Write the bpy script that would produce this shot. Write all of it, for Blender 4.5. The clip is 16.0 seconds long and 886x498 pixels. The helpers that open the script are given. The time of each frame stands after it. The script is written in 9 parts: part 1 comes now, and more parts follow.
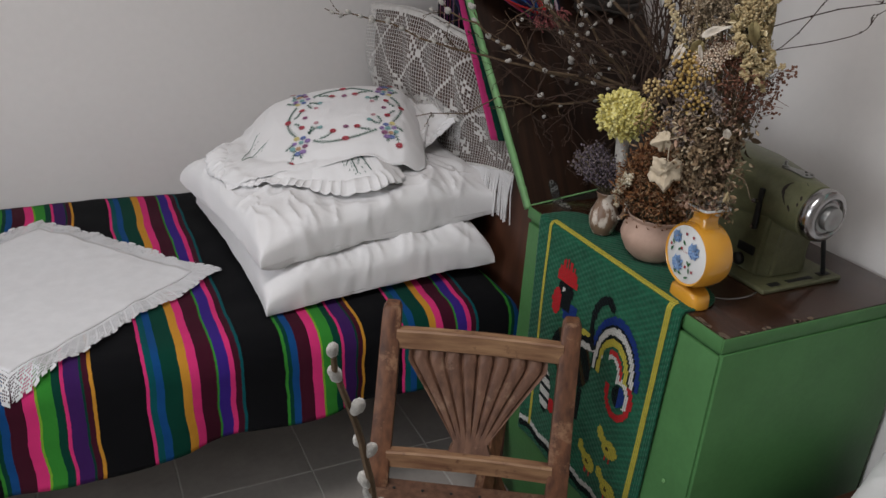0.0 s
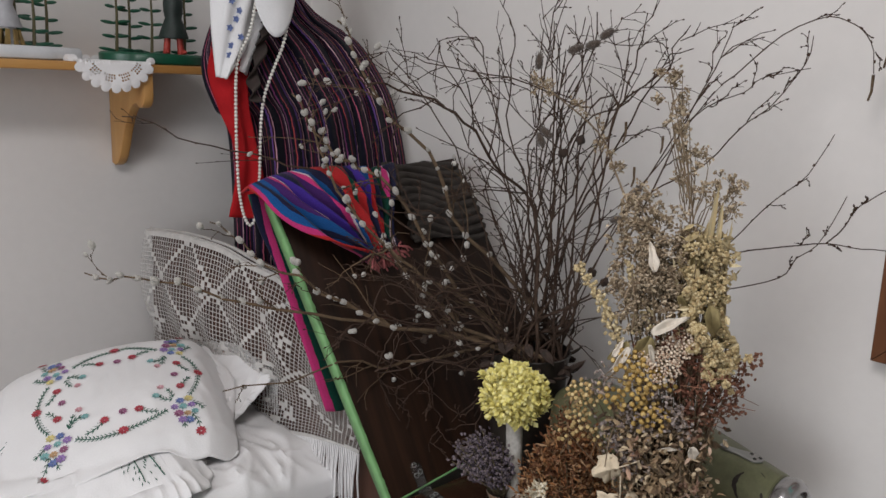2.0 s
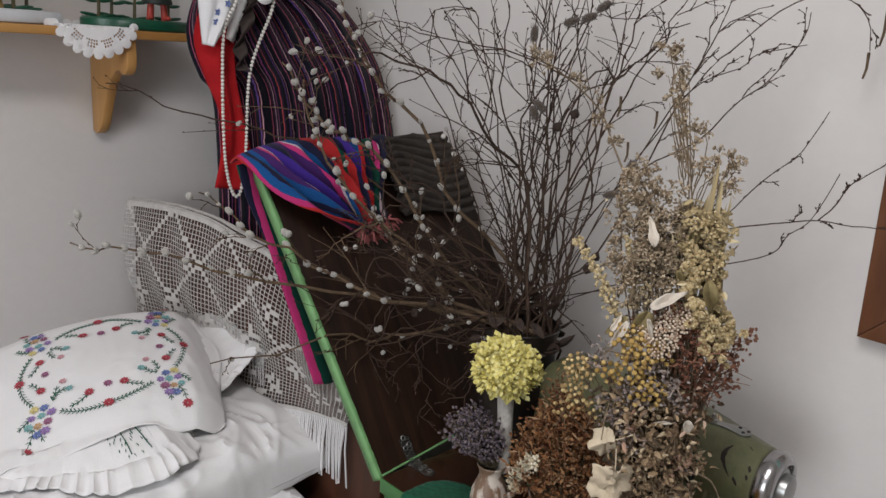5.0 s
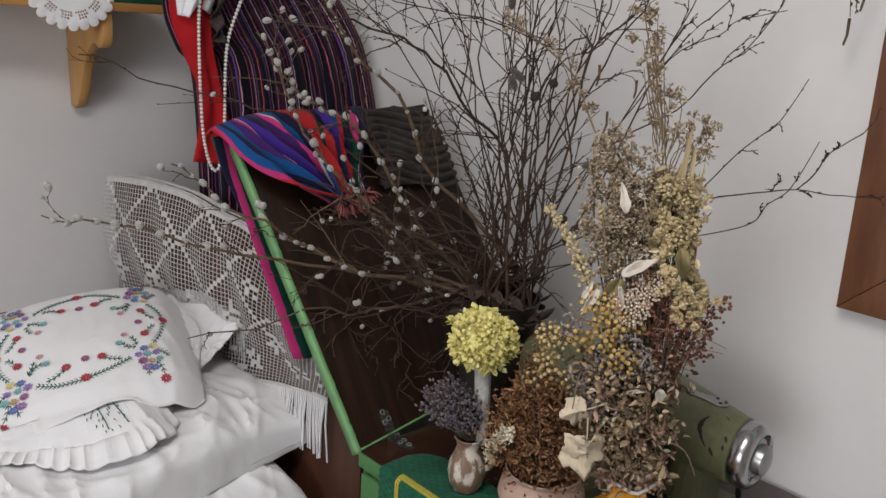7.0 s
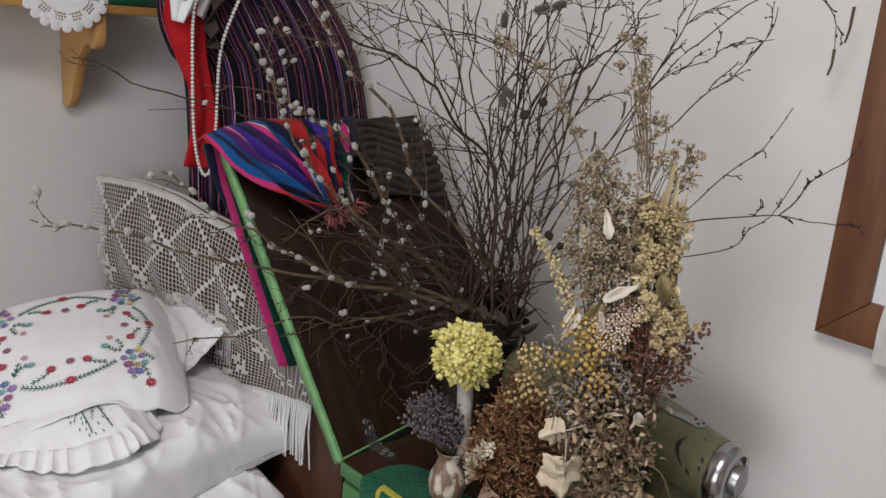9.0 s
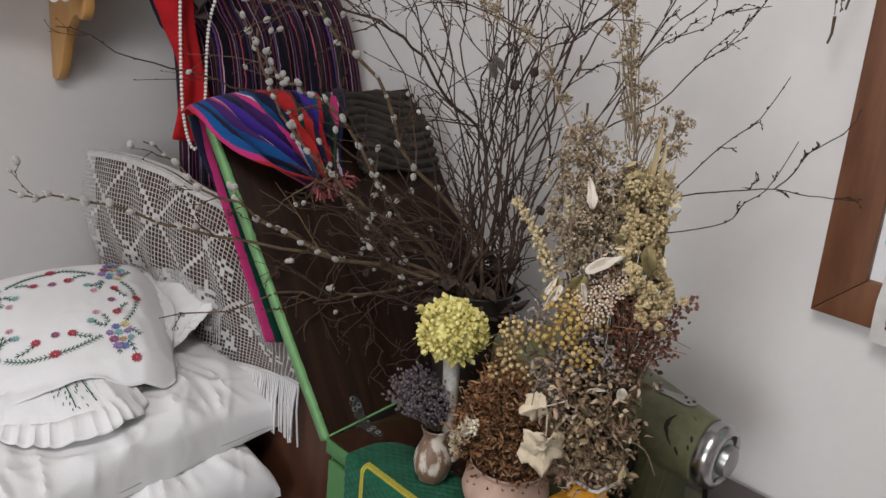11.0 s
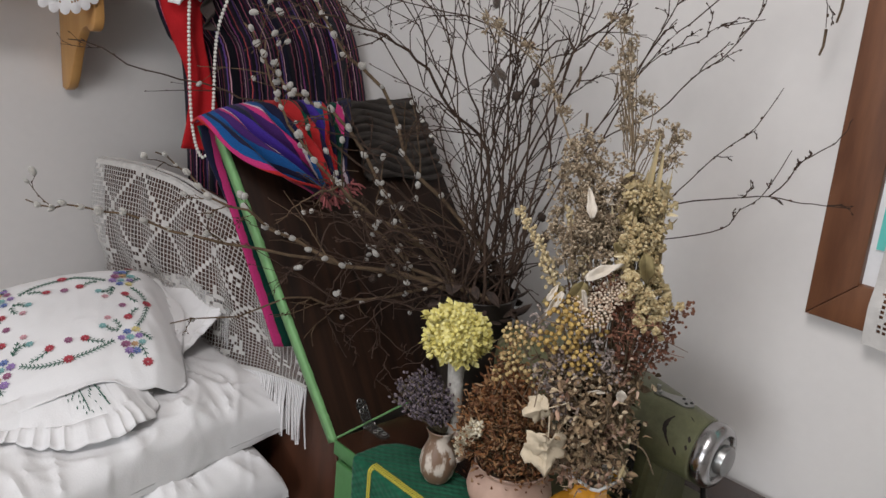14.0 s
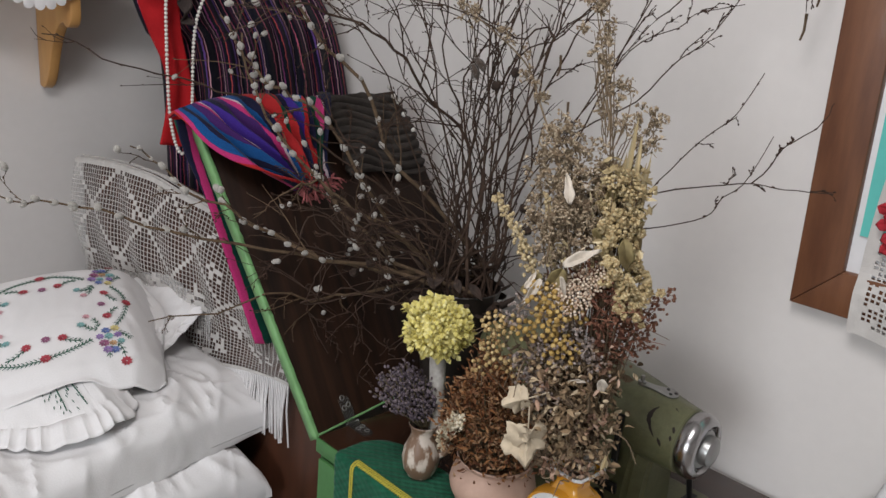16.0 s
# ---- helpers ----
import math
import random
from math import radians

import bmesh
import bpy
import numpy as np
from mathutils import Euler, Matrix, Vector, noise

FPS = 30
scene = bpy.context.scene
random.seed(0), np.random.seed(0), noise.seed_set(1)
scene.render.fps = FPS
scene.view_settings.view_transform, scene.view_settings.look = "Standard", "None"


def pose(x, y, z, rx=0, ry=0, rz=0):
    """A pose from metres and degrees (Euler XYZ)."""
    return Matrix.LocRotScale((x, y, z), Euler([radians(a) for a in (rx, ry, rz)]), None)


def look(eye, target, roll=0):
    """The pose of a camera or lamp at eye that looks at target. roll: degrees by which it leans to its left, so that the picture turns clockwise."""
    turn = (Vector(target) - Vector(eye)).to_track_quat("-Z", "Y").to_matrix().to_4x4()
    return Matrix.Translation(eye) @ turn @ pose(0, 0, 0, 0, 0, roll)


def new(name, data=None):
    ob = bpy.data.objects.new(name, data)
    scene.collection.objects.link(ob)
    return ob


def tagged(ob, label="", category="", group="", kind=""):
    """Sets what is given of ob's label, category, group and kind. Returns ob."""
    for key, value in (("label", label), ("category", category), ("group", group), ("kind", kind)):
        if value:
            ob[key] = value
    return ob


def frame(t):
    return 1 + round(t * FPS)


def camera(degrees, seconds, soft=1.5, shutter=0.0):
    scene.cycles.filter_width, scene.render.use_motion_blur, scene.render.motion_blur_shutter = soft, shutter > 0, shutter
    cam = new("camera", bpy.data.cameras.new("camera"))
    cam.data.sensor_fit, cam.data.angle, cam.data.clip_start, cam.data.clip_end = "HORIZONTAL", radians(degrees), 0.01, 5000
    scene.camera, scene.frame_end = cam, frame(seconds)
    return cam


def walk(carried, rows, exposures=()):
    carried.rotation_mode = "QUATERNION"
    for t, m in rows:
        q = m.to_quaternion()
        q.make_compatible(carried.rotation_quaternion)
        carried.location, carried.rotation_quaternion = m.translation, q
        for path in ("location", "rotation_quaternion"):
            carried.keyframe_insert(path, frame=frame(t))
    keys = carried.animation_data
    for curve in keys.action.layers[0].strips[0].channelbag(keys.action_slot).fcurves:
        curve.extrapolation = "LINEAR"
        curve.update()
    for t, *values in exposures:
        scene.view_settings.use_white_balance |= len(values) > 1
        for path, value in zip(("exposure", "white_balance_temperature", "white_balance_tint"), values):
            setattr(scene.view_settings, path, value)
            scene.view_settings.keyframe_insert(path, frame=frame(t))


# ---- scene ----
cam = camera(58.2, 16.0)
PATH = [
    (0, (0.2512, 0.2547, 1.4340), (1.0695, 1.8858, 0.6155), 3.87),
    (0.5, (0.3137, 0.3652, 1.4720), (1.2284, 2.0095, 0.7941), 3.24),
    (0.7, (0.3385, 0.4386, 1.4918), (1.3228, 2.0658, 0.8728), 2.72),
    (0.9, (0.3602, 0.5032, 1.5172), (1.4011, 2.1112, 0.9419), 2.09),
    (1, (0.3611, 0.5459, 1.5266), (1.4435, 2.1387, 0.9869), 2.34),
    (1.5, (0.3930, 0.6713, 1.5293), (1.6127, 2.1879, 1.0688), 2.02),
    (2, (0.3960, 0.7192, 1.5264), (1.7093, 2.1614, 1.0846), 2.96),
    (2.5, (0.3850, 0.7363, 1.5282), (1.7196, 2.1602, 1.0907), 3.69),
    (3, (0.3730, 0.7383, 1.5280), (1.7072, 2.1589, 1.0787), 3.89),
    (3.5, (0.3741, 0.7427, 1.5177), (1.7071, 2.1638, 1.0665), 3.79),
    (3.7, (0.3740, 0.7421, 1.5238), (1.7088, 2.1596, 1.0666), 3.80),
    (5.8, (0.4022, 0.7384, 1.5123), (1.7560, 2.1190, 1.0016), 3.96),
    (6, (0.4072, 0.7339, 1.5046), (1.7567, 2.1180, 0.9914), 3.76),
    (6.5, (0.4072, 0.7329, 1.5056), (1.7562, 2.1127, 0.9799), 3.76),
    (7, (0.4102, 0.7269, 1.5050), (1.7614, 2.0974, 0.9609), 3.88),
    (7.5, (0.4122, 0.7181, 1.5086), (1.7640, 2.0860, 0.9594), 3.88),
    (8, (0.4182, 0.7122, 1.5110), (1.7683, 2.0837, 0.9668), 3.88),
    (8.5, (0.4171, 0.7178, 1.5207), (1.7839, 2.0707, 0.9716), 5.41),
    (9, (0.4080, 0.7215, 1.5314), (1.7782, 2.0731, 0.9876), 5.61),
    (9.5, (0.4231, 0.7249, 1.5213), (1.7875, 2.0829, 0.9790), 6.20),
    (10, (0.4412, 0.7232, 1.5106), (1.7957, 2.0780, 0.9364), 6.11),
    (12.5, (0.4512, 0.7033, 1.5119), (1.8000, 2.0585, 0.9255), 5.71),
    (13, (0.4402, 0.7062, 1.5116), (1.7902, 2.0607, 0.9262), 5.61),
    (13.5, (0.4290, 0.7052, 1.5266), (1.7788, 2.0604, 0.9422), 5.61),
    (14, (0.4230, 0.6962, 1.5271), (1.7718, 2.0549, 0.9485), 5.60),
    (14.5, (0.4310, 0.6921, 1.5264), (1.7830, 2.0506, 0.9548), 5.50),
    (15, (0.4331, 0.6957, 1.5192), (1.7848, 2.0561, 0.9515), 5.40),
    (15.5, (0.4362, 0.7002, 1.5110), (1.7897, 2.0608, 0.9483), 5.40),
    (16, (0.4452, 0.6910, 1.5086), (1.8089, 2.0382, 0.9379), 5.12),
]
walk(cam, [(t, look(eye, target, roll)) for t, eye, target, roll in PATH],
     [(0, -0.18), (0.5, -0.08), (1.0, -0.02), (1.5, 0.02), (3.0, 0.06), (16.0, 0.14)])

# ---- world and light ----
world = bpy.data.worlds.new("world")
scene.world = world
world.use_nodes = True
wn = world.node_tree
sky = wn.nodes.new("ShaderNodeTexSky")
sky.sky_type, sky.sun_disc = "NISHITA", False
sky.sun_elevation, sky.sun_rotation = radians(35), radians(-60)
wn.nodes["Background"].inputs["Strength"].default_value = 0.08
wn.links.new(sky.outputs["Color"], wn.nodes["Background"].inputs["Color"])


def area_lamp(name, size_x, size_y, energy, color, m):
    data = bpy.data.lights.new(name, "AREA")
    data.shape, data.size, data.size_y, data.energy, data.color = "RECTANGLE", size_x, size_y, energy, color
    ob = new(name, data)
    ob.matrix_world = m
    return ob


# daylight in the opening of the window, and the ceiling lamp
area_lamp("window_light", 1.5, 1.3, 44, (0.91, 0.945, 1.0), look((-2.42, 0.4, 1.55), (1.0, 1.6, 0.9)))
area_lamp("ceiling_light_glow", 1.1, 0.5, 24, (1.0, 0.965, 0.975), look((0.1, 0.9, 2.5), (0.1, 0.9, 0)))

# ---- materials ----


def material(name, color, rough=0.7, metal=0.0, var=0.15, scale=8.0, bump=0.15, bscale=120.0, color2=None, obj_var=0.0, spec=0.4, stretch=(1, 1, 1), detail=6.0, bdist=0.002, coat=0.0, sheen=0.0, coords="Object"):
    """Principled surface with two scales of variation, and fine relief."""
    m = bpy.data.materials.new(name)
    m.use_nodes = True
    n, l = m.node_tree.nodes, m.node_tree.links
    b = n["Principled BSDF"]
    tc = n.new("ShaderNodeTexCoord")
    mp = n.new("ShaderNodeMapping")
    mp.inputs["Scale"].default_value = stretch
    l.new(tc.outputs[coords], mp.inputs["Vector"])
    n1 = n.new("ShaderNodeTexNoise")
    n1.inputs["Scale"].default_value, n1.inputs["Detail"].default_value = scale, detail
    l.new(mp.outputs["Vector"], n1.inputs["Vector"])
    n2 = n.new("ShaderNodeTexNoise")
    n2.inputs["Scale"].default_value, n2.inputs["Detail"].default_value = bscale, 3.0
    l.new(mp.outputs["Vector"], n2.inputs["Vector"])
    ramp = n.new("ShaderNodeValToRGB")
    c1 = color
    c2 = color2 or tuple(max(0.0, v * (1 - 2.2 * var)) for v in color)
    ramp.color_ramp.elements[0].position, ramp.color_ramp.elements[1].position = 0.3, 0.7
    ramp.color_ramp.elements[0].color, ramp.color_ramp.elements[1].color = (*c2, 1), (*c1, 1)
    l.new(n1.outputs["Fac"], ramp.inputs["Fac"])
    out = ramp.outputs["Color"]
    mix = n.new("ShaderNodeMix")
    mix.data_type, mix.blend_type = "RGBA", "MULTIPLY"
    mix.inputs["Factor"].default_value = min(1.0, var * 2)
    l.new(out, mix.inputs["A"])
    l.new(n2.outputs["Fac"], mix.inputs["B"])
    gain = n.new("ShaderNodeHueSaturation")
    gain.inputs["Value"].default_value = 1.0 + min(1.0, var * 2) * 0.55
    l.new(mix.outputs["Result"], gain.inputs["Color"])
    out = gain.outputs["Color"]
    if obj_var:
        info = n.new("ShaderNodeObjectInfo")
        hs = n.new("ShaderNodeHueSaturation")
        mr = n.new("ShaderNodeMapRange")
        mr.inputs["To Min"].default_value, mr.inputs["To Max"].default_value = 1 - obj_var, 1 + obj_var
        l.new(info.outputs["Random"], mr.inputs["Value"])
        l.new(mr.outputs["Result"], hs.inputs["Value"])
        l.new(out, hs.inputs["Color"])
        out = hs.outputs["Color"]
    l.new(out, b.inputs["Base Color"])
    b.inputs["Roughness"].default_value, b.inputs["Metallic"].default_value = rough, metal
    b.inputs["Specular IOR Level"].default_value = spec
    b.inputs["Coat Weight"].default_value = coat
    b.inputs["Sheen Weight"].default_value = sheen
    if bump:
        bp = n.new("ShaderNodeBump")
        bp.inputs["Strength"].default_value, bp.inputs["Distance"].default_value = bump, bdist
        l.new(n2.outputs["Fac"], bp.inputs["Height"])
        l.new(bp.outputs["Normal"], b.inputs["Normal"])
    return m


def island_material(name, colors, rough=0.8, sheen=0.0, bump=0.2, bscale=300.0):
    """A material whose colour differs from piece to piece of one mesh."""
    m = material(name, colors[0], rough, var=0.12, bump=bump, bscale=bscale, sheen=sheen, spec=0.12)
    n, l = m.node_tree.nodes, m.node_tree.links
    geo = n.new("ShaderNodeNewGeometry")
    ramp = n.new("ShaderNodeValToRGB")
    cr = ramp.color_ramp
    cr.interpolation = "CONSTANT"
    for i, c in enumerate(colors):
        e = cr.elements[i] if i < 2 else cr.elements.new(i / len(colors))
        e.position, e.color = i / len(colors), (*c, 1)
    l.new(geo.outputs["Random Per Island"], ramp.inputs["Fac"])
    mul = n.new("ShaderNodeMix")
    mul.data_type, mul.blend_type = "RGBA", "MULTIPLY"
    mul.inputs["Factor"].default_value = 0.5
    noi = next(k for k in n if k.type == "TEX_NOISE")
    l.new(ramp.outputs["Color"], mul.inputs["A"])
    l.new(noi.outputs["Fac"], mul.inputs["B"])
    gain = n.new("ShaderNodeHueSaturation")
    gain.inputs["Value"].default_value = 1.28
    l.new(mul.outputs["Result"], gain.inputs["Color"])
    l.new(gain.outputs["Color"], n["Principled BSDF"].inputs["Base Color"])
    return m


def stripe_material(name, stops, period, rough=0.9, weave=700.0, offset=0.0, axis="X", wob=0.0015):
    """Woven stripes: stops are (start in metres, colour), repeated every period metres along one axis of the cloth's own UV, which is in metres."""
    m = bpy.data.materials.new(name)
    m.use_nodes = True
    n, l = m.node_tree.nodes, m.node_tree.links
    b = n["Principled BSDF"]
    tc = n.new("ShaderNodeTexCoord")
    sep = n.new("ShaderNodeSeparateXYZ")
    l.new(tc.outputs["UV"], sep.inputs["Vector"])
    noi = n.new("ShaderNodeTexNoise")
    noi.inputs["Scale"].default_value = 60
    l.new(tc.outputs["UV"], noi.inputs["Vector"])
    jit = n.new("ShaderNodeMath")
    jit.operation = "MULTIPLY_ADD"
    jit.inputs[1].default_value = wob * 2
    l.new(noi.outputs["Fac"], jit.inputs[0])
    l.new(sep.outputs[axis], jit.inputs[2])
    div = n.new("ShaderNodeMath")
    div.operation = "MULTIPLY_ADD"
    div.inputs[1].default_value, div.inputs[2].default_value = 1 / period, -(offset + wob) / period + 10
    l.new(jit.outputs[0], div.inputs[0])
    fr = n.new("ShaderNodeMath")
    fr.operation = "FRACT"
    l.new(div.outputs[0], fr.inputs[0])
    ramp = n.new("ShaderNodeValToRGB")
    cr = ramp.color_ramp
    cr.interpolation = "CONSTANT"
    for i, (s, c) in enumerate(stops):
        e = cr.elements[i] if i < 2 else cr.elements.new(min(0.999, s / period))
        e.position, e.color = min(0.999, s / period), (*c, 1)
    l.new(fr.outputs[0], ramp.inputs["Fac"])
    n2 = n.new("ShaderNodeTexNoise")
    n2.inputs["Scale"].default_value, n2.inputs["Detail"].default_value = weave, 2.0
    l.new(tc.outputs["UV"], n2.inputs["Vector"])
    n3 = n.new("ShaderNodeTexNoise")
    n3.inputs["Scale"].default_value = 14
    l.new(tc.outputs["UV"], n3.inputs["Vector"])
    mul = n.new("ShaderNodeMix")
    mul.data_type, mul.blend_type = "RGBA", "MULTIPLY"
    mul.inputs["Factor"].default_value = 0.55
    l.new(ramp.outputs["Color"], mul.inputs["A"])
    l.new(n2.outputs["Fac"], mul.inputs["B"])
    hs = n.new("ShaderNodeHueSaturation")
    mr = n.new("ShaderNodeMapRange")
    mr.inputs["To Min"].default_value, mr.inputs["To Max"].default_value = 1.15, 1.6
    l.new(n3.outputs["Fac"], mr.inputs["Value"])
    l.new(mr.outputs["Result"], hs.inputs["Value"])
    l.new(mul.outputs["Result"], hs.inputs["Color"])
    l.new(hs.outputs["Color"], b.inputs["Base Color"])
    wav = n.new("ShaderNodeTexWave")
    wav.bands_direction = "Y" if axis == "X" else "X"
    wav.inputs["Scale"].default_value, wav.inputs["Distortion"].default_value = 160, 1.5
    l.new(tc.outputs["UV"], wav.inputs["Vector"])
    add = n.new("ShaderNodeMath")
    l.new(wav.outputs["Fac"], add.inputs[0])
    l.new(n2.outputs["Fac"], add.inputs[1])
    bp = n.new("ShaderNodeBump")
    bp.inputs["Strength"].default_value, bp.inputs["Distance"].default_value = 0.35, 0.0012
    l.new(add.outputs[0], bp.inputs["Height"])
    l.new(bp.outputs["Normal"], b.inputs["Normal"])
    b.inputs["Roughness"].default_value, b.inputs["Specular IOR Level"].default_value = rough, 0.15
    b.inputs["Sheen Weight"].default_value = 0.05
    return m


def wood_material(name, light, dark, rough=0.5, grain=(1, 14, 1), scale=5.0, coat=0.0, wear=None, spec=0.4):
    """Wood: long streaks of two tones along one axis, pores, and pale worn spots where wear is given."""
    m = material(name, light, rough, var=0.06, scale=scale, bump=0.25, bscale=90, color2=dark, stretch=grain, detail=9, coat=coat, bdist=0.001, spec=spec)
    if wear:
        n, l = m.node_tree.nodes, m.node_tree.links
        b = n["Principled BSDF"]
        src = b.inputs["Base Color"].links[0].from_socket
        tc = next(k for k in n if k.type == "TEX_COORD")
        noi = n.new("ShaderNodeTexNoise")
        noi.inputs["Scale"].default_value, noi.inputs["Detail"].default_value, noi.inputs["Roughness"].default_value = 22, 10, 0.7
        l.new(tc.outputs["Object"], noi.inputs["Vector"])
        r = n.new("ShaderNodeValToRGB")
        r.color_ramp.elements[0].position, r.color_ramp.elements[1].position = 0.56, 0.66
        l.new(noi.outputs["Fac"], r.inputs["Fac"])
        mix = n.new("ShaderNodeMix")
        mix.data_type = "RGBA"
        mix.inputs["B"].default_value = (*wear, 1)
        l.new(r.outputs["Color"], mix.inputs["Factor"])
        l.new(src, mix.inputs["A"])
        l.new(mix.outputs["Result"], b.inputs["Base Color"])
    return m


M_WALL = material("wall_paint", (0.70, 0.675, 0.655), 0.85, var=0.03, scale=1.6, bump=0.10, bscale=45, bdist=0.004, spec=0.2, coords="Object")
M_CEIL = material("ceiling_paint", (0.75, 0.74, 0.72), 0.9, var=0.02, scale=2)
M_TILE = material("floor_tile", (0.42, 0.385, 0.350), 0.42, var=0.10, scale=7, bump=0.05, bscale=60, obj_var=0.06)
M_GROUT = material("grout", (0.62, 0.60, 0.56), 0.9, var=0.1)
M_GREEN = material("green_paint", (0.072, 0.200, 0.066), 0.50, var=0.09, scale=9, bump=0.22, bscale=90, bdist=0.002, spec=0.28)
M_GREEN_EDGE = material("pale_green_edge", (0.18, 0.38, 0.15), 0.5, var=0.10, scale=30, bump=0.2, bscale=60)
M_LAMINATE = wood_material("brown_laminate", (0.048, 0.021, 0.012), (0.022, 0.010, 0.006), 0.20, (14, 1, 14), 3.0, 0.2)
M_LID = wood_material("brown_lid", (0.031, 0.0135, 0.0068), (0.0085, 0.0040, 0.0026), 0.50, (22, 1.0, 1.0), 3.0, 0.0, spec=0.22)
M_DARKWOOD = wood_material("dark_bed_wood", (0.085, 0.032, 0.017), (0.045, 0.018, 0.010), 0.4, (6, 6, 1), 4.0, 0.1)
M_PINE = wood_material("pine", (0.50, 0.27, 0.085), (0.40, 0.19, 0.055), 0.45, (1, 8, 8), 4.0, 0.1)
M_PINE_UP = wood_material("pine_upright", (0.52, 0.29, 0.10), (0.42, 0.21, 0.065), 0.45, (8, 8, 1), 4.0, 0.1)
M_CHAIR = wood_material("worn_chair_wood", (0.185, 0.082, 0.042), (0.065, 0.027, 0.016), 0.5, (9, 9, 1.2), 9.0, 0.0, (0.27, 0.150, 0.085))
M_CHAIR_PALE = wood_material("rubbed_chair_wood", (0.34, 0.200, 0.105), (0.15, 0.070, 0.038), 0.55, (1.4, 9, 9), 9.0, 0.0, (0.080, 0.032, 0.020))
M_CHAIR_SPLAT = wood_material("dull_splat_wood", (0.165, 0.085, 0.052), (0.080, 0.038, 0.024), 0.58, (9, 9, 1.2), 9.0, 0.0, (0.22, 0.135, 0.088))
M_FRAME = wood_material("stained_frame_wood", (0.185, 0.078, 0.036), (0.105, 0.040, 0.019), 0.42, (6, 6, 1), 7.0, 0.1)
M_WHITE = material("white_linen", (0.80, 0.79, 0.79), 0.9, var=0.03, scale=6, bump=0.35, bscale=380, bdist=0.0012, spec=0.15, sheen=0.1)
def creased(m, scale=9.0, strength=0.35, dist=0.02, stretch=(1, 1, 1)):
    """Adds soft creases of washed cloth to a material's relief."""
    n, l = m.node_tree.nodes, m.node_tree.links
    b = n["Principled BSDF"]
    old = b.inputs["Normal"].links[0].from_socket if b.inputs["Normal"].links else None
    tc = next(k for k in n if k.type == "TEX_COORD")
    mp = n.new("ShaderNodeMapping")
    mp.inputs["Scale"].default_value = stretch
    l.new(tc.outputs["Object"], mp.inputs["Vector"])
    t = n.new("ShaderNodeTexNoise")
    t.noise_type = "RIDGED_MULTIFRACTAL"
    t.inputs["Scale"].default_value, t.inputs["Detail"].default_value, t.inputs["Distortion"].default_value = scale, 3.0, 0.9
    l.new(mp.outputs["Vector"], t.inputs["Vector"])
    bp = n.new("ShaderNodeBump")
    bp.inputs["Strength"].default_value, bp.inputs["Distance"].default_value = strength, dist
    l.new(t.outputs["Fac"], bp.inputs["Height"])
    if old:
        l.new(old, bp.inputs["Normal"])
    l.new(bp.outputs["Normal"], b.inputs["Normal"])
    return m


creased(M_WHITE, 9.0, 0.42, 0.018, (1.5, 0.8, 1))
M_LACE = material("white_crochet", (0.58, 0.56, 0.535), 0.9, var=0.08, scale=40, bump=0.4, bscale=700, spec=0.15)
M_SATIN = material("white_damask", (0.74, 0.74, 0.75), 0.6, var=0.03, scale=34, bump=0.3, bscale=45, spec=0.35)
M_CHROME = material("chrome", (0.42, 0.41, 0.41), 0.24, 1.0, var=0.05, bump=0.03)
M_STEEL = material("dull_steel", (0.36, 0.36, 0.35), 0.35, 1.0, var=0.1, bump=0.05)
M_BLACK = material("black_metal", (0.012, 0.012, 0.012), 0.45, var=0.05)
M_OLIVE = material("olive_hammered_enamel", (0.140, 0.143, 0.074), 0.36, 0.2, var=0.10, scale=60, bump=0.35, bscale=240, spec=0.5, bdist=0.0008)

# ---- building helpers ----
def part(name, bm, mat, parent=None, label="", smooth=True, m=None):
    """Links a bmesh as one mesh object, under a thing or a part."""
    me = bpy.data.meshes.new(name)
    bm.normal_update()
    bm.to_mesh(me)
    bm.free()
    if mat:
        me.materials.append(mat)
    if smooth:
        me.polygons.foreach_set("use_smooth", [True] * len(me.polygons))
        me.set_sharp_from_angle(angle=radians(38))
    ob = new(name, me)
    if m is not None:
        ob.matrix_basis = m
    if parent is not None:
        ob.parent = parent
    return tagged(ob, label) if label else ob


def thing(name, label, category, at=(0, 0, 0), rz=0.0, group="", kind=""):
    """An Empty at the base of a thing, for its parts."""
    ob = new(name)
    ob.empty_display_size = 0.05
    ob.matrix_basis = pose(*at, 0, 0, rz)
    return tagged(ob, label, category, group, kind)


def box(bm, x0, x1, y0, y1, z0, z1, bevel=0.0, segs=2, m=None):
    """A box, its edges rounded by bevel metres."""
    r = bmesh.ops.create_cube(bm, size=1.0)
    vs = r["verts"]
    for v in vs:
        v.co = Vector(((x0 + x1) / 2 + v.co.x * (x1 - x0), (y0 + y1) / 2 + v.co.y * (y1 - y0), (z0 + z1) / 2 + v.co.z * (z1 - z0)))
    if m is not None:
        bmesh.ops.transform(bm, matrix=m, verts=vs)
    if bevel:
        es = list({e for v in vs for e in v.link_edges})
        bmesh.ops.bevel(bm, geom=es, offset=bevel, segments=segs, affect="EDGES", profile=0.5)
    return bm


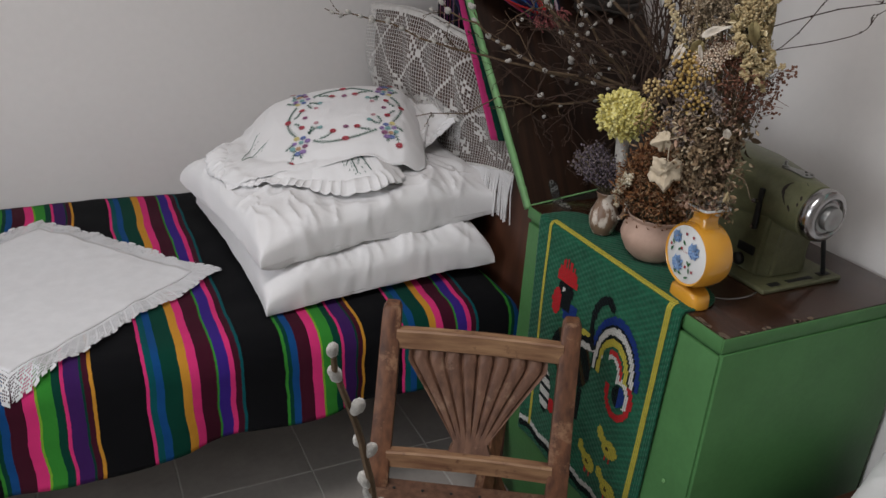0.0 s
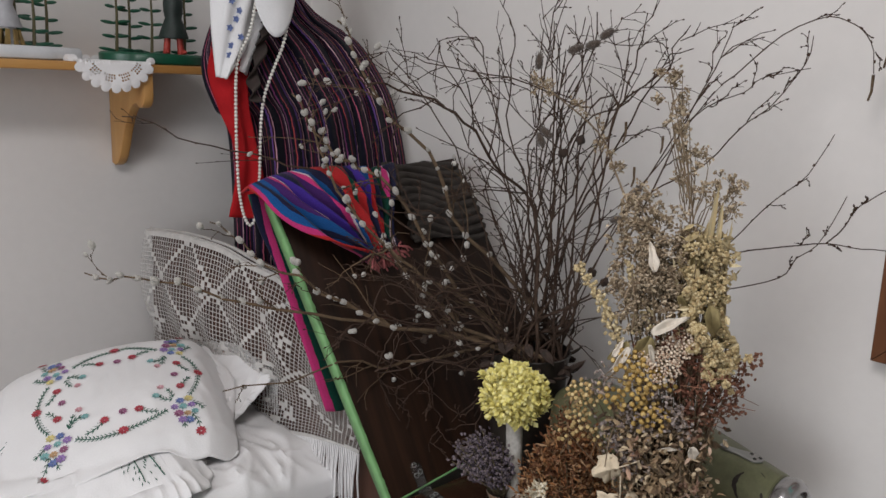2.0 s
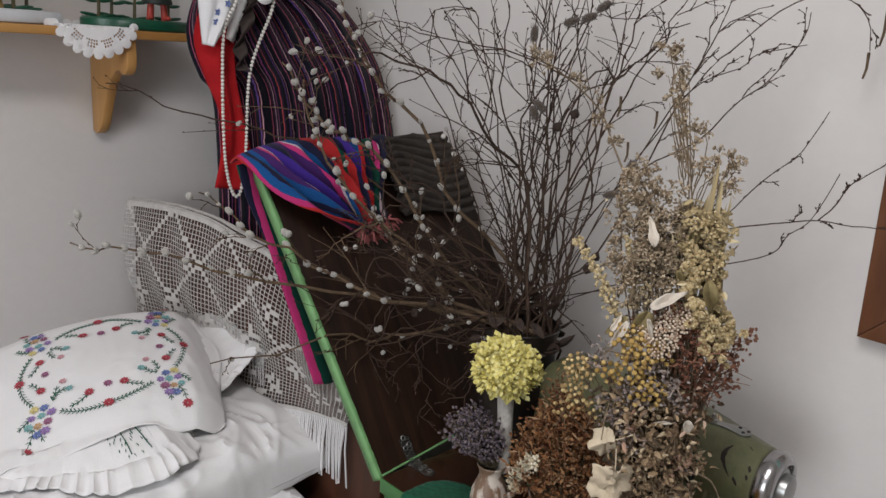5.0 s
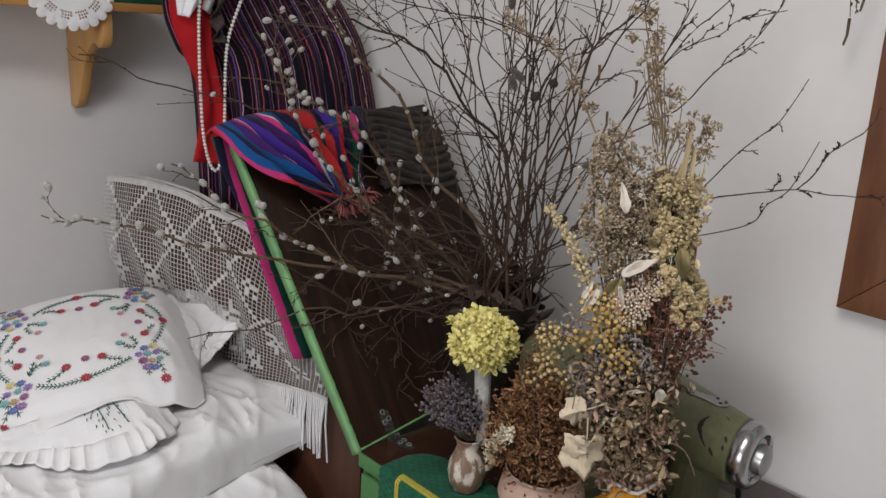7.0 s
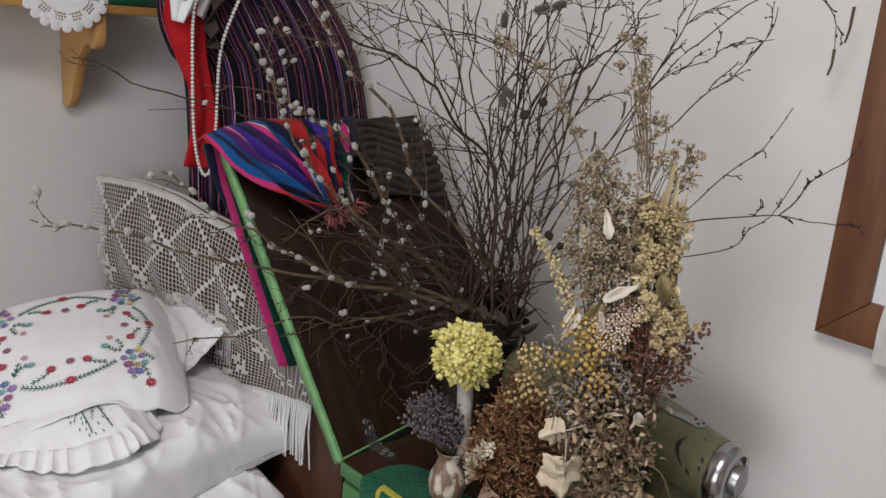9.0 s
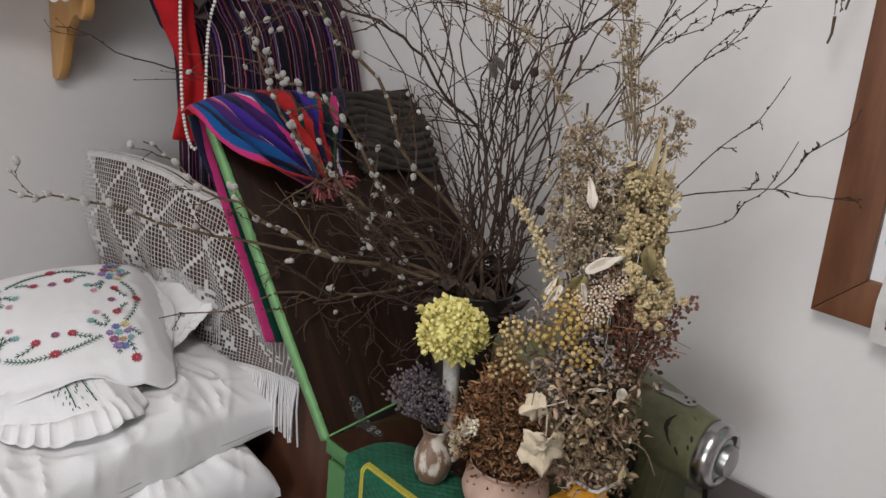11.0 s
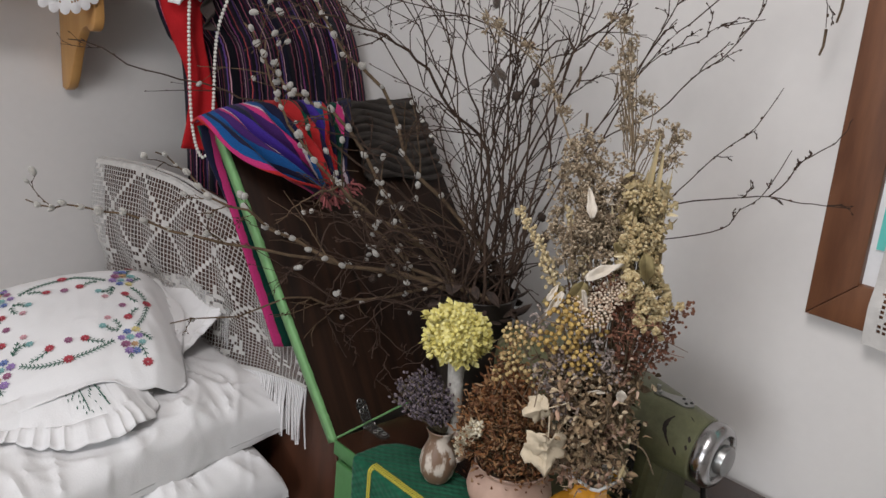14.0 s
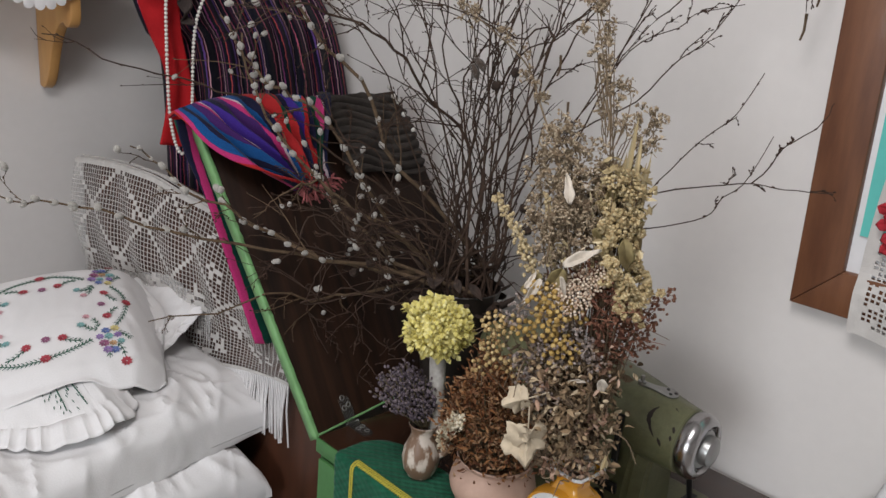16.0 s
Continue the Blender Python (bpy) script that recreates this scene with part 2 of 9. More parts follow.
def prism(bm, outline, z0, z1, bevel=0.0, m=None, segs=2):
    """A flat outline (x, y) raised from z0 to z1."""
    lo = [bm.verts.new((x, y, z0)) for x, y in outline]
    hi = [bm.verts.new((x, y, z1)) for x, y in outline]
    n = len(outline)
    fs = [bm.faces.new(lo[::-1]), bm.faces.new(hi)]
    for i in range(n):
        fs.append(bm.faces.new((lo[i], lo[(i + 1) % n], hi[(i + 1) % n], hi[i])))
    bmesh.ops.recalc_face_normals(bm, faces=fs)
    if bevel:
        es = list({e for f in fs[:2] for e in f.edges})
        bmesh.ops.bevel(bm, geom=es, offset=bevel, segments=segs, affect="EDGES", profile=0.5)
    if m is not None:
        bmesh.ops.transform(bm, matrix=m, verts=list(bm.verts))
    return bm


def lathe(bm, profile, segs=32, m=None, sx=1.0, sy=1.0):
    """A turned form: profile rows of (radius, height)."""
    rings = []
    for r, z in profile:
        rings.append([bm.verts.new((r * sx * math.cos(2 * math.pi * i / segs), r * sy * math.sin(2 * math.pi * i / segs), z)) for i in range(segs)])
    made = [v for ring in rings for v in ring]
    for a, b in zip(rings, rings[1:]):
        for i in range(segs):
            j = (i + 1) % segs
            bm.faces.new((a[i], a[j], b[j], b[i]))
    bm.faces.new(rings[0][::-1])
    bm.faces.new(rings[-1])
    if m is not None:
        bmesh.ops.transform(bm, matrix=m, verts=made)
    return bm


def tube(bm, pts, r0, r1=None, segs=6, caps=True):
    """A round bar along points, from radius r0 to r1."""
    r1 = r0 if r1 is None else r1
    pts = [Vector(p) for p in pts]
    rings, up = [], None
    for i, p in enumerate(pts):
        d = (pts[min(i + 1, len(pts) - 1)] - pts[max(i - 1, 0)]).normalized()
        if up is None:
            up = d.orthogonal().normalized()
        up = (up - d * up.dot(d))
        up = up.normalized() if up.length > 1e-6 else d.orthogonal().normalized()
        side = d.cross(up)
        r = r0 + (r1 - r0) * i / max(1, len(pts) - 1)
        rings.append([bm.verts.new(p + (up * math.cos(2 * math.pi * k / segs) + side * math.sin(2 * math.pi * k / segs)) * r) for k in range(segs)])
    for a, b in zip(rings, rings[1:]):
        for i in range(segs):
            j = (i + 1) % segs
            bm.faces.new((a[i], a[j], b[j], b[i]))
    if caps:
        bm.faces.new(rings[0][::-1])
        bm.faces.new(rings[-1])
    return bm


def spline(pts, n):
    """n points on a smooth curve through pts (Catmull-Rom)."""
    p = [Vector(q) for q in pts]
    p = [p[0] * 2 - p[1]] + p + [p[-1] * 2 - p[-2]]
    out = []
    for i in range(n):
        s = i / (n - 1) * (len(p) - 3)
        k = min(int(s), len(p) - 4)
        t = s - k
        a, b, c, d = p[k:k + 4]
        out.append(0.5 * ((2 * b) + (c - a) * t + (2 * a - 5 * b + 4 * c - d) * t * t + (3 * b - a - 3 * c + d) * t ** 3))
    return out


def egg(bm, centre, axis, length, width, segs=6, rings=4):
    """A small egg along axis: a bud, a bead or a berry."""
    axis = Vector(axis).normalized()
    a = axis.orthogonal().normalized()
    b = axis.cross(a)
    c = Vector(centre)
    lo, hi = bm.verts.new(c - axis * length / 2), bm.verts.new(c + axis * length / 2)
    rs = []
    for i in range(1, rings):
        t = math.pi * i / rings
        rs.append([bm.verts.new(c - axis * math.cos(t) * length / 2 + (a * math.cos(2 * math.pi * k / segs) + b * math.sin(2 * math.pi * k / segs)) * math.sin(t) * width / 2) for k in range(segs)])
    for k in range(segs):
        j = (k + 1) % segs
        bm.faces.new((lo, rs[0][j], rs[0][k]))
        bm.faces.new((hi, rs[-1][k], rs[-1][j]))
        for p, q in zip(rs, rs[1:]):
            bm.faces.new((p[k], p[j], q[j], q[k]))
    return bm


def leaf_blade(bm, base, direction, normal, length, width, curl=0.3, segs=4):
    """A curled pointed leaf of two halves."""
    d, nrm = Vector(direction).normalized(), Vector(normal)
    s = d.cross(nrm)
    s = s.normalized() if s.length > 1e-5 else d.orthogonal().normalized()
    nrm = s.cross(d)
    rows = []
    for i in range(segs + 1):
        t = i / segs
        w = width * 0.5 * math.sin(math.pi * min(1, t * 0.92 + 0.08)) ** 0.8
        c = Vector(base) + d * length * t + nrm * (curl * length * t * t)
        rows.append((bm.verts.new(c - s * w + nrm * w * 0.5), bm.verts.new(c), bm.verts.new(c + s * w + nrm * w * 0.5)))
    for p, q in zip(rows, rows[1:]):
        bm.faces.new((p[0], p[1], q[1], q[0]))
        bm.faces.new((p[1], p[2], q[2], q[1]))
    return bm


def sheet(bm, fn, nu, nv, uv=None, closed=False):
    """A cloth: fn(u, v) gives places for u and v from 0 to 1, uv(u, v) its own metres."""
    layer = bm.loops.layers.uv.verify()
    g = [[bm.verts.new(fn(i / nu, j / nv)) for j in range(nv + 1)] for i in range(nu + 1)]
    uv = uv or (lambda u, v: (u, v))
    for i in range(nu):
        for j in range(nv):
            f = bm.faces.new((g[i][j], g[i + 1][j], g[i + 1][j + 1], g[i][j + 1]))
            for lp, (a, b) in zip(f.loops, ((i, j), (i + 1, j), (i + 1, j + 1), (i, j + 1))):
                lp[layer].uv = uv(a / nu, b / nv)
    return bm


def thick(ob, t, offset=0.0):
    md = ob.modifiers.new("thickness", "SOLIDIFY")
    md.thickness, md.offset = t, offset
    return ob


def wav(x, y, z=0.0, s=1.0):
    return noise.noise(Vector((x * s, y * s, z * s)))


def smooth01(t):
    t = min(1.0, max(0.0, t))
    return t * t * (3 - 2 * t)

# ---- room ----
WALL_X, WALL_Y, LEFT_X, FRONT_Y, TOP = 1.645, 2.685, -2.45, -2.2, 2.56


def wall(name, x0, x1, y0, y1, z0=0.0, z1=TOP, label=""):
    ob = part(name, box(bmesh.new(), x0, x1, y0, y1, z0, z1), M_WALL, label=label or "plain off-white painted plaster wall")
    return tagged(ob, category="wall", kind="structure")


wall("wall_back", LEFT_X, WALL_X, WALL_Y, WALL_Y + 0.15)
wall("wall_right", WALL_X, WALL_X + 0.15, FRONT_Y - 0.15, WALL_Y + 0.15)
wall("wall_front", LEFT_X, WALL_X, FRONT_Y - 0.15, FRONT_Y)
wall_left = thing("wall_left", "plain off-white painted wall with a window opening", "wall", kind="structure")
for a, b, c, d in ((FRONT_Y - 0.15, -0.4, 0, TOP), (1.2, WALL_Y + 0.15, 0, TOP), (-0.4, 1.2, 0, 0.9), (-0.4, 1.2, 2.2, TOP)):
    part("wall_panel", box(bmesh.new(), LEFT_X - 0.15, LEFT_X, a, b, c, d), M_WALL, wall_left)
M_WINFRAME = material("white_window_paint", (0.75, 0.75, 0.74), 0.4, var=0.03)
window = thing("window_1", "white-framed window with two panes", "window", (LEFT_X - 0.1, 0.4, 0.9), kind="structure")
for y0, y1, z0, z1 in ((-0.8, 0.8, 0, 0.06), (-0.8, 0.8, 1.24, 1.3), (-0.8, -0.74, 0.06, 1.24), (0.74, 0.8, 0.06, 1.24), (-0.03, 0.03, 0.06, 1.24)):
    part("window_frame", box(bmesh.new(), -0.03, 0.03, y0, y1, z0, z1, 0.004), M_WINFRAME, window)
ceiling = part("ceiling", box(bmesh.new(), LEFT_X - 0.15, WALL_X + 0.15, FRONT_Y - 0.15, WALL_Y + 0.15, TOP, TOP + 0.12), M_CEIL, label="plain white painted ceiling")
tagged(ceiling, category="ceiling", kind="structure")
floor = part("floor", box(bmesh.new(), LEFT_X, WALL_X, FRONT_Y, WALL_Y, -0.1, -0.0012), M_GROUT, label="grey ceramic tile floor with pale grout joints")
tagged(floor, category="floor", kind="structure")


# ---- bed ----
BED_X0, BED_X1, BED_Y0, BED_Y1, BED_Z = -0.75, 1.255, 1.70, 2.65, 0.54
bed = thing("bed", "dark wooden single bed with an arched headboard", "bed", (0.25, 2.17, 0))


def local(ob, bm):
    """Shifts a bmesh built in room metres to its thing's own frame."""
    bmesh.ops.transform(bm, matrix=ob.matrix_basis.inverted(), verts=list(bm.verts))
    return bm


part("mattress", local(bed, box(bmesh.new(), BED_X0 + 0.04, BED_X1 - 0.075, BED_Y0 + 0.03, BED_Y1 - 0.02, 0.33, BED_Z - 0.012, 0.05, 4)), M_SATIN, bed, "pale ticking mattress")
for y in (BED_Y0 + 0.05, BED_Y1 - 0.05):
    part("side_rail", local(bed, box(bmesh.new(), BED_X0, BED_X1, y - 0.015, y + 0.015, 0.335, 0.40, 0.004)), M_DARKWOOD, bed)
for x in (BED_X0 + 0.03,):
    part("footboard", local(bed, box(bmesh.new(), x - 0.05, x - 0.01, BED_Y0 + 0.04, BED_Y1 - 0.04, 0.1, 0.6, 0.01)), M_DARKWOOD, bed)
for x, y in ((BED_X0 + 0.03, BED_Y0 + 0.07), (BED_X0 + 0.03, BED_Y1 - 0.07)):
    part("leg", local(bed, box(bmesh.new(), x - 0.025, x + 0.025, y - 0.025, y + 0.025, 0, 0.3, 0.006)), M_DARKWOOD, bed)


def head_top(y):
    """Height of the arched headboard."""
    t = (y - 1.745) / 0.36
    return 0.91 + 0.185 * smooth01(t) ** 0.9 + 0.02 * math.sin(max(0, min(1, (y - 2.1) / 0.5)) * math.pi)


ys = [1.745 + 0.88 * i / 36 for i in range(37)]
outline = [(1.745, 0.0)] + [(y, head_top(y)) for y in ys] + [(ys[-1], 0.0)]
hb = prism(bmesh.new(), outline, 0, 0.035, 0.004)
bmesh.ops.transform(hb, matrix=Matrix.Translation((1.238, 1.745, 0)) @ pose(0, 0, 0, 0, 0, 5.6) @ Matrix(((0, 0, 1, 0), (1, 0, 0, -1.745), (0, 1, 0, 0), (0, 0, 0, 1))), verts=list(hb.verts))
part("headboard", local(bed, hb), M_DARKWOOD, bed, "dark brown varnished headboard")

# the woven blanket over it, black with groups of bright stripes
BK, PK, GR, YG, DG, PU, MA, YE, TE, BL, IN = ((0.006, 0.006, 0.007), (0.62, 0.035, 0.17), (0.035, 0.22, 0.03), (0.18, 0.34, 0.03), (0.004, 0.045, 0.030), (0.045, 0.014, 0.095), (0.050, 0.008, 0.018), (0.52, 0.24, 0.03), (0.005, 0.075, 0.085), (0.008, 0.062, 0.20), (0.040, 0.018, 0.19))
BLANKET = [(0.0, GR), (0.006, DG), (0.014, BL), (0.029, MA), (0.060, PK), (0.081, YG), (0.086, GR), (0.112, DG), (0.128, PK), (0.134, PU), (0.163, DG), (0.167, MA), (0.178, YE), (0.183, BK),
           (0.275, PK), (0.281, TE), (0.294, BL), (0.309, DG), (0.345, YE), (0.362, PK), (0.380, MA), (0.412, GR), (0.417, IN), (0.441, PK), (0.451, MA), (0.465, TE), (0.470, BK)]
M_BLANKET = stripe_material("striped_wool", BLANKET, 0.557, offset=0.610)
M_BLANKET.node_tree.nodes["Principled BSDF"].inputs["Specular IOR Level"].default_value = 0.05
M_BLANKET.node_tree.nodes["Principled BSDF"].inputs["Sheen Weight"].default_value = 0.02


def blanket_at(u, v):
    x = BED_X0 + 0.02 + (1.205 - 0.085 * max(0, 0.72 - v) - BED_X0) * u
    s = v * 1.26
    drop = 0.180 - 0.075 * (max(-0.4, x) - 0.1) + 0.010 * wav(x, 0.3, 0, 3)
    r = 0.055
    top = BED_Y1 - 0.005 - (BED_Y0 + r)
    if s < top:
        y, z = BED_Y1 - 0.005 - s, BED_Z
    elif s < top + r * 1.571:
        a = (s - top) / r
        y, z = BED_Y0 + r - r * math.sin(a), BED_Z - r + r * math.cos(a)
    else:
        k = (s - top - r * 1.571) / (1.26 - top - r * 1.571)
        y, z = BED_Y0 + 0.014 * k * math.sin(x * 17 + 2 * wav(x, 0, 0, 4)) - 0.015 * k, BED_Z - r - k * drop
    z += 0.006 * wav(x, y, 1, 5) + 0.004 * wav(x, y, 3, 14)
    end = smooth01((u - 0.965) / 0.035)
    z -= 0.05 * end * end
    return (x + 0.007 * wav(x * 0.6, s * 3.0, 5, 2.2) + 0.003 * wav(x, s, 9, 12), y + 0.003 * wav(x, z, 2, 9), z)


blanket = part("blanket", sheet(bmesh.new(), blanket_at, 120, 70, lambda u, v: (BED_X0 + 0.02 + (1.205 - 0.085 * max(0, 0.72 - v) - BED_X0) * u, v * 1.26)), M_BLANKET)
thick(blanket, 0.007, -1)
tagged(blanket, "black woven wool blanket with bright coloured stripes, spread over the bed", "blanket")


# ---- pillows ----
def ridge(x, y, z, s):
    """Sharp creases: 1 on a crease, 0 away from it."""
    return max(0.0, 1 - 2.6 * abs(wav(x, y, z, s))) ** 3


def pillow_mesh(corners, up, down, seed, wrinkle, n, square=3.4, soft=0.5):
    """A filled pillow between four corners (front left, front right, back right, back left), with pointed corners and creases."""
    fl, fr, br, bl = (Vector(c) for c in corners)
    mid = (fl + fr + br + bl) / 4
    bm = bmesh.new()

    def surf(sign):
        def fn(u, v):
            x, y = 2 * u - 1, 2 * v - 1
            u2 = 0.5 + (u - 0.5) * (1 - 0.055 * (1 - y * y) * abs(x) ** 5 - 0.045 * abs(x) ** 18 + 0.008 * wav(y * 3, seed, sign * 0.1, 1.7))
            v2 = 0.5 + (v - 0.5) * (1 - 0.055 * (1 - x * x) * abs(y) ** 5 - 0.045 * abs(y) ** 18 + 0.008 * wav(x * 3, seed + 5, sign * 0.1, 1.7))
            p = (fl * (1 - u2) + fr * u2) * (1 - v2) + (bl * (1 - u2) + br * u2) * v2 - mid
            fill = max(0.0, (1 - abs(x) ** square) * (1 - abs(y) ** square)) ** soft
            edge = max(abs(x), abs(y))
            qx, qy = x + 0.35 * wav(x, y, seed, 1.6), y + 0.35 * wav(y, x, seed + 3, 1.6)
            w = 0.9 * wav(x * 1.5 + seed, y * 1.6, sign, 1.2)
            w += 0.55 * ridge(qx * 1.1 + seed + 0.5 * qy, qy * 2.6, 3 + sign, 1.3) * (0.25 + 0.75 * edge)
            w += 0.50 * ridge(qx * 2.8 - seed, qy * 1.0 - 0.8 * qx, 8 + sign, 1.2) * (0.25 + 0.75 * edge)
            w += 0.30 * ridge(qx * 4.6 + seed, qy * 3.9 + qx, 5 + sign, 1.3)
            # pleats run in from the seam
            c = x if abs(y) > abs(x) else y
            w += 0.9 * edge ** 3 * (1 - edge ** 6) * wav(c * 5.0 + 0.7 * wav(x, y, seed, 2), seed, 11, 1.4)
            z = sign * (up if sign > 0 else down) * fill + wrinkle * w * min(1, fill ** 1.5 * 1.4)
            return (p.x, p.y, p.z + z)
        return fn
    sheet(bm, surf(1), n, n)
    sheet(bm, lambda u, v: surf(-1)(1 - u, v), n, n)
    bmesh.ops.remove_doubles(bm, verts=list(bm.verts), dist=0.0008)
    return bm, Matrix.Translation(mid)


def pillow(label, *args):
    bm, m = pillow_mesh(*args)
    return tagged(part("pillow", bm, M_WHITE, m=m), label, "pillow", "pillows on the bed")


pillow_low = pillow("large plump white cotton pillow lying on the striped blanket", ((0.586, 1.772, 0.556), (1.200, 1.806, 0.592), (1.185, 2.52, 0.60), (0.545, 2.49, 0.575)), 0.098, 0.016, 1.0, 0.016, 110, 4.6, 0.38)
pillow_mid = pillow("large white cotton pillow lying on another pillow", ((0.582, 1.796, 0.664), (1.250, 1.876, 0.706), (1.215, 2.53, 0.748), (0.495, 2.425, 0.665)), 0.087, 0.032, 5.0, 0.017, 110, 5.0, 0.36)
pillow_top = pillow("smaller white pillow with a gathered ruffle round its edge", ((0.690, 2.015, 0.712), (1.105, 2.035, 0.782), (1.160, 2.45, 0.862), (0.680, 2.43, 0.782)), 0.094, 0.034, 9.0, 0.006, 60, 2.6, 0.55)


# ---- sewing cabinet ----
CZ = 0.812
cabinet = thing("sewing_cabinet", "green-painted wooden sewing machine cabinet with its brown lid propped open", "cabinet", (1.4, 1.34, 0))
CX0, CX1, CY0, CY1 = 1.157, 1.632, 1.040, 1.650
part("body", local(cabinet, box(bmesh.new(), CX0 + 0.006, CX1, CY0 + 0.006, CY1 - 0.004, 0.05, CZ - 0.030, 0.003)), M_GREEN, cabinet)
part("top", local(cabinet, box(bmesh.new(), CX0 + 0.003, CX1, CY0 + 0.003, CY1, CZ - 0.026, CZ, 0.002)), M_LAMINATE, cabinet, "dark brown laminate top")
part("edge_strip", local(cabinet, box(bmesh.new(), CX0 - 0.001, CX1, CY0 - 0.001, CY0 + 0.0025, CZ - 0.027, CZ - 0.001, 0.001)), M_GREEN, cabinet, "green-painted edge strip")
part("edge_strip", local(cabinet, box(bmesh.new(), CX0 - 0.001, CX0 + 0.0025, CY0 + 0.003, CY1, CZ - 0.027, CZ - 0.001, 0.001)), M_GREEN, cabinet, "green-painted edge strip")
part("door", local(cabinet, box(bmesh.new(), CX0 - 0.004, CX0 + 0.005, CY0 + 0.002, CY1 - 0.012, 0.06, CZ - 0.034, 0.002)), M_GREEN, cabinet, "green-painted door")
part("side_panel", local(cabinet, box(bmesh.new(), CX0 + 0.0005, CX1 - 0.001, CY0 - 0.004, CY0 + 0.0055, 0.05, CZ - 0.0285, 0.002)), M_GREEN, cabinet, "green-painted side panel")
for x, y in ((CX0 + 0.04, CY0 + 0.04), (CX0 + 0.04, CY1 - 0.04), (CX1 - 0.04, CY0 + 0.04), (CX1 - 0.04, CY1 - 0.04)):
    part("foot", local(cabinet, box(bmesh.new(), x - 0.02, x + 0.02, y - 0.02, y + 0.02, 0, 0.05, 0.004)), M_BLACK, cabinet)

M_BARE = material("bare_worn_wood", (0.17, 0.125, 0.085), 0.85, var=0.2, scale=160)
rng = random.Random(41)
for k in range(13):
    along = rng.random() ** 2.2 * 0.22
    size = 0.002 + 0.007 * rng.random() ** 3
    if k % 3:
        c = (CX0 + 0.004 + along, CY0 + 0.005 + 0.3 * size, CZ + 0.0004)
        half = (size * (1 + rng.random()), 0.0035 + 0.25 * size)
    else:
        c = (CX0 + 0.005 + 0.3 * size, CY0 + 0.004 + 0.35 * along, CZ + 0.0004)
        half = (0.003 + 0.25 * size, size * (1 + rng.random()))
    ring = [(half[0] * math.cos(a) * (1 + 0.4 * rng.uniform(-1, 1)), half[1] * math.sin(a) * (1 + 0.4 * rng.uniform(-1, 1))) for a in [6.2832 * i / 10 for i in range(10)]]
    part("worn_chip", local(cabinet, prism(bmesh.new(), ring, 0, 0.0006, m=Matrix.Translation(c))), M_BARE, cabinet, "pale chip in the worn edge")

# the lid, hinged along the far edge of the top and leaning back
LID_O = Vector((CX0 + 0.004, CY1 + 0.004, CZ - 0.008))
LID_V = (Vector((1.100, 1.965, 1.296)) - LID_O)
LID_LEN = LID_V.length
LID_V.normalize()
LID_U = Vector((1, 0.0, 0.0)) - LID_V * LID_V.x
LID_U.normalize()
LID_N = LID_U.cross(LID_V)
LID_W = 0.475
LID_M = Matrix.Translation(LID_O) @ Matrix((LID_U, LID_V, LID_N)).transposed().to_4x4()


def lid_point(u, v, h=0.0):
    """A place on the lid's inner face: metres along its width and height, and off it."""
    return LID_M @ Vector((u, v, h))


part("lid", local(cabinet, box(bmesh.new(), 0.003, LID_W, 0.002, LID_LEN, -0.020, 0.0, 0.0015, m=LID_M)), M_LID, cabinet, "dark brown lid")
eb = bmesh.new()
sheet(eb, lambda u, v: lid_point(-0.0015 + 0.0068 * u + (0.0022 * wav(v * 60, u * 3, 0, 1) if u > 0.5 else 0), v * LID_LEN, 0.0015), 4, 90)
ed = part("lid_edge", local(cabinet, eb), M_GREEN_EDGE, cabinet, "pale green painted lid edge with an uneven line")
thick(ed, 0.0215, -1)

# ---- shelf ----
shelf = thing("wall_shelf", "varnished pine wall shelf on curved brackets", "shelf", (0.6, WALL_Y, 1.483))
part("board", local(shelf, box(bmesh.new(), -0.45, 1.262, 2.462, WALL_Y - 0.002, 1.4845, 1.503, 0.004)), M_PINE, shelf)


def bracket_outline():
    """The bracket's side: deep below the board, a rounded lobe, then a hollow down to the tip."""
    pts = [(0.0, 0.0), (0.214, 0.0), (0.216, -0.040)]
    for i in range(9):
        a = i / 8 * math.pi * 0.75
        pts.append((0.188 + 0.028 * math.cos(a), -0.046 - 0.030 * math.sin(a)))
    for i in range(1, 11):
        a = i / 10
        pts.append((0.168 - 0.096 * a ** 0.75, -0.067 - 0.105 * a ** 1.5))
    return pts + [(0.060, -0.195), (0.045, -0.213), (0.025, -0.222), (0.004, -0.218)]


for x in (1.085, 0.1):
    bb = prism(bmesh.new(), bracket_outline(), 0, 0.022, 0.003)
    bmesh.ops.transform(bb, matrix=Matrix(((0, 0, 1, x), (-1, 0, 0, WALL_Y - 0.003), (0, 1, 0, 1.4835), (0, 0, 0, 1))), verts=list(bb.verts))
    bmesh.ops.recalc_face_normals(bb, faces=list(bb.faces))
    part("bracket", local(shelf, bb), M_PINE_UP, shelf, "curved pine bracket")

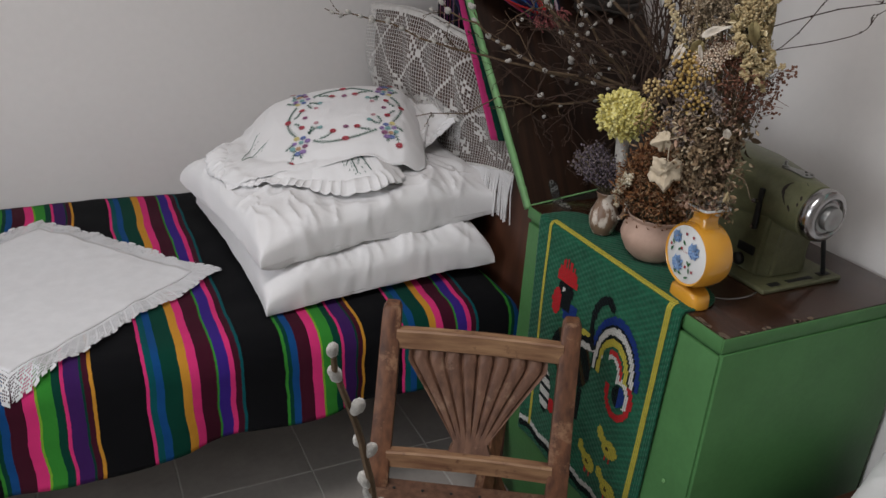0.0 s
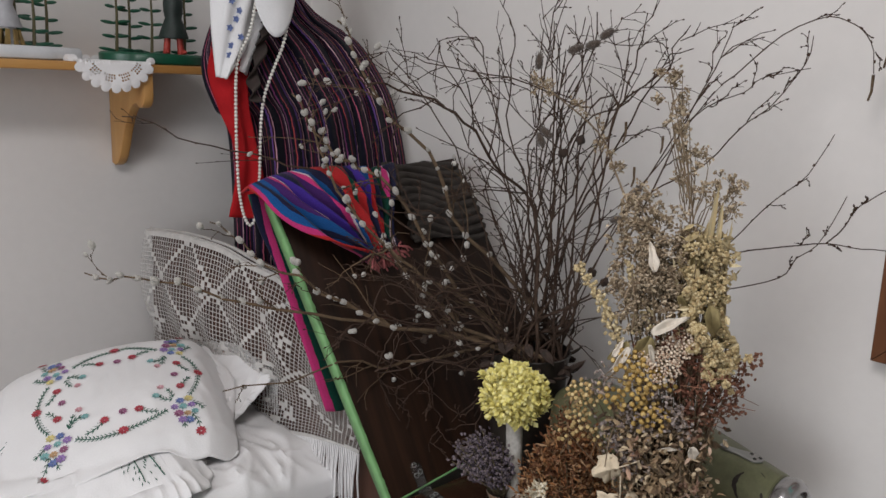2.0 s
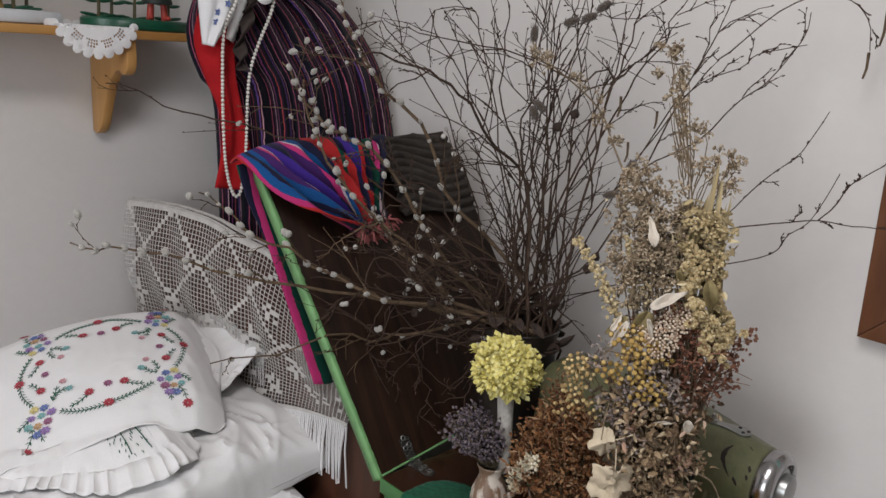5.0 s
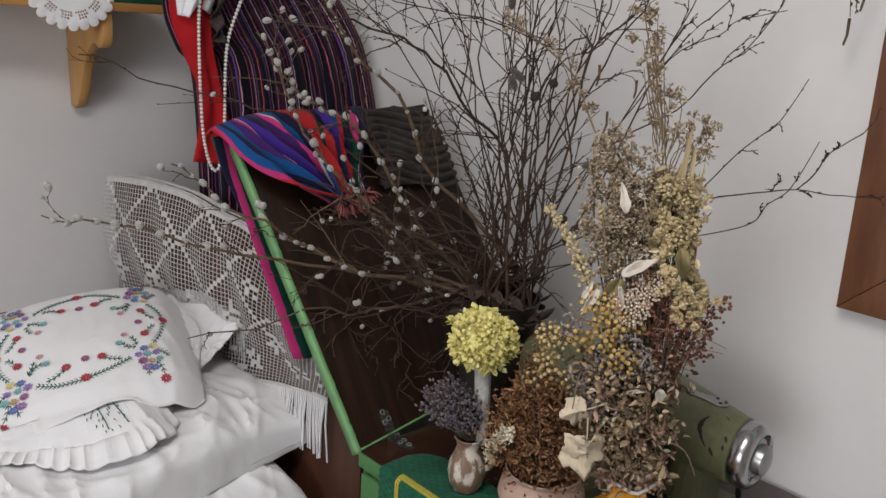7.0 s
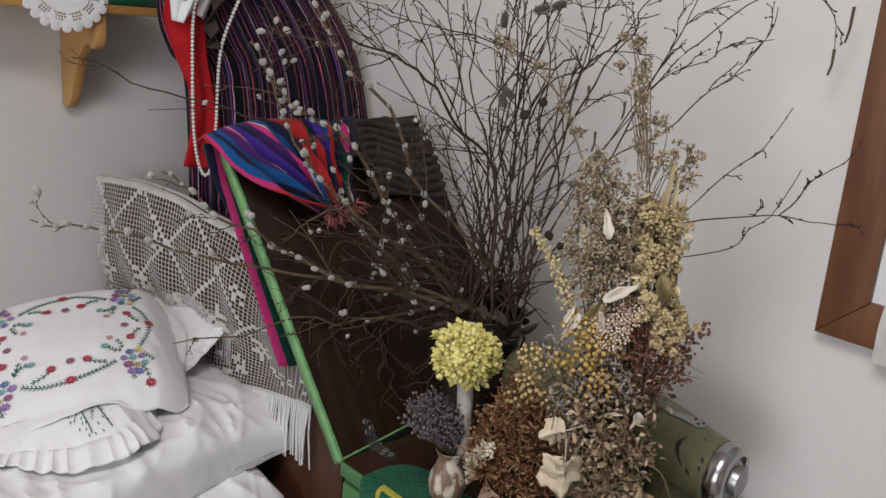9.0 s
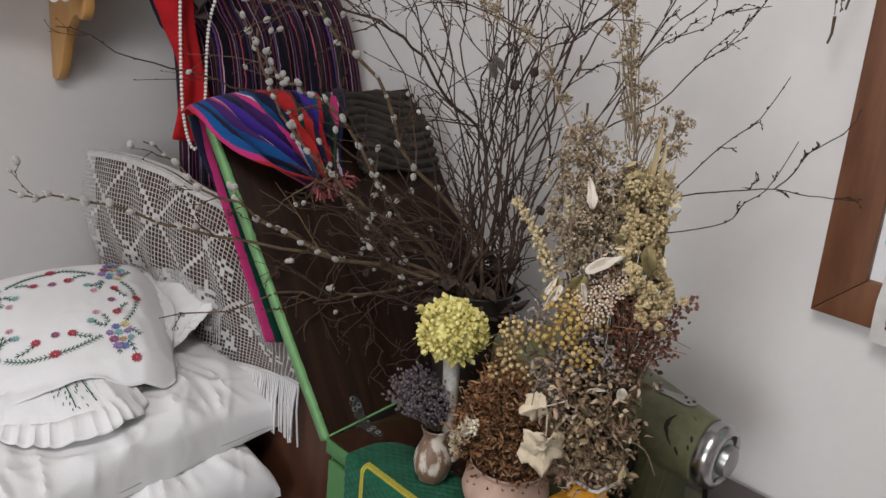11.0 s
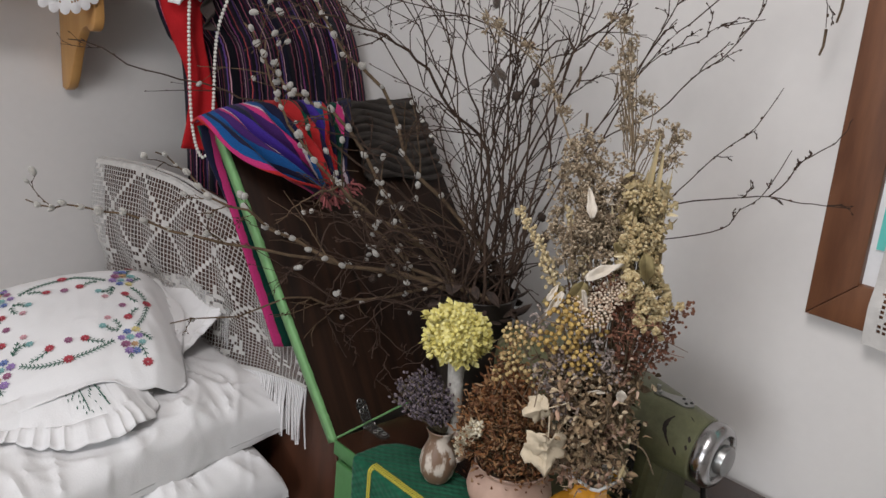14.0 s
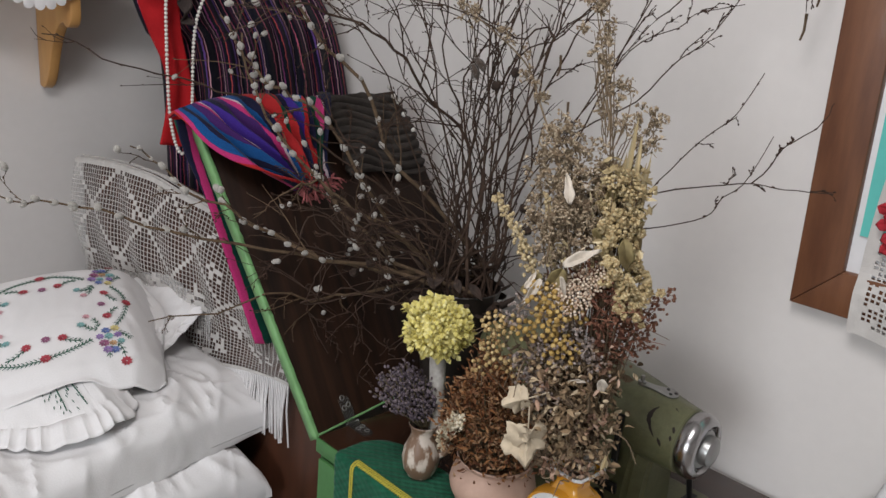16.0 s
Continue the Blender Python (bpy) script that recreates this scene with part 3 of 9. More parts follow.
# ---- picture frame on the wall ----
picture = thing("picture_frame", "stained wooden picture frame hung on the wall", "picture", (1.63, 0.75, 1.145))
FY0, FY1, FZ0, FZ1, FW = 0.42, 1.116, 1.140, 1.86, 0.066
YZ_X = Matrix(((0, 0, 1, 0), (1, 0, 0, 0), (0, 1, 0, 0), (0, 0, 0, 1)))
for bar in ([(FY0, FZ0), (FY1, FZ0), (FY1 - FW, FZ0 + FW), (FY0 + FW, FZ0 + FW)], [(FY0, FZ1), (FY0 + FW, FZ1 - FW), (FY1 - FW, FZ1 - FW), (FY1, FZ1)], [(FY0, FZ0), (FY0 + FW, FZ0 + FW), (FY0 + FW, FZ1 - FW), (FY0, FZ1)], [(FY1, FZ0), (FY1, FZ1), (FY1 - FW, FZ1 - FW), (FY1 - FW, FZ0 + FW)]):
    part("frame_bar", local(picture, prism(bmesh.new(), bar, 1.619, WALL_X - 0.002, 0.003, YZ_X)), M_FRAME, picture)
part("backing", local(picture, box(bmesh.new(), 1.632, 1.640, FY0 + FW, FY1 - FW, FZ0 + FW, FZ1 - FW)), M_SATIN, picture, "white card mount")

# ---- crochet and cloths on the bed ----
from mathutils.bvhtree import BVHTree


def filet(bm, fn, nu, nv, filled, bar=0.16):
    """Filet crochet: a net of square cells with thin bars, some of them filled; fn(u, v) lays it out."""
    lay = bm.loops.layers.uv.verify()
    grid = [[bm.verts.new(fn(i / nu, j / nv)) for j in range(nv + 1)] for i in range(nu + 1)]
    for i in range(nu):
        for j in range(nv):
            k = filled(i, j)
            if k < 0:
                continue
            a, b, c, d = grid[i][j], grid[i + 1][j], grid[i + 1][j + 1], grid[i][j + 1]
            if k:
                bm.faces.new((a, b, c, d))
                continue
            w = bar
            inner = []
            for p, q, r in ((a, b, d), (b, a, c), (c, d, b), (d, c, a)):
                inner.append(bm.verts.new(p.co + (q.co - p.co) * w + (r.co - p.co) * w))
            o = (a, b, c, d)
            for m in range(4):
                n = (m + 1) % 4
                bm.faces.new((o[m], o[n], inner[n], inner[m]))
    loose = [v for v in bm.verts if not v.link_faces]
    bmesh.ops.delete(bm, geom=loose, context="VERTS")
    return bm


def star_pattern(i, j, nu, nv):
    """Large diamonds of stepped lines in an open net, and blossoms worked along the lower half."""
    bend = int(1.8 * math.sin(i * 0.15))
    if j < 0.66 * nv and 0 in ((i + j + bend) % 19, (i - j + bend) % 19):
        return 1
    for row, shift, size in ((0.30, 9, 1.7), (0.60, 2, 2.6), (0.80, 9, 2.3)):
        p, q = ((i + shift) % 14) - 7 + 0.5, j - row * nv + 1.2 * math.sin(i * 0.3)
        if row == 0.30 and ((i + shift) // 14) % 2:
            continue
        r, a = math.hypot(p, q), math.atan2(q, p)
        if 0.8 < r < size * (0.85 + 0.45 * math.cos(5 * a + i // 14)):
            return 1
    if j > 0.70 * nv and wav(i * 0.35, j * 0.5, 2, 1.0) > 0.48:
        return 1
    return 1 if j in (0, nv - 1) else 0


def cover_at(u, v):
    """The cover hangs from the headboard's arched top down its face; u from the wall outwards, v downwards."""
    y = 2.605 - 0.815 * u
    top = head_top(y) + 0.012
    x = 1.238 - math.sin(radians(5.6)) * (y - 1.745) - 0.012
    z = top - (top - 0.752 - 0.066 * smooth01((u - 0.5) / 0.5)) * v
    x -= 0.010 + 0.006 * math.sin(y * 46 + 5 * v) * v * (1 - v) * 3 + 0.02 * math.sin(math.pi * min(1, v * 1.4)) * (0.4 + 0.6 * (1 - u)) - 0.006 * wav(y, z, 0, 9)
    y += 0.012 * v * math.sin(z * 20) * (1 - u) + 0.03 * v * u - 0.02 * (1 - u) * math.sin(3 * v)
    return Vector((x, y, z))


NU, NV = 76, 37
cover = thing("headboard_cover", "white filet crochet cover with fringe, hung over the dark headboard", "lace cover", (1.19, 2.2, 0.7))
lace = part("net", local(cover, filet(bmesh.new(), cover_at, NU, NV, lambda i, j: star_pattern(i, j, NU, NV), 0.072)), M_LACE, cover, smooth=False)
thick(lace, 0.0009)
# the roll over the top edge, and the fringe below
roll = bmesh.new()
for k in range(-1, 2):
    tube(roll, [cover_at(i / 60, 0) + Vector((0.004 + 0.010 * (k + 1), 0, 0.004 - 0.003 * abs(k))) for i in range(61)], 0.0028, segs=5)
part("top_hem", local(cover, roll), M_LACE, cover)
fringe = bmesh.new()
rng = random.Random(4)
for i in range(150):
    u = i / 149
    p = cover_at(u, 1.0)
    ln = 0.115 + 0.012 * rng.random()
    dx, dy = rng.uniform(-0.006, 0.004), rng.uniform(-0.008, 0.008)
    tube(fringe, [p, p + Vector((dx * 0.5 - 0.003, dy * 0.3, -ln * 0.4)), p + Vector((dx, dy, -ln))], 0.0019, 0.0015, 4)
tagged(part("fringe", local(cover, fringe), M_WHITE, cover, "long white cotton fringe"), kind="stuff")

# damask cloth with a crocheted edge, laid cornerwise over the blanket
CLOTH_C, CLOTH_A = Vector((0.125, 2.085, 0)), radians(40.5)


def spread_at(u, v, lift=0.0):
    """Where a point of the cloth comes to lie, on the bed or down its front."""
    h = 0.254
    p, q = (2 * u - 1) * h, (2 * v - 1) * h
    x = CLOTH_C.x + p * math.cos(CLOTH_A) - q * math.sin(CLOTH_A)
    y = CLOTH_C.y + p * math.sin(CLOTH_A) + q * math.cos(CLOTH_A)
    edge = max(abs(2 * u - 1), abs(2 * v - 1))
    z = BED_Z + 0.017 + lift + 0.004 * wav(x, y, 7, 7) + 0.004 * edge ** 4 * wav(x, y, 9, 25) + 0.006 * wav(x, y, 1, 5)
    if y < BED_Y0 + 0.05:
        s = BED_Y0 + 0.05 - y
        r = 0.062
        a = min(s / r, math.pi / 2)
        y = BED_Y0 + 0.05 - r * math.sin(a)
        z -= r * (1 - math.cos(a)) + max(0, s - r * math.pi / 2)
    return Vector((x, y, z))


spread = thing("damask_cloth", "white damask cloth with a wide crocheted edge, laid over the blanket", "tablecloth", (0.125, 2.085, BED_Z))
thick(part("cloth", local(spread, sheet(bmesh.new(), lambda u, v: spread_at(u, v, 0.002), 60, 60)), M_SATIN, spread), 0.002)
trim = bmesh.new()


def ruffle_strip(fn, side, width, waves, amp, n, m):
    """Points on a gathered strip outside one side of a square cloth."""
    def at(t, w):
        e = 1 + width * w
        a = -width * w + t * (1 + 2 * width * w)
        u, v = ((a, 1 - e), (e, a), (1 - a, e), (1 - e, 1 - a))[side]
        p = fn(u, v)
        return p + Vector((0.006 * w * math.sin(t * waves * 2 + 1), 0.006 * w * math.cos(t * waves * 1.3), amp * w * (0.6 + math.sin(t * waves * 6.28) + 0.5 * math.sin(t * waves * 3.1 + side))))
    return at


for side in range(4):
    at = ruffle_strip(spread_at, side, 0.098, 9, 0.0014, 0, 0)
    filet(trim, lambda u, v: at(u, v), 150, 10, lambda i, j: -1 if j == 9 and i % 6 in (0, 1) else 1 if j in (0, 9) or (i + j) % 6 == 0 or (i - j) % 6 == 0 and 2 < j < 7 else 0, 0.17)
thick(part("lace_edge", local(spread, trim), M_SATIN, spread, "crocheted lace edge", smooth=False), 0.0012)

# ruffle of the top pillow
BED_TREES = []
for p in (pillow_low, pillow_mid, pillow_top):
    b = bmesh.new()
    b.from_mesh(p.data)
    b.transform(p.matrix_basis)
    BED_TREES.append(BVHTree.FromBMesh(b))
    b.free()


def pile_height(x, y, trees=None):
    """Height of the pile of pillows under a place."""
    h = BED_Z + 0.006
    for t in (trees or BED_TREES):
        hit = t.ray_cast(Vector((x, y, 2.0)), Vector((0, 0, -1)))[0]
        if hit:
            h = max(h, hit.z)
    return h


# reach of the flounce from the pillow's middle and its lift off the pile, by direction in degrees
REACH = [(-180, 0.350, 0.010), (-150, 0.335, 0.012), (-122, 0.300, 0.010), (-106, 0.335, 0.014), (-92, 0.356, 0.028), (-87, 0.352, 0.034), (-82, 0.338, 0.014), (-77, 0.305, 0.010), (-74, 0.270, 0.008), (-66, 0.235, 0.004), (-46, 0.230, 0.010), (-40, 0.262, 0.040), (-28, 0.320, 0.100), (-12, 0.400, 0.185), (3, 0.385, 0.200), (18, 0.320, 0.120), (45, 0.330, 0.040), (90, 0.290, 0.030), (135, 0.340, 0.015), (180, 0.350, 0.010)]


def reach(deg):
    for (a, r, h), (b, r2, h2) in zip(REACH, REACH[1:]):
        if deg <= b:
            t = (deg - a) / (b - a)
            return r + (r2 - r) * t, h + (h2 - h) * t


def flange_at(u, v):
    """A flat flounce round the top pillow with a finely gathered border, fallen onto the pillow below."""
    a = 2 * math.pi * u
    if a > math.pi:
        a -= 2 * math.pi
    c, s = math.cos(a), math.sin(a)
    far, lift = reach(math.degrees(a))
    near = min(0.190 / max(abs(c), abs(s)) ** 0.86, far - 0.03)
    rim = smooth01((v - 0.55) / 0.35)
    fine = math.asin(math.sin(a * 84 + 12 * wav(c, s, 8, 3)) * 0.95) / 1.25 * (0.5 + 0.7 * wav(c, s, 4, 5))
    r = near + (far - near) * v + 0.004 * rim * fine
    p = Vector((0.912 + c * r, 2.243 + s * r, 0.811 + 0.032 * c + 0.026 * max(0, -s)))
    p += Vector((-s, c, 0)) * 0.003 * rim * math.cos(a * 84 + 12 * wav(c, s, 8, 3))
    low = pile_height(p.x, p.y, BED_TREES[:2])
    k = v if lift > 0.03 else smooth01(v) * 0.5 + v * 0.5
    p.z += (low + lift - p.z) * k + 0.0065 * rim * fine - 0.004 * math.exp(-((v - 0.64) / 0.05) ** 2) + 0.004 * math.sin(math.pi * min(1, v)) * wav(c * 2, s * 2, v, 4)
    p.z = max(p.z, low + 0.003 + 0.0050 * rim * (1 + fine))
    return p


flounce = part("flounce", sheet(bmesh.new(), flange_at, 1100, 14), M_WHITE)
flounce.parent = pillow_top
flounce.matrix_parent_inverse = pillow_top.matrix_basis.inverted()
tagged(flounce, "gathered white flounce")
thick(flounce, 0.0016)
fl = bmesh.new()
fl.from_mesh(flounce.data)
BED_TREES.append(BVHTree.FromBMesh(fl))
fl.free()

# embroidered napkin over the pile
NAP_C, NAP_A = Vector((0.907, 2.185, 0)), radians(-16.7)
NAP_W, NAP_D = (-0.300, 0.212), (-0.186, 0.215)


def napkin_dome(x, y, p, q):
    """Height of the soft sloping dome that the pillow gives the napkin, and its fall at the edges."""
    dx, dy = x - NAP_C.x, y - NAP_C.y
    r, f, b, l = max(0.0, p - 0.14), max(0.0, -0.13 - q), max(0.0, q - 0.13), max(0.0, -0.165 - p)
    return 0.900 + 0.235 * dx + 0.217 * dy - 0.84 * dx * dx - 0.52 * dy * dy - 0.09 * dx * dy - 13 * r * r - 8 * f * f - 14 * r * f - 7 * b * b - 5 * l * l


def under_napkin(x, y):
    """The highest of pillows and flounce near a place, evened out a little."""
    hs = [pile_height(x + dx, y + dy) for dx, dy in ((0, 0), (0.018, 0), (-0.018, 0), (0, 0.018), (0, -0.018))]
    return max(hs[0], sum(hs) / 5)


def napkin_at(u, v, lift=0.0):
    """The napkin drapes over the pile; u across and v towards the wall, both from 0 to 1."""
    p, q = NAP_W[0] + (NAP_W[1] - NAP_W[0]) * u, NAP_D[0] + (NAP_D[1] - NAP_D[0]) * v
    # rounded corners, and a front hem that sags between them
    front = max(0.0, 1 - v) ** 3
    q += 0.030 * front * abs(2 * u - 1) ** 7 + 0.010 * front * math.exp(-((u - 0.68) / 0.10) ** 2)
    p -= 0.016 * (2 * u - 1) * abs(2 * u - 1) ** 2 * abs(2 * v - 1) ** 7 + 0.010 * u ** 6 * math.sin(v * 9)
    x = NAP_C.x + p * math.cos(NAP_A) - q * math.sin(NAP_A)
    y = NAP_C.y + p * math.sin(NAP_A) + q * math.cos(NAP_A)
    e = min(1.0, max(abs(2 * u - 1), 1 - v)) ** 5
    z = max(napkin_dome(x, y, p, q), under_napkin(x, y) + 0.004)
    z += lift + 0.004 * e * math.sin(p * 30 + 1.2) + 0.005 * e * wav(x, y, 3, 14) + 0.0011 * ridge(x * 9 + y * 4, y * 13, 2, 1) + 0.0008 * ridge(x * 15 - y * 9, y * 8, 5, 1)
    return Vector((x, y, z))


napkin = thing("embroidered_napkin", "white napkin embroidered with a wreath of coloured flowers on the pillows", "napkin", (0.925, 2.185, 0.9))
thick(part("cloth", local(napkin, sheet(bmesh.new(), napkin_at, 84, 84)), M_WHITE, napkin), 0.0016)

# embroidery: a wreath with a posy at each corner
M_STITCH_GREEN = material("green_thread", (0.048, 0.150, 0.105), 0.7, var=0.15, scale=200)
FLOWER_TONES = {"red": (0.48, 0.070, 0.095), "pink": (0.66, 0.36, 0.40), "violet": (0.34, 0.22, 0.48), "blue": (0.16, 0.22, 0.46), "yellow": (0.72, 0.62, 0.28), "orange": (0.56, 0.36, 0.20), "plum": (0.36, 0.14, 0.25), "teal": (0.24, 0.46, 0.46)}
M_THREAD = {k: material(k + "_thread", c, 0.7, var=0.12, scale=250, bump=0.5, bscale=900) for k, c in FLOWER_TONES.items()}


def blossom_mesh(name, mat, petals):
    bm = bmesh.new()
    for k in range(petals):
        a = 2 * math.pi * k / petals
        leaf_blade(bm, (0.001 * math.cos(a), 0.001 * math.sin(a), 0.0004), (math.cos(a), math.sin(a), 0.05), (0, 0, 1), 0.0076, 0.0052, 0.02, 2)
    me = bpy.data.meshes.new(name)
    bm.to_mesh(me)
    bm.free()
    me.materials.append(mat)
    return me


BLOSSOM = {k: blossom_mesh("stitched_flower", m, 7 if k not in ("red", "plum") else 9) for k, m in M_THREAD.items()}


def worked(u, v):
    """From the wreath's own frame, metres right and back of its middle, to the napkin's."""
    return (u - NAP_W[0]) / (NAP_W[1] - NAP_W[0]), (1.25 * v - NAP_D[0]) / (NAP_D[1] - NAP_D[0])


def stitch_flower(u, v, tone, size=1.0):
    size *= 1.28
    u, v = worked(u, v)
    p = napkin_at(u, v, 0.0022)
    du, dv = napkin_at(u + 0.02, v, 0.0022) - p, napkin_at(u, v + 0.02, 0.0022) - p
    z = du.cross(dv).normalized()
    x = du.normalized()
    ob = new("stitched_flower", BLOSSOM[tone])
    ob.parent = napkin
    ob.matrix_basis = napkin.matrix_basis.inverted() @ Matrix.Translation(p) @ Matrix((x, z.cross(x), z)).transposed().to_4x4() @ Matrix.Diagonal((size, size, size, 1))
    return ob


leaves = bmesh.new()


def stitch_leaf(u, v, ang, ln=0.0095, wd=0.0028):
    a, b = worked(u, v)
    p = napkin_at(a, b, 0.0019)
    a, b = worked(u + 0.006 * math.cos(ang), v + 0.006 * math.sin(ang))
    q = napkin_at(a, b, 0.0019)
    leaf_blade(leaves, p, q - p, (0, 0, 1), ln, wd, 0.0, 2)


def sprig(u0, v0, u1, v1, bend=0.1, ln=0.0098):
    """A curved stem with close pairs of leaves from one place of the napkin to another."""
    n = max(3, int(math.hypot(u1 - u0, v1 - v0) / 0.0066))
    pts = []
    for i in range(n + 1):
        t = i / n
        k = bend * math.sin(math.pi * t)
        pts.append((u0 + (u1 - u0) * t - (v1 - v0) * k, v0 + (v1 - v0) * t + (u1 - u0) * k))
    tube(leaves, [napkin_at(*worked(u, v), 0.0018) for u, v in pts], 0.0008, segs=4)
    for (ua, va), (ub, vb) in zip(pts, pts[1:]):
        ang = math.atan2(vb - va, ub - ua)
        stitch_leaf(ua, va, ang + 0.75, ln)
        stitch_leaf(ua, va, ang - 0.75, ln)


rng = random.Random(12)
POSY = [(0.020, 0.030, "blue"), (0.000, 0.034, "yellow"), (0.034, 0.014, "violet"), (0.014, 0.014, "teal"), (-0.006, 0.016, "violet"), (0.026, -0.004, "plum"), (0.006, -0.006, "orange"), (0.020, -0.022, "violet"), (-0.012, -0.002, "teal"), (0.004, -0.024, "blue")]
for sx, sy in ((-1, -1), (1, -1), (1, 1), (-1, 1)):
    cu, cv = 0.112 * sx, 0.080 * sy
    for du, dv, tone in POSY:
        stitch_flower(cu - du * sx * 0.8 + 0.008 * sx, cv - dv * sy * 0.75 + 0.006 * sy, tone, 0.72 + 0.25 * rng.random())
    # outer sprays with a red bud
    stitch_flower(cu + 0.022 * sx, cv + 0.043 * sy, "red", 0.95)
    sprig(cu + 0.012 * sx, cv + 0.012 * sy, cu + 0.021 * sx, cv + 0.036 * sy, 0.1)
    sprig(cu, cv + 0.016 * sy, cu - 0.006 * sx, cv + 0.036 * sy, -0.1)
    sprig(cu + 0.014 * sx, cv - 0.012 * sy, cu + 0.036 * sx, cv + 0.004 * sy, 0.1)
    # inner spray
    sprig(cu - 0.022 * sx, cv - 0.024 * sy, cu - 0.046 * sx, cv - 0.036 * sy, 0.2)
    sprig(cu - 0.020 * sx, cv - 0.028 * sy, cu - 0.030 * sx, cv - 0.048 * sy, -0.1)
    stitch_flower(cu - 0.050 * sx, cv - 0.034 * sy, "teal", 0.75)
    stitch_flower(cu - 0.040 * sx, cv - 0.052 * sy, "pink", 0.70)
for sy in (-1, 1):
    stitch_flower(0.0, 0.098 * sy, "red", 0.95)
    for sx in (-1, 1):
        sprig(0.006 * sx, 0.098 * sy, 0.080 * sx, 0.079 * sy, 0.07 * sx * sy)
        sprig(0.034 * sx, 0.068 * sy, 0.064 * sx, 0.078 * sy, 0.10 * sx * sy)
        stitch_flower(0.030 * sx, 0.066 * sy, "red", 0.85)
    stitch_flower(0.002, 0.062 * sy, "plum", 0.8)
for sx in (-1, 1):
    stitch_flower(0.143 * sx, 0.0, "red", 0.95)
    for sy in (-1, 1):
        sprig(0.143 * sx, 0.006 * sy, 0.122 * sx, 0.052 * sy, -0.08 * sx * sy)
        sprig(0.112 * sx, 0.026 * sy, 0.128 * sx, 0.008 * sy, -0.10 * sx * sy)
        stitch_flower(0.108 * sx, 0.030 * sy, "red", 0.85)
    stitch_flower(0.100 * sx, 0.0, "plum", 0.75)
# a plain spray of single stitches further out
for u0, v0, u1, v1 in ((-0.258, -0.050, -0.224, 0.030), (-0.256, -0.052, -0.196, -0.030)):
    tube(leaves, [napkin_at(*worked(u0 + (u1 - u0) * t, v0 + (v1 - v0) * t + 0.006 * math.sin(3.1 * t)), 0.0018) for t in (0, 0.2, 0.4, 0.6, 0.8, 1.0)], 0.0008, segs=4)
    for i in range(14):
        t = rng.random()
        stitch_leaf(u0 + (u1 - u0) * t + rng.uniform(-0.008, 0.012), v0 + (v1 - v0) * t + rng.uniform(-0.010, 0.008), 0.9 + rng.uniform(-0.4, 0.4), 0.0055, 0.0014)
tagged(part("stitched_greenery", local(napkin, leaves), M_STITCH_GREEN, napkin, "green stitched leaves", smooth=False), kind="stuff")

# stitched sprays on the flounce below the napkin
for u0 in (0.728,):
    sp = bmesh.new()
    for k in (-1, 1):
        pts = [flange_at(u0 + k * 0.009 + 0.006 * t, 0.16 + 0.42 * t) + Vector((0, 0, 0.0030)) for t in (0, 0.2, 0.4, 0.6, 0.8, 1.0)]
        tube(sp, pts, 0.0011, segs=4)
        for i in range(12):
            t = rng.random()
            p = flange_at(u0 + k * 0.009 + 0.006 * t + rng.uniform(-0.016, 0.004), 0.20 + 0.40 * t) + Vector((0, 0, 0.0028))
            leaf_blade(sp, p, (0.3 * k, -1, -0.5), (0, -0.3, 1), 0.0085, 0.0022, 0, 2)
    ob = part("stitched_spray", sp, M_STITCH_GREEN, label="green stitched spray", smooth=False)
    ob.parent = pillow_top
    ob.matrix_parent_inverse = pillow_top.matrix_basis.inverted()

# ---- wooden chair ----
CH_L, CH_R = Vector((0.750, 1.436, 0.755)), Vector((1.032, 1.272, 0.752))
CH_X = (CH_R - CH_L).normalized()
CH_X.z = 0
CH_X.normalize()
CH_F = Vector((CH_X.y, -CH_X.x, 0))
chair_mid = (CH_L + CH_R) / 2
SEAT_Z = 0.445
chair = thing("wooden_chair", "worn brown wooden chair with a carved fan-shaped splat", "chair", (chair_mid.x + CH_F.x * 0.25, chair_mid.y + CH_F.y * 0.25, 0), math.degrees(math.atan2(CH_X.y, CH_X.x)))
# own frame: x along the back, y away from the seat's front, origin under the seat's middle
chair.scale.z = 0.982
HW = (CH_R - CH_L).length / 2
BACK_Y0 = 0.25 - 0.122


def back_y(z):
    return BACK_Y0 + (z - SEAT_Z) / (0.755 - SEAT_Z) * 0.122 if z > SEAT_Z else BACK_Y0


for sx in (-1, 1):
    bm = bmesh.new()
    secs = []
    for z, w in ((0.0, 0.016), (0.25, 0.018), (SEAT_Z, 0.0195), (0.6, 0.0185), (0.72, 0.0175), (0.752, 0.0165), (0.760, 0.012)):
        y = back_y(z) if z > SEAT_Z else BACK_Y0 + 0.03 * (SEAT_Z - z) / SEAT_Z
        y += 0.012 * math.sin(max(0, z - SEAT_Z) / 0.31 * math.pi)
        secs.append([bm.verts.new((sx * HW + a * w, y + b * 0.013, z)) for a, b in ((-1, -0.8), (-0.8, -1), (0.8, -1), (1, -0.8), (1, 0.8), (0.8, 1), (-0.8, 1), (-1, 0.8))])
    for a, b in zip(secs, secs[1:]):
        for i in range(8):
            bm.faces.new((a[i], a[(i + 1) % 8], b[(i + 1) % 8], b[i]))
    bm.faces.new(secs[0][::-1])
    bm.faces.new(secs[-1])
    part("back_post", bm, M_CHAIR, chair, "worn back post")


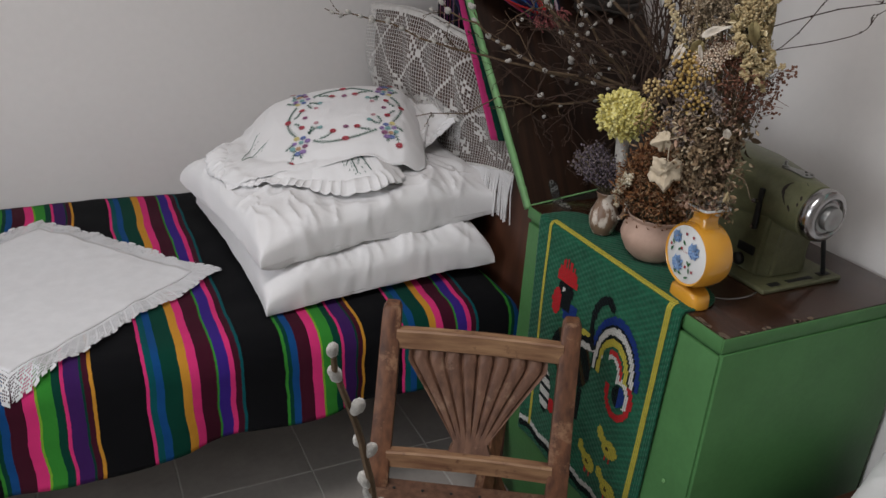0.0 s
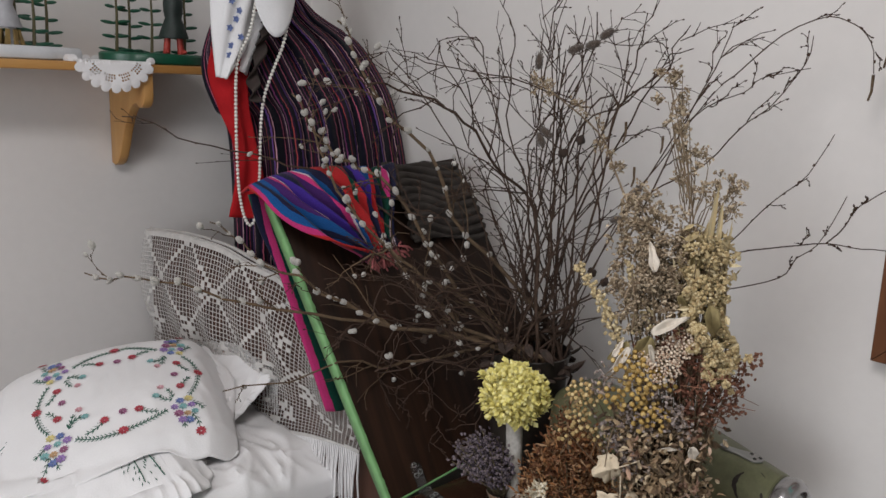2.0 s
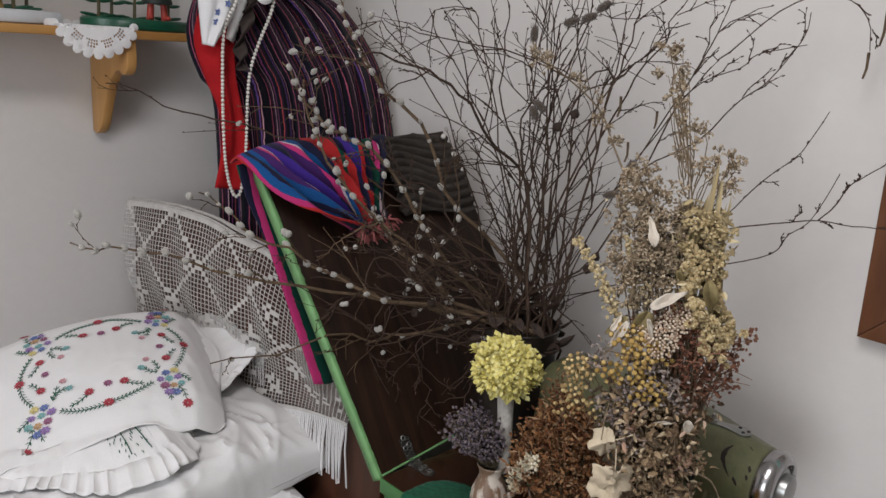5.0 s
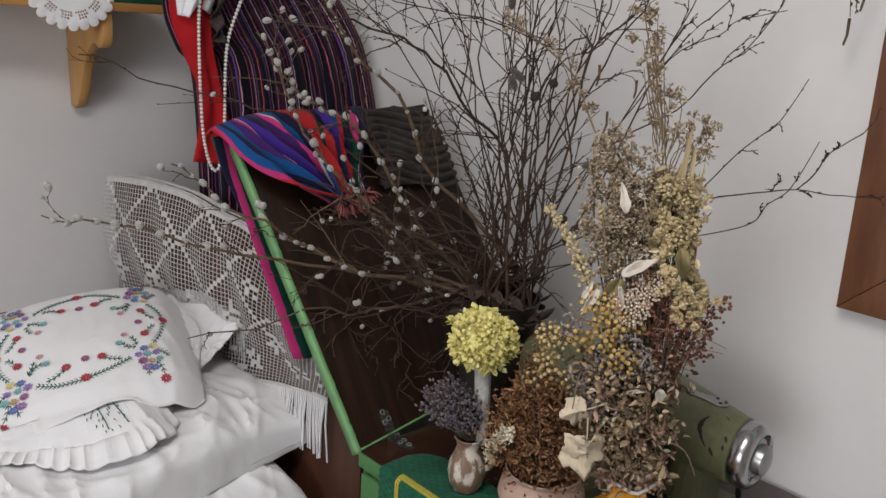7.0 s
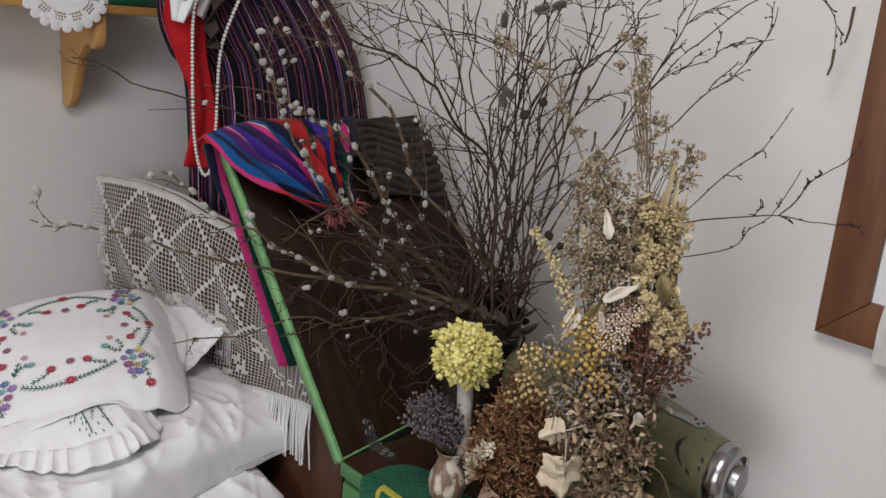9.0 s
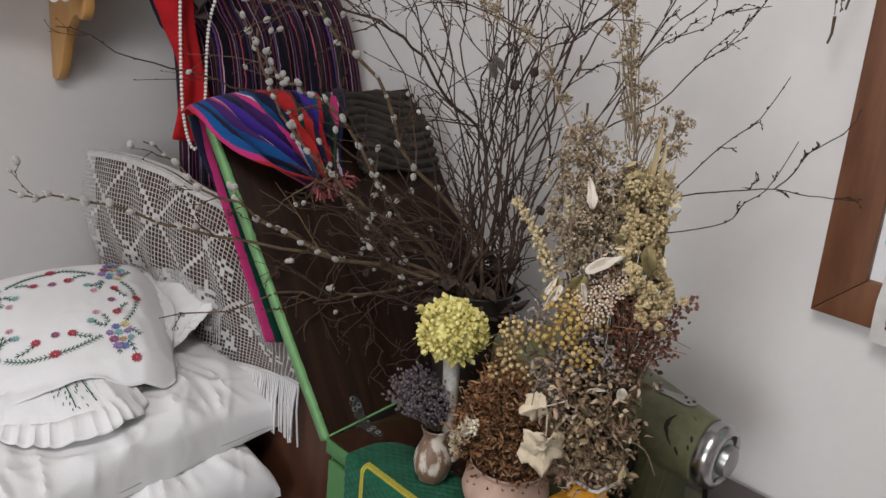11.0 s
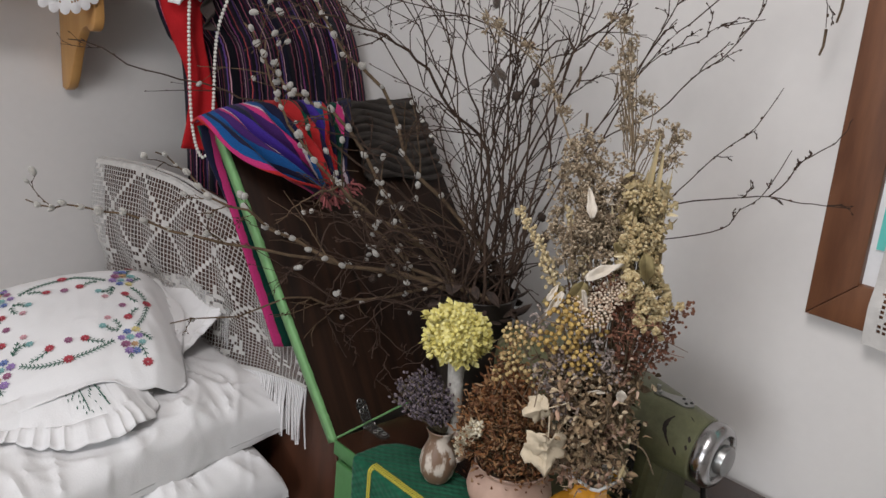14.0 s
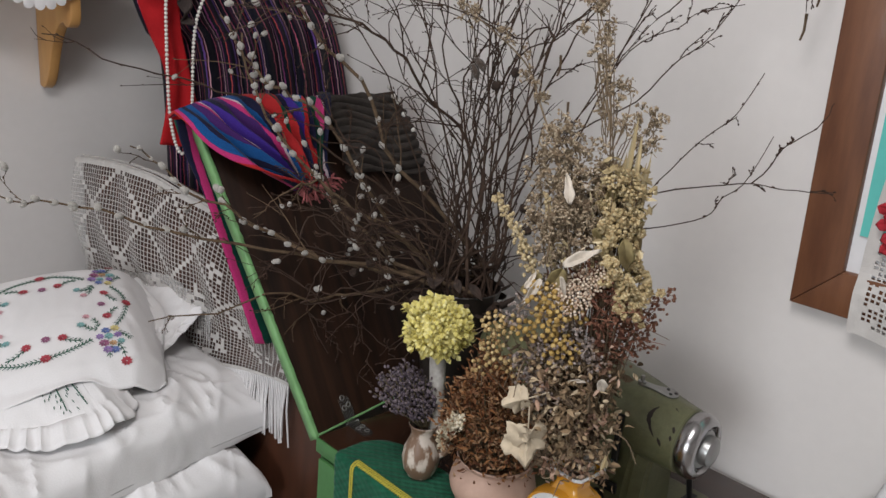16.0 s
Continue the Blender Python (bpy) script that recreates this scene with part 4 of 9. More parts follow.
def rail(z, h, bow, t=0.011):
    bm = bmesh.new()
    n = 14
    secs = []
    for i in range(n + 1):
        s = 2 * i / n - 1
        x = s * (HW - 0.012)
        y = back_y(z) + 0.012 * math.sin((z - SEAT_Z) / 0.31 * math.pi) + bow * (1 - s * s) - 0.002
        secs.append([bm.verts.new((x, y + dy * t, z + dz * h / 2 + 0.002 * (1 - s * s))) for dy, dz in ((-1, -0.85), (-0.7, -1), (0.7, -1), (1, -0.85), (1, 0.85), (0.7, 1), (-0.7, 1), (-1, 0.85))])
    for a, b in zip(secs, secs[1:]):
        for i in range(8):
            bm.faces.new((a[i], a[(i + 1) % 8], b[(i + 1) % 8], b[i]))
    bm.faces.new(secs[0][::-1])
    bm.faces.new(secs[-1])
    bmesh.ops.recalc_face_normals(bm, faces=list(bm.faces))
    return bm


part("top_rail", rail(0.699, 0.040, 0.003), M_CHAIR_PALE, chair)
part("lower_rail", rail(0.490, 0.036, 0.003), M_CHAIR_PALE, chair)

# fan-shaped carved splat, narrow at its foot
sp = bmesh.new()


def splat_half(t):
    """Half width of the splat from its foot (0) to its head (1)."""
    if t < 0.14:
        return 0.040 - 0.009 * smooth01(t / 0.14)
    return 0.031 + (0.127 - 0.031) * min(1.0, (t - 0.14) / 0.72)


def splat_at(side):
    def fn(u, v):
        z = 0.502 + 0.185 * v
        s = 2 * u - 1
        x = s * splat_half(v)
        y = back_y(z) + 0.012 * math.sin((z - SEAT_Z) / 0.31 * math.pi) + 0.002
        ray = abs(math.sin(s * 8.5 * math.pi / 2))
        tip = 0.80 + 0.12 * ray
        dep = 0.0065 * max(0.0, 1 - 2.4 * ray) * smooth01((v - 0.16) / 0.15) + 0.002 * (1 - ray) * smooth01((v - 0.2) / 0.3) + 0.003 * smooth01((v - tip) / 0.03)
        top = 0.002 * math.sin(s * 22) * smooth01((v - 0.9) / 0.1)
        return (x, y + side * 0.008 + (dep if side < 0 else 0), z + top)
    return fn


sheet(sp, splat_at(-1), 130, 30)
sheet(sp, lambda u, v: splat_at(1)(1 - u, v), 130, 30)
edge = [e for e in sp.edges if len(e.link_faces) == 1]
bmesh.ops.bridge_loops(sp, edges=edge)
part("splat", sp, M_CHAIR_SPLAT, chair, "carved fan-shaped splat")
st = prism(bmesh.new(), [(-HW - 0.012, BACK_Y0 + 0.018), (-HW - 0.03, -0.2), (-HW + 0.01, -0.235), (HW - 0.01, -0.235), (HW + 0.03, -0.2), (HW + 0.012, BACK_Y0 + 0.018)], SEAT_Z - 0.028, SEAT_Z, 0.006)
part("seat", st, M_CHAIR_SPLAT, chair, "worn plank seat with nail heads")
for i in range(6):
    part("nail", lathe(bmesh.new(), [(0.0035, 0), (0.003, 0.0015), (0.001, 0.0022)], 8, pose(-HW * 0.8 + i * HW * 0.32, BACK_Y0 - 0.01, SEAT_Z - 0.0005)), M_BLACK, chair)
for sx in (-1, 1):
    part("front_leg", box(bmesh.new(), sx * (HW + 0.005) - 0.018, sx * (HW + 0.005) + 0.018, -0.218, -0.182, 0, SEAT_Z - 0.028, 0.005), M_CHAIR, chair)
    part("side_stretcher", box(bmesh.new(), sx * HW - 0.009, sx * HW + 0.009, -0.18, BACK_Y0 - 0.01, 0.2, 0.225, 0.004), M_CHAIR, chair)
part("front_apron", box(bmesh.new(), -HW, HW, -0.214, -0.196, SEAT_Z - 0.085, SEAT_Z - 0.030, 0.004), M_CHAIR, chair)

# a small folding stool that stands between bed and cabinet
stool = thing("folding_stool", "small worn wooden folding stool with crossed legs", "stool", (1.115, 1.60, 0))
for k, (a, b) in enumerate((((0.092, 0.125, 0.432), (-0.10, -0.09, 0.0)), ((-0.10, 0.125, 0.40), (0.025, -0.06, 0.0)))):
    a, b = Vector(a), Vector(b)
    d = (b - a).normalized()
    s = Vector((0, 1, 0)).cross(d).normalized()
    m = Matrix.Translation(a) @ Matrix((s, d.cross(s), d)).transposed().to_4x4()
    bm = prism(bmesh.new(), [(-0.016, -0.014), (0.016, -0.014), (0.02, 0.014), (-0.02, 0.014)], 0, (b - a).length - 0.006, 0.004)
    bmesh.ops.transform(bm, matrix=m, verts=list(bm.verts))
    part("crossed_leg", bm, M_CHAIR, stool)
part("knob", lathe(bmesh.new(), [(0.012, 0), (0.021, 0.008), (0.024, 0.02), (0.018, 0.032), (0.006, 0.038)], 16, pose(0.092, 0.125, 0.42)), M_CHAIR, stool, "rounded pale wooden knob")

# ---- knitted hanging with a rooster ----
RY0, RY1, RHANG, RTOP = 1.130, 1.585, 0.535, 0.105
M_RUG = material("green_knit", (0.014, 0.105, 0.056), 0.95, var=0.15, scale=30, bump=0.0, spec=0.1, sheen=0.1)


def knitted(m, rows=36.0, columns=36.0, depth=0.0022, tone=0.20):
    """Adds the relief of slanting rows of stitches, and their paler crests, to a wool material."""
    n, l = m.node_tree.nodes, m.node_tree.links
    b = n["Principled BSDF"]
    tc = next(k for k in n if k.type == "TEX_COORD")
    outs = []
    for flip, scale in ((1, rows), (-1, columns)):
        mp = n.new("ShaderNodeMapping")
        mp.inputs["Scale"].default_value = (1, flip * 0.75, 1)
        l.new(tc.outputs["Object"], mp.inputs["Vector"])
        w = n.new("ShaderNodeTexWave")
        w.bands_direction = "DIAGONAL"
        w.inputs["Scale"].default_value, w.inputs["Distortion"].default_value, w.inputs["Detail"].default_value, w.inputs["Detail Scale"].default_value = scale, 1.2, 1.0, 0.5
        l.new(mp.outputs["Vector"], w.inputs["Vector"])
        outs.append(w.outputs["Fac"])
    mul = n.new("ShaderNodeMath")
    mul.operation = "MULTIPLY_ADD"
    mul.inputs[1].default_value = 0.55
    l.new(outs[1], mul.inputs[0])
    l.new(outs[0], mul.inputs[2])
    bp = n.new("ShaderNodeBump")
    bp.inputs["Strength"].default_value, bp.inputs["Distance"].default_value = 0.9, depth
    l.new(mul.outputs["Value"], bp.inputs["Height"])
    l.new(bp.outputs["Normal"], b.inputs["Normal"])
    src = b.inputs["Base Color"].links[0].from_socket
    hs = n.new("ShaderNodeHueSaturation")
    mr = n.new("ShaderNodeMapRange")
    mr.inputs["From Max"].default_value = 1.5
    mr.inputs["To Min"].default_value, mr.inputs["To Max"].default_value = 1 - tone, 1 + tone
    l.new(mul.outputs["Value"], mr.inputs["Value"])
    l.new(mr.outputs["Result"], hs.inputs["Value"])
    l.new(src, hs.inputs["Color"])
    l.new(hs.outputs["Color"], b.inputs["Base Color"])
    return m


knitted(M_RUG, 46.0, 46.0, 0.0012, 0.07)


def rug_at(s, d, lift=0.0):
    """s metres along the cabinet's side from its near edge, d metres down from the fold (negative on the top)."""
    y = RY0 + s
    r = 0.009
    if d < -r:
        near = smooth01((s - 0.0) / 0.06) * smooth01((RY1 - RY0 - s) / 0.10)
        x, z = CX0 - 0.010 + r - (d + r), CZ + 0.005 + lift
        y += 0
    elif d < r * 0.6:
        a = (d + r) / (1.6 * r) * math.pi / 2
        x, z = CX0 - 0.010 + r - (r + lift) * math.sin(a), CZ + 0.005 - r + (r + lift) * math.cos(a)
    else:
        x, z = CX0 - 0.010 - lift - 0.004 * smooth01(d * 4) - 0.003 * math.sin(y * 30 + d * 6) * smooth01(d * 5), CZ + 0.003 - d
        y += 0.028 * (d / RHANG) * (0.5 - (s / (RY1 - RY0))) * 1.4
    return Vector((x, y, z))


rug = thing("knitted_hanging", "dark green knitted hanging with a colourful rooster and yellow border", "wall hanging", (CX0, 1.36, 0.6))
RW = RY1 - RY0


def rib(s, d):
    """Knit relief: slanting rows of small stitches."""
    return 0.0011 * (abs(math.sin(s * 520)) + 0.6 * abs(math.sin((d + 0.15 * s) * 520)))


def rug_corner(s, d):
    """Rounds the two corners that lie on the cabinet's top."""
    if d > -0.045:
        return s
    k = (-0.045 - d) / (RTOP - 0.045)
    w = RW / 2 * (0.72 + 0.28 * math.sqrt(max(0, 1 - k * k)))
    return RW / 2 + (s - RW / 2) / (RW / 2) * w


bm = sheet(bmesh.new(), lambda u, v: rug_at(rug_corner(u * RW, -RTOP + v * (RTOP + RHANG)), -RTOP + v * (RTOP + RHANG), rib(u * RW, v)), 150, 190)
thick(part("knit", local(rug, bm), M_RUG, rug), 0.005, -1)
KNIT = {"R": (0.50, 0.030, 0.035), "K": (0.012, 0.014, 0.016), "B": (0.020, 0.045, 0.21), "W": (0.62, 0.62, 0.58), "Y": (0.52, 0.46, 0.075), "N": (0.055, 0.040, 0.020)}


def ring_dist(s, d, cs, cd, rs, rd):
    return math.hypot((s - cs) / rs, (d - cd) / rd)


SICKLE = spline([(1.342, 0.185, 0), (1.352, 0.150, 0), (1.350, 0.115, 0), (1.335, 0.084, 0), (1.312, 0.070, 0), (1.298, 0.078, 0)], 30)
SICKLE = [(q.x, q.y) for q in SICKLE]


def motif(s, d):
    """The colour of a stitch: rooster, chicks and border. s counts from the near edge."""
    y = RY0 + s
    # border
    inset = 0.030
    if d > -0.012 and d < 0.50 and (abs(s - inset) < 0.0048 or abs(s - (RW - 0.045)) < 0.0048):
        return "Y"
    if abs(d + 0.008) < 0.0048 and inset - 0.003 < s < RW - 0.042:
        return "Y"
    zig = 0.492 + 0.010 * abs(((s * 22) % 2) - 1)
    if abs(d - zig) < 0.006:
        return "W"
    if zig < d < zig + 0.022:
        return "K"
    # comb, head, wattle, neck
    if d < 0.100 and ring_dist(y, d, 1.455, 0.098, 0.034, 0.050) < 1 and (d > 0.070 or (y * 90) % 1 < 0.62):
        return "R"
    if ring_dist(y, d, 1.462, 0.116, 0.006, 0.005) < 1:
        return "W"
    if ring_dist(y, d, 1.480, 0.150, 0.016, 0.030) < 1:
        return "R"
    if ring_dist(y, d, 1.455, 0.116, 0.026, 0.022) < 1 or (0.1 < d < 0.16 and abs(y - 1.452) < 0.018):
        return "K"
    if 0.135 < d < 0.178 and abs(y - (1.436 - (d - 0.135) * 0.2)) < 0.024:
        return "B"
    # sickle feather
    if min((Vector((y, d)) - Vector(q)).length for q in SICKLE) < 0.0085:
        return "K"
    # fan of the tail
    dy, dd = y - 1.268, d - 0.205
    r = math.hypot(dy / 0.078, min(dd, 0.0) / 0.118)
    if dd < (0.022 if dy > 0 else 0.002):
        for lo, hi, c in ((0.86, 1.0, "B"), (0.81, 0.86, "K"), (0.68, 0.81, "W"), (0.62, 0.68, "K"), (0.48, 0.62, "Y")):
            if lo < r < hi and (dy < 0 or dd < -0.02 or c in "WKY"):
                return c
        if 0.26 < r < 0.42 and dy < 0.012 and dd < 0:
            return "R" if r > 0.34 else "W"
    # lower curls
    r2 = ring_dist(y, d, 1.236, 0.238, 0.040, 0.055)
    if 0.72 < r2 < 1.0 and (d > 0.225 or y < 1.222):
        return "R"
    if 0.50 < r2 < 0.70 and d < 0.26 and y < 1.25:
        return "W"
    if r2 < 0.45 and d > 0.215:
        return "B" if y < 1.236 else "K"
    # saddle, body, wing
    if 0.165 < d < 0.225 and 1.30 < y < 1.43:
        k = (d - 0.165) + (1.43 - y) * 0.20
        if 0.0 < k - 0.012 < 0.012:
            return "Y"
        if 0.0 < k - 0.024 < 0.014:
            return "K"
        if 0.0 < k - 0.038 < 0.014:
            return "W"
    if ring_dist(y, d, 1.405, 0.245, 0.070, 0.062) < 1:
        return "N" if (s * 60 + d * 40) % 3 < 1 else "K"
    if ring_dist(y, d, 1.485, 0.375, 0.024, 0.055) < 1:
        return "W" if (d * 70) % 2 < 1.2 else "K"
    if ring_dist(y, d, 1.45, 0.395, 0.014, 0.018) < 1:
        return "R"
    for ly in (1.392, 1.362):
        if abs(y - ly) < 0.005 and 0.30 < d < 0.375:
            return "K"
    # chicks
    for cy, cd in ((1.230, 0.362), (1.292, 0.438), (1.212, 0.450)):
        if ring_dist(y, d, cy + 0.006, cd + 0.002, 0.006, 0.004) < 1:
            return "N"
        if ring_dist(y, d, cy, cd, 0.025, 0.019) < 1 or ring_dist(y, d, cy + 0.036, cd - 0.020, 0.011, 0.014) < 1 or ring_dist(y, d, cy + 0.022, cd - 0.010, 0.013, 0.010) < 1:
            return "Y"
        if min(abs(y - cy - 0.008), abs(y - cy + 0.006)) < 0.0025 and 0 < d - cd - 0.015 < 0.014:
            return "R"
    return None


STS, STD = 0.0046, 0.0036
stitches = {k: bmesh.new() for k in KNIT}
for i in range(int(RW / STS)):
    for j in range(-5, int(RHANG / STD)):
        s, d = (i + 0.5) * STS, (j + 0.5) * STD
        c = motif(s, d)
        if not c:
            continue
        q = stitches[c]
        o = 0.0022
        for k in (-1, 1):
            vs = [q.verts.new(rug_at(s + a * STS, d + b * STD, o + e)) for a, b, e in ((0, -0.45, 0), (k * 0.25, -0.62, 0.0012), (k * 0.52, -0.35, 0), (k * 0.28, 0.45, 0.0012), (0, 0.62, 0))]
            q.faces.new(vs if k < 0 else vs[::-1])
for k, q in stitches.items():
    if len(q.verts):
        word = {"R": "red", "K": "black", "B": "blue", "W": "white", "Y": "yellow", "N": "brown"}[k]
        tagged(part(word + "_stitches", local(rug, q), material(word + "_wool", KNIT[k], 0.95, var=0.1, scale=300, spec=0.1), rug, word + " wool stitches", smooth=False), kind="stuff")

# ---- lid hinge ----
M_CLEAR = material("clear_plastic", (0.80, 0.80, 0.77), 0.06, 0.0, var=0.03, bump=0.03, spec=0.25)
M_CLEAR.node_tree.nodes["Principled BSDF"].inputs["Transmission Weight"].default_value = 0.97
M_CLEAR.node_tree.nodes["Principled BSDF"].inputs["IOR"].default_value = 1.15
hinge = bmesh.new()
HX = 0.075
prism(hinge, [(HX + 0.011 * math.cos(a * math.pi / 8), 0.018 + (0.020 if math.sin(a * math.pi / 8) >= 0 else -0.018) + 0.011 * math.sin(a * math.pi / 8)) for a in range(16)], 0.0005, 0.0022, m=LID_M)
part("hinge", local(cabinet, hinge), M_CLEAR, cabinet, "clear plastic hinge plate")
hinge = bmesh.new()
prism(hinge, [(CX0 + HX + 0.011 * math.cos(a * math.pi / 8), CY1 - 0.022 + (0.016 if math.sin(a * math.pi / 8) >= 0 else -0.016) + 0.011 * math.sin(a * math.pi / 8)) for a in range(16)], CZ + 0.0003, CZ + 0.002)
part("hinge", local(cabinet, hinge), M_CLEAR, cabinet, "clear plastic hinge plate")
part("hinge_pin", local(cabinet, tube(bmesh.new(), [(CX0 + HX - 0.012, CY1 + 0.001, CZ + 0.002), (CX0 + HX + 0.012, CY1 + 0.001, CZ + 0.002)], 0.003, segs=10)), M_CLEAR, cabinet)
for u, v in ((HX - 0.002, 0.045), (HX + 0.005, 0.030), (HX - 0.005, 0.027)):
    bm = tube(bmesh.new(), [lid_point(u + 0.0042 * math.cos(a), v + 0.0042 * math.sin(a), 0.0026) for a in [6.2832 * i / 16 for i in range(17)]], 0.0007, segs=5)
    part("hole_rim", local(cabinet, bm), M_STEEL, cabinet, "shiny rim of a screw hole")
for x, y in ((HX + 0.003, -0.036), (HX - 0.004, -0.022), (HX + 0.006, -0.020)):
    bm = tube(bmesh.new(), [(CX0 + x + 0.0042 * math.cos(a), CY1 + y + 0.0042 * math.sin(a), CZ + 0.0024) for a in [6.2832 * i / 16 for i in range(17)]], 0.0007, segs=5)
    part("hole_rim", local(cabinet, bm), M_STEEL, cabinet, "shiny rim of a screw hole")
eb = sheet(bmesh.new(), lambda u, v: lid_point(0.006 + u * (LID_W - 0.01), 0.003 + 0.0035 * v + 0.0008 * wav(u * 40, v, 0, 1) * v, 0.0012), 90, 2)
thick(part("hinge_line", local(cabinet, eb), M_GREEN_EDGE, cabinet, "thin line of pale green paint along the hinge edge"), 0.001)
part("lock_pin", local(cabinet, lathe(bmesh.new(), [(0.004, 0), (0.004, 0.002), (0.001, 0.003)], 12, pose(CX0 - 0.006, 1.095, CZ - 0.325, 0, -90, 0))), M_GREEN_EDGE, cabinet)

# ---- sewing machine ----
machine = thing("sewing_machine", "olive green hammered-enamel sewing machine with a chrome handwheel", "sewing machine", (1.43, 1.35, CZ))


def mbox(x0, x1, y0, y1, z0, z1, bev=0.0, segs=3):
    return local(machine, box(bmesh.new(), x0, x1, y0, y1, z0, z1, bev, segs))


part("base_plate", mbox(1.336, 1.535, 1.138, 1.515, CZ + 0.0005, CZ + 0.010, 0.003), M_OLIVE, machine, "olive base plate with slots")
for x0, x1, y0, y1 in ((1.362, 1.388, 1.146, 1.158), (1.408, 1.470, 1.148, 1.158), (1.492, 1.520, 1.150, 1.164)):
    part("slot", mbox(x0, x1, y0, y1, CZ + 0.0098, CZ + 0.0112, 0.0004, 1), M_BLACK, machine)
pil = bmesh.new()
secs = []
for z, x0, x1, y0, y1 in ((CZ + 0.010, 1.366, 1.492, 1.174, 1.330), (CZ + 0.06, 1.370, 1.488, 1.174, 1.310), (CZ + 0.125, 1.365, 1.492, 1.166, 1.305), (CZ + 0.155, 1.362, 1.496, 1.158, 1.305)):
    c = 0.020
    secs.append([pil.verts.new(v) for v in ((x0 + c, y0, z), (x1 - c, y0, z), (x1, y0 + c, z), (x1, y1, z), (x0, y1, z), (x0, y0 + c, z))])
for a, b in zip(secs, secs[1:]):
    for i in range(6):
        pil.faces.new((a[i], a[(i + 1) % 6], b[(i + 1) % 6], b[i]))
pil.faces.new(secs[0][::-1])
pil.faces.new(secs[-1])
bmesh.ops.bevel(pil, geom=list(pil.edges), offset=0.005, segments=2, affect="EDGES")
part("pillar", local(machine, pil), M_OLIVE, machine)
ARM = [(1.126, 1.405, 0.156, 0.0440, 0.0440), (1.129, 1.405, 0.156, 0.0475, 0.0475), (1.150, 1.407, 0.157, 0.0485, 0.0490), (1.20, 1.412, 0.1585, 0.0530, 0.0525), (1.28, 1.419, 0.160, 0.0600, 0.0545), (1.42, 1.424, 0.161, 0.0650, 0.0545), (1.480, 1.424, 0.161, 0.0640, 0.0530), (1.497, 1.424, 0.160, 0.0590, 0.0480), (1.505, 1.424, 0.160, 0.0500, 0.0400)]


def arm_face(a, y, lift=0.0):
    """A place on the arm's rounded outside, which narrows towards the wheel."""
    k = next((i for i in range(len(ARM) - 2) if y < ARM[i + 1][0]), len(ARM) - 2)
    t = min(1.0, max(0.0, (y - ARM[k][0]) / (ARM[k + 1][0] - ARM[k][0])))
    cx, cz, hw, hh = (p + (q - p) * t for p, q in zip(ARM[k][1:], ARM[k + 1][1:]))
    box = smooth01((y - 1.13) / 0.16)
    ca, sa = math.cos(a), math.sin(a)
    ex = 1.0 - (0.52 if sa > 0 else 0.65) * box
    ez = 1.0 - (0.30 if sa > 0 else 0.65) * box
    return Vector((cx + (hw + lift) * math.copysign(abs(ca) ** ex, ca), y, CZ + cz + (hh + lift) * math.copysign(abs(sa) ** ez, sa)))


arm = bmesh.new()
secs = [[arm.verts.new(arm_face(2 * math.pi * k / 24, y)) for k in range(24)] for y in (1.126, 1.1275, 1.129, 1.14, 1.15, 1.17, 1.20, 1.24, 1.28, 1.35, 1.42, 1.48, 1.49, 1.497, 1.502, 1.505)]
for a, b in zip(secs, secs[1:]):
    for i in range(24):
        arm.faces.new((a[i], b[i], b[(i + 1) % 24], a[(i + 1) % 24]))
arm.faces.new(secs[0])
arm.faces.new(secs[-1][::-1])
bmesh.ops.recalc_face_normals(arm, faces=list(arm.faces))
part("arm", local(machine, arm), M_OLIVE, machine)
part("head", mbox(1.350, 1.476, 1.415, 1.500, CZ + 0.055, CZ + 0.14, 0.014), M_OLIVE, machine)
part("needle_bar", local(machine, tube(bmesh.new(), [(1.41, 1.46, CZ + 0.012), (1.41, 1.46, CZ + 0.06)], 0.004, segs=10)), M_STEEL, machine)
part("presser_foot", mbox(1.400, 1.420, 1.445, 1.475, CZ + 0.010, CZ + 0.015, 0.001), M_STEEL, machine)
wm = pose(1.405, 1.128, CZ + 0.156, 90, 0, 0)
wheel = part("handwheel", local(machine, lathe(bmesh.new(), [(0.020, -0.004), (0.040, -0.004), (0.045, 0.000), (0.0475, 0.008), (0.0475, 0.016), (0.045, 0.023), (0.040, 0.027), (0.035, 0.028), (0.0325, 0.026), (0.031, 0.021), (0.026, 0.0205)], 48, wm)), M_CHROME, machine, "polished chrome handwheel")
part("clutch_knob", local(machine, lathe(bmesh.new(), [(0.028, 0.0185), (0.0275, 0.024), (0.022, 0.025), (0.0215, 0.032), (0.0205, 0.036), (0.017, 0.0375), (0.004, 0.038)], 36, wm)), M_STEEL, machine, "dull steel clutch knob")
lev = mbox(1.3545, 1.3620, 1.206, 1.216, CZ + 0.098, CZ + 0.176, 0.002)
part("lever_slot", lev, M_BLACK, machine)
part("stitch_lever", local(machine, tube(bmesh.new(), [(1.356, 1.211, CZ + 0.152), (1.340, 1.210, CZ + 0.155)], 0.0028, 0.004, 10)), M_CHROME, machine, "chrome stitch lever")
part("lever_screw", local(machine, tube(bmesh.new(), [(1.357, 1.211, CZ + 0.104), (1.351, 1.211, CZ + 0.104)], 0.003, segs=10)), M_CHROME, machine)
part("badge", mbox(1.3645, 1.3695, 1.205, 1.245, CZ + 0.045, CZ + 0.062, 0.002), M_BLACK, machine, "dark oval badge")
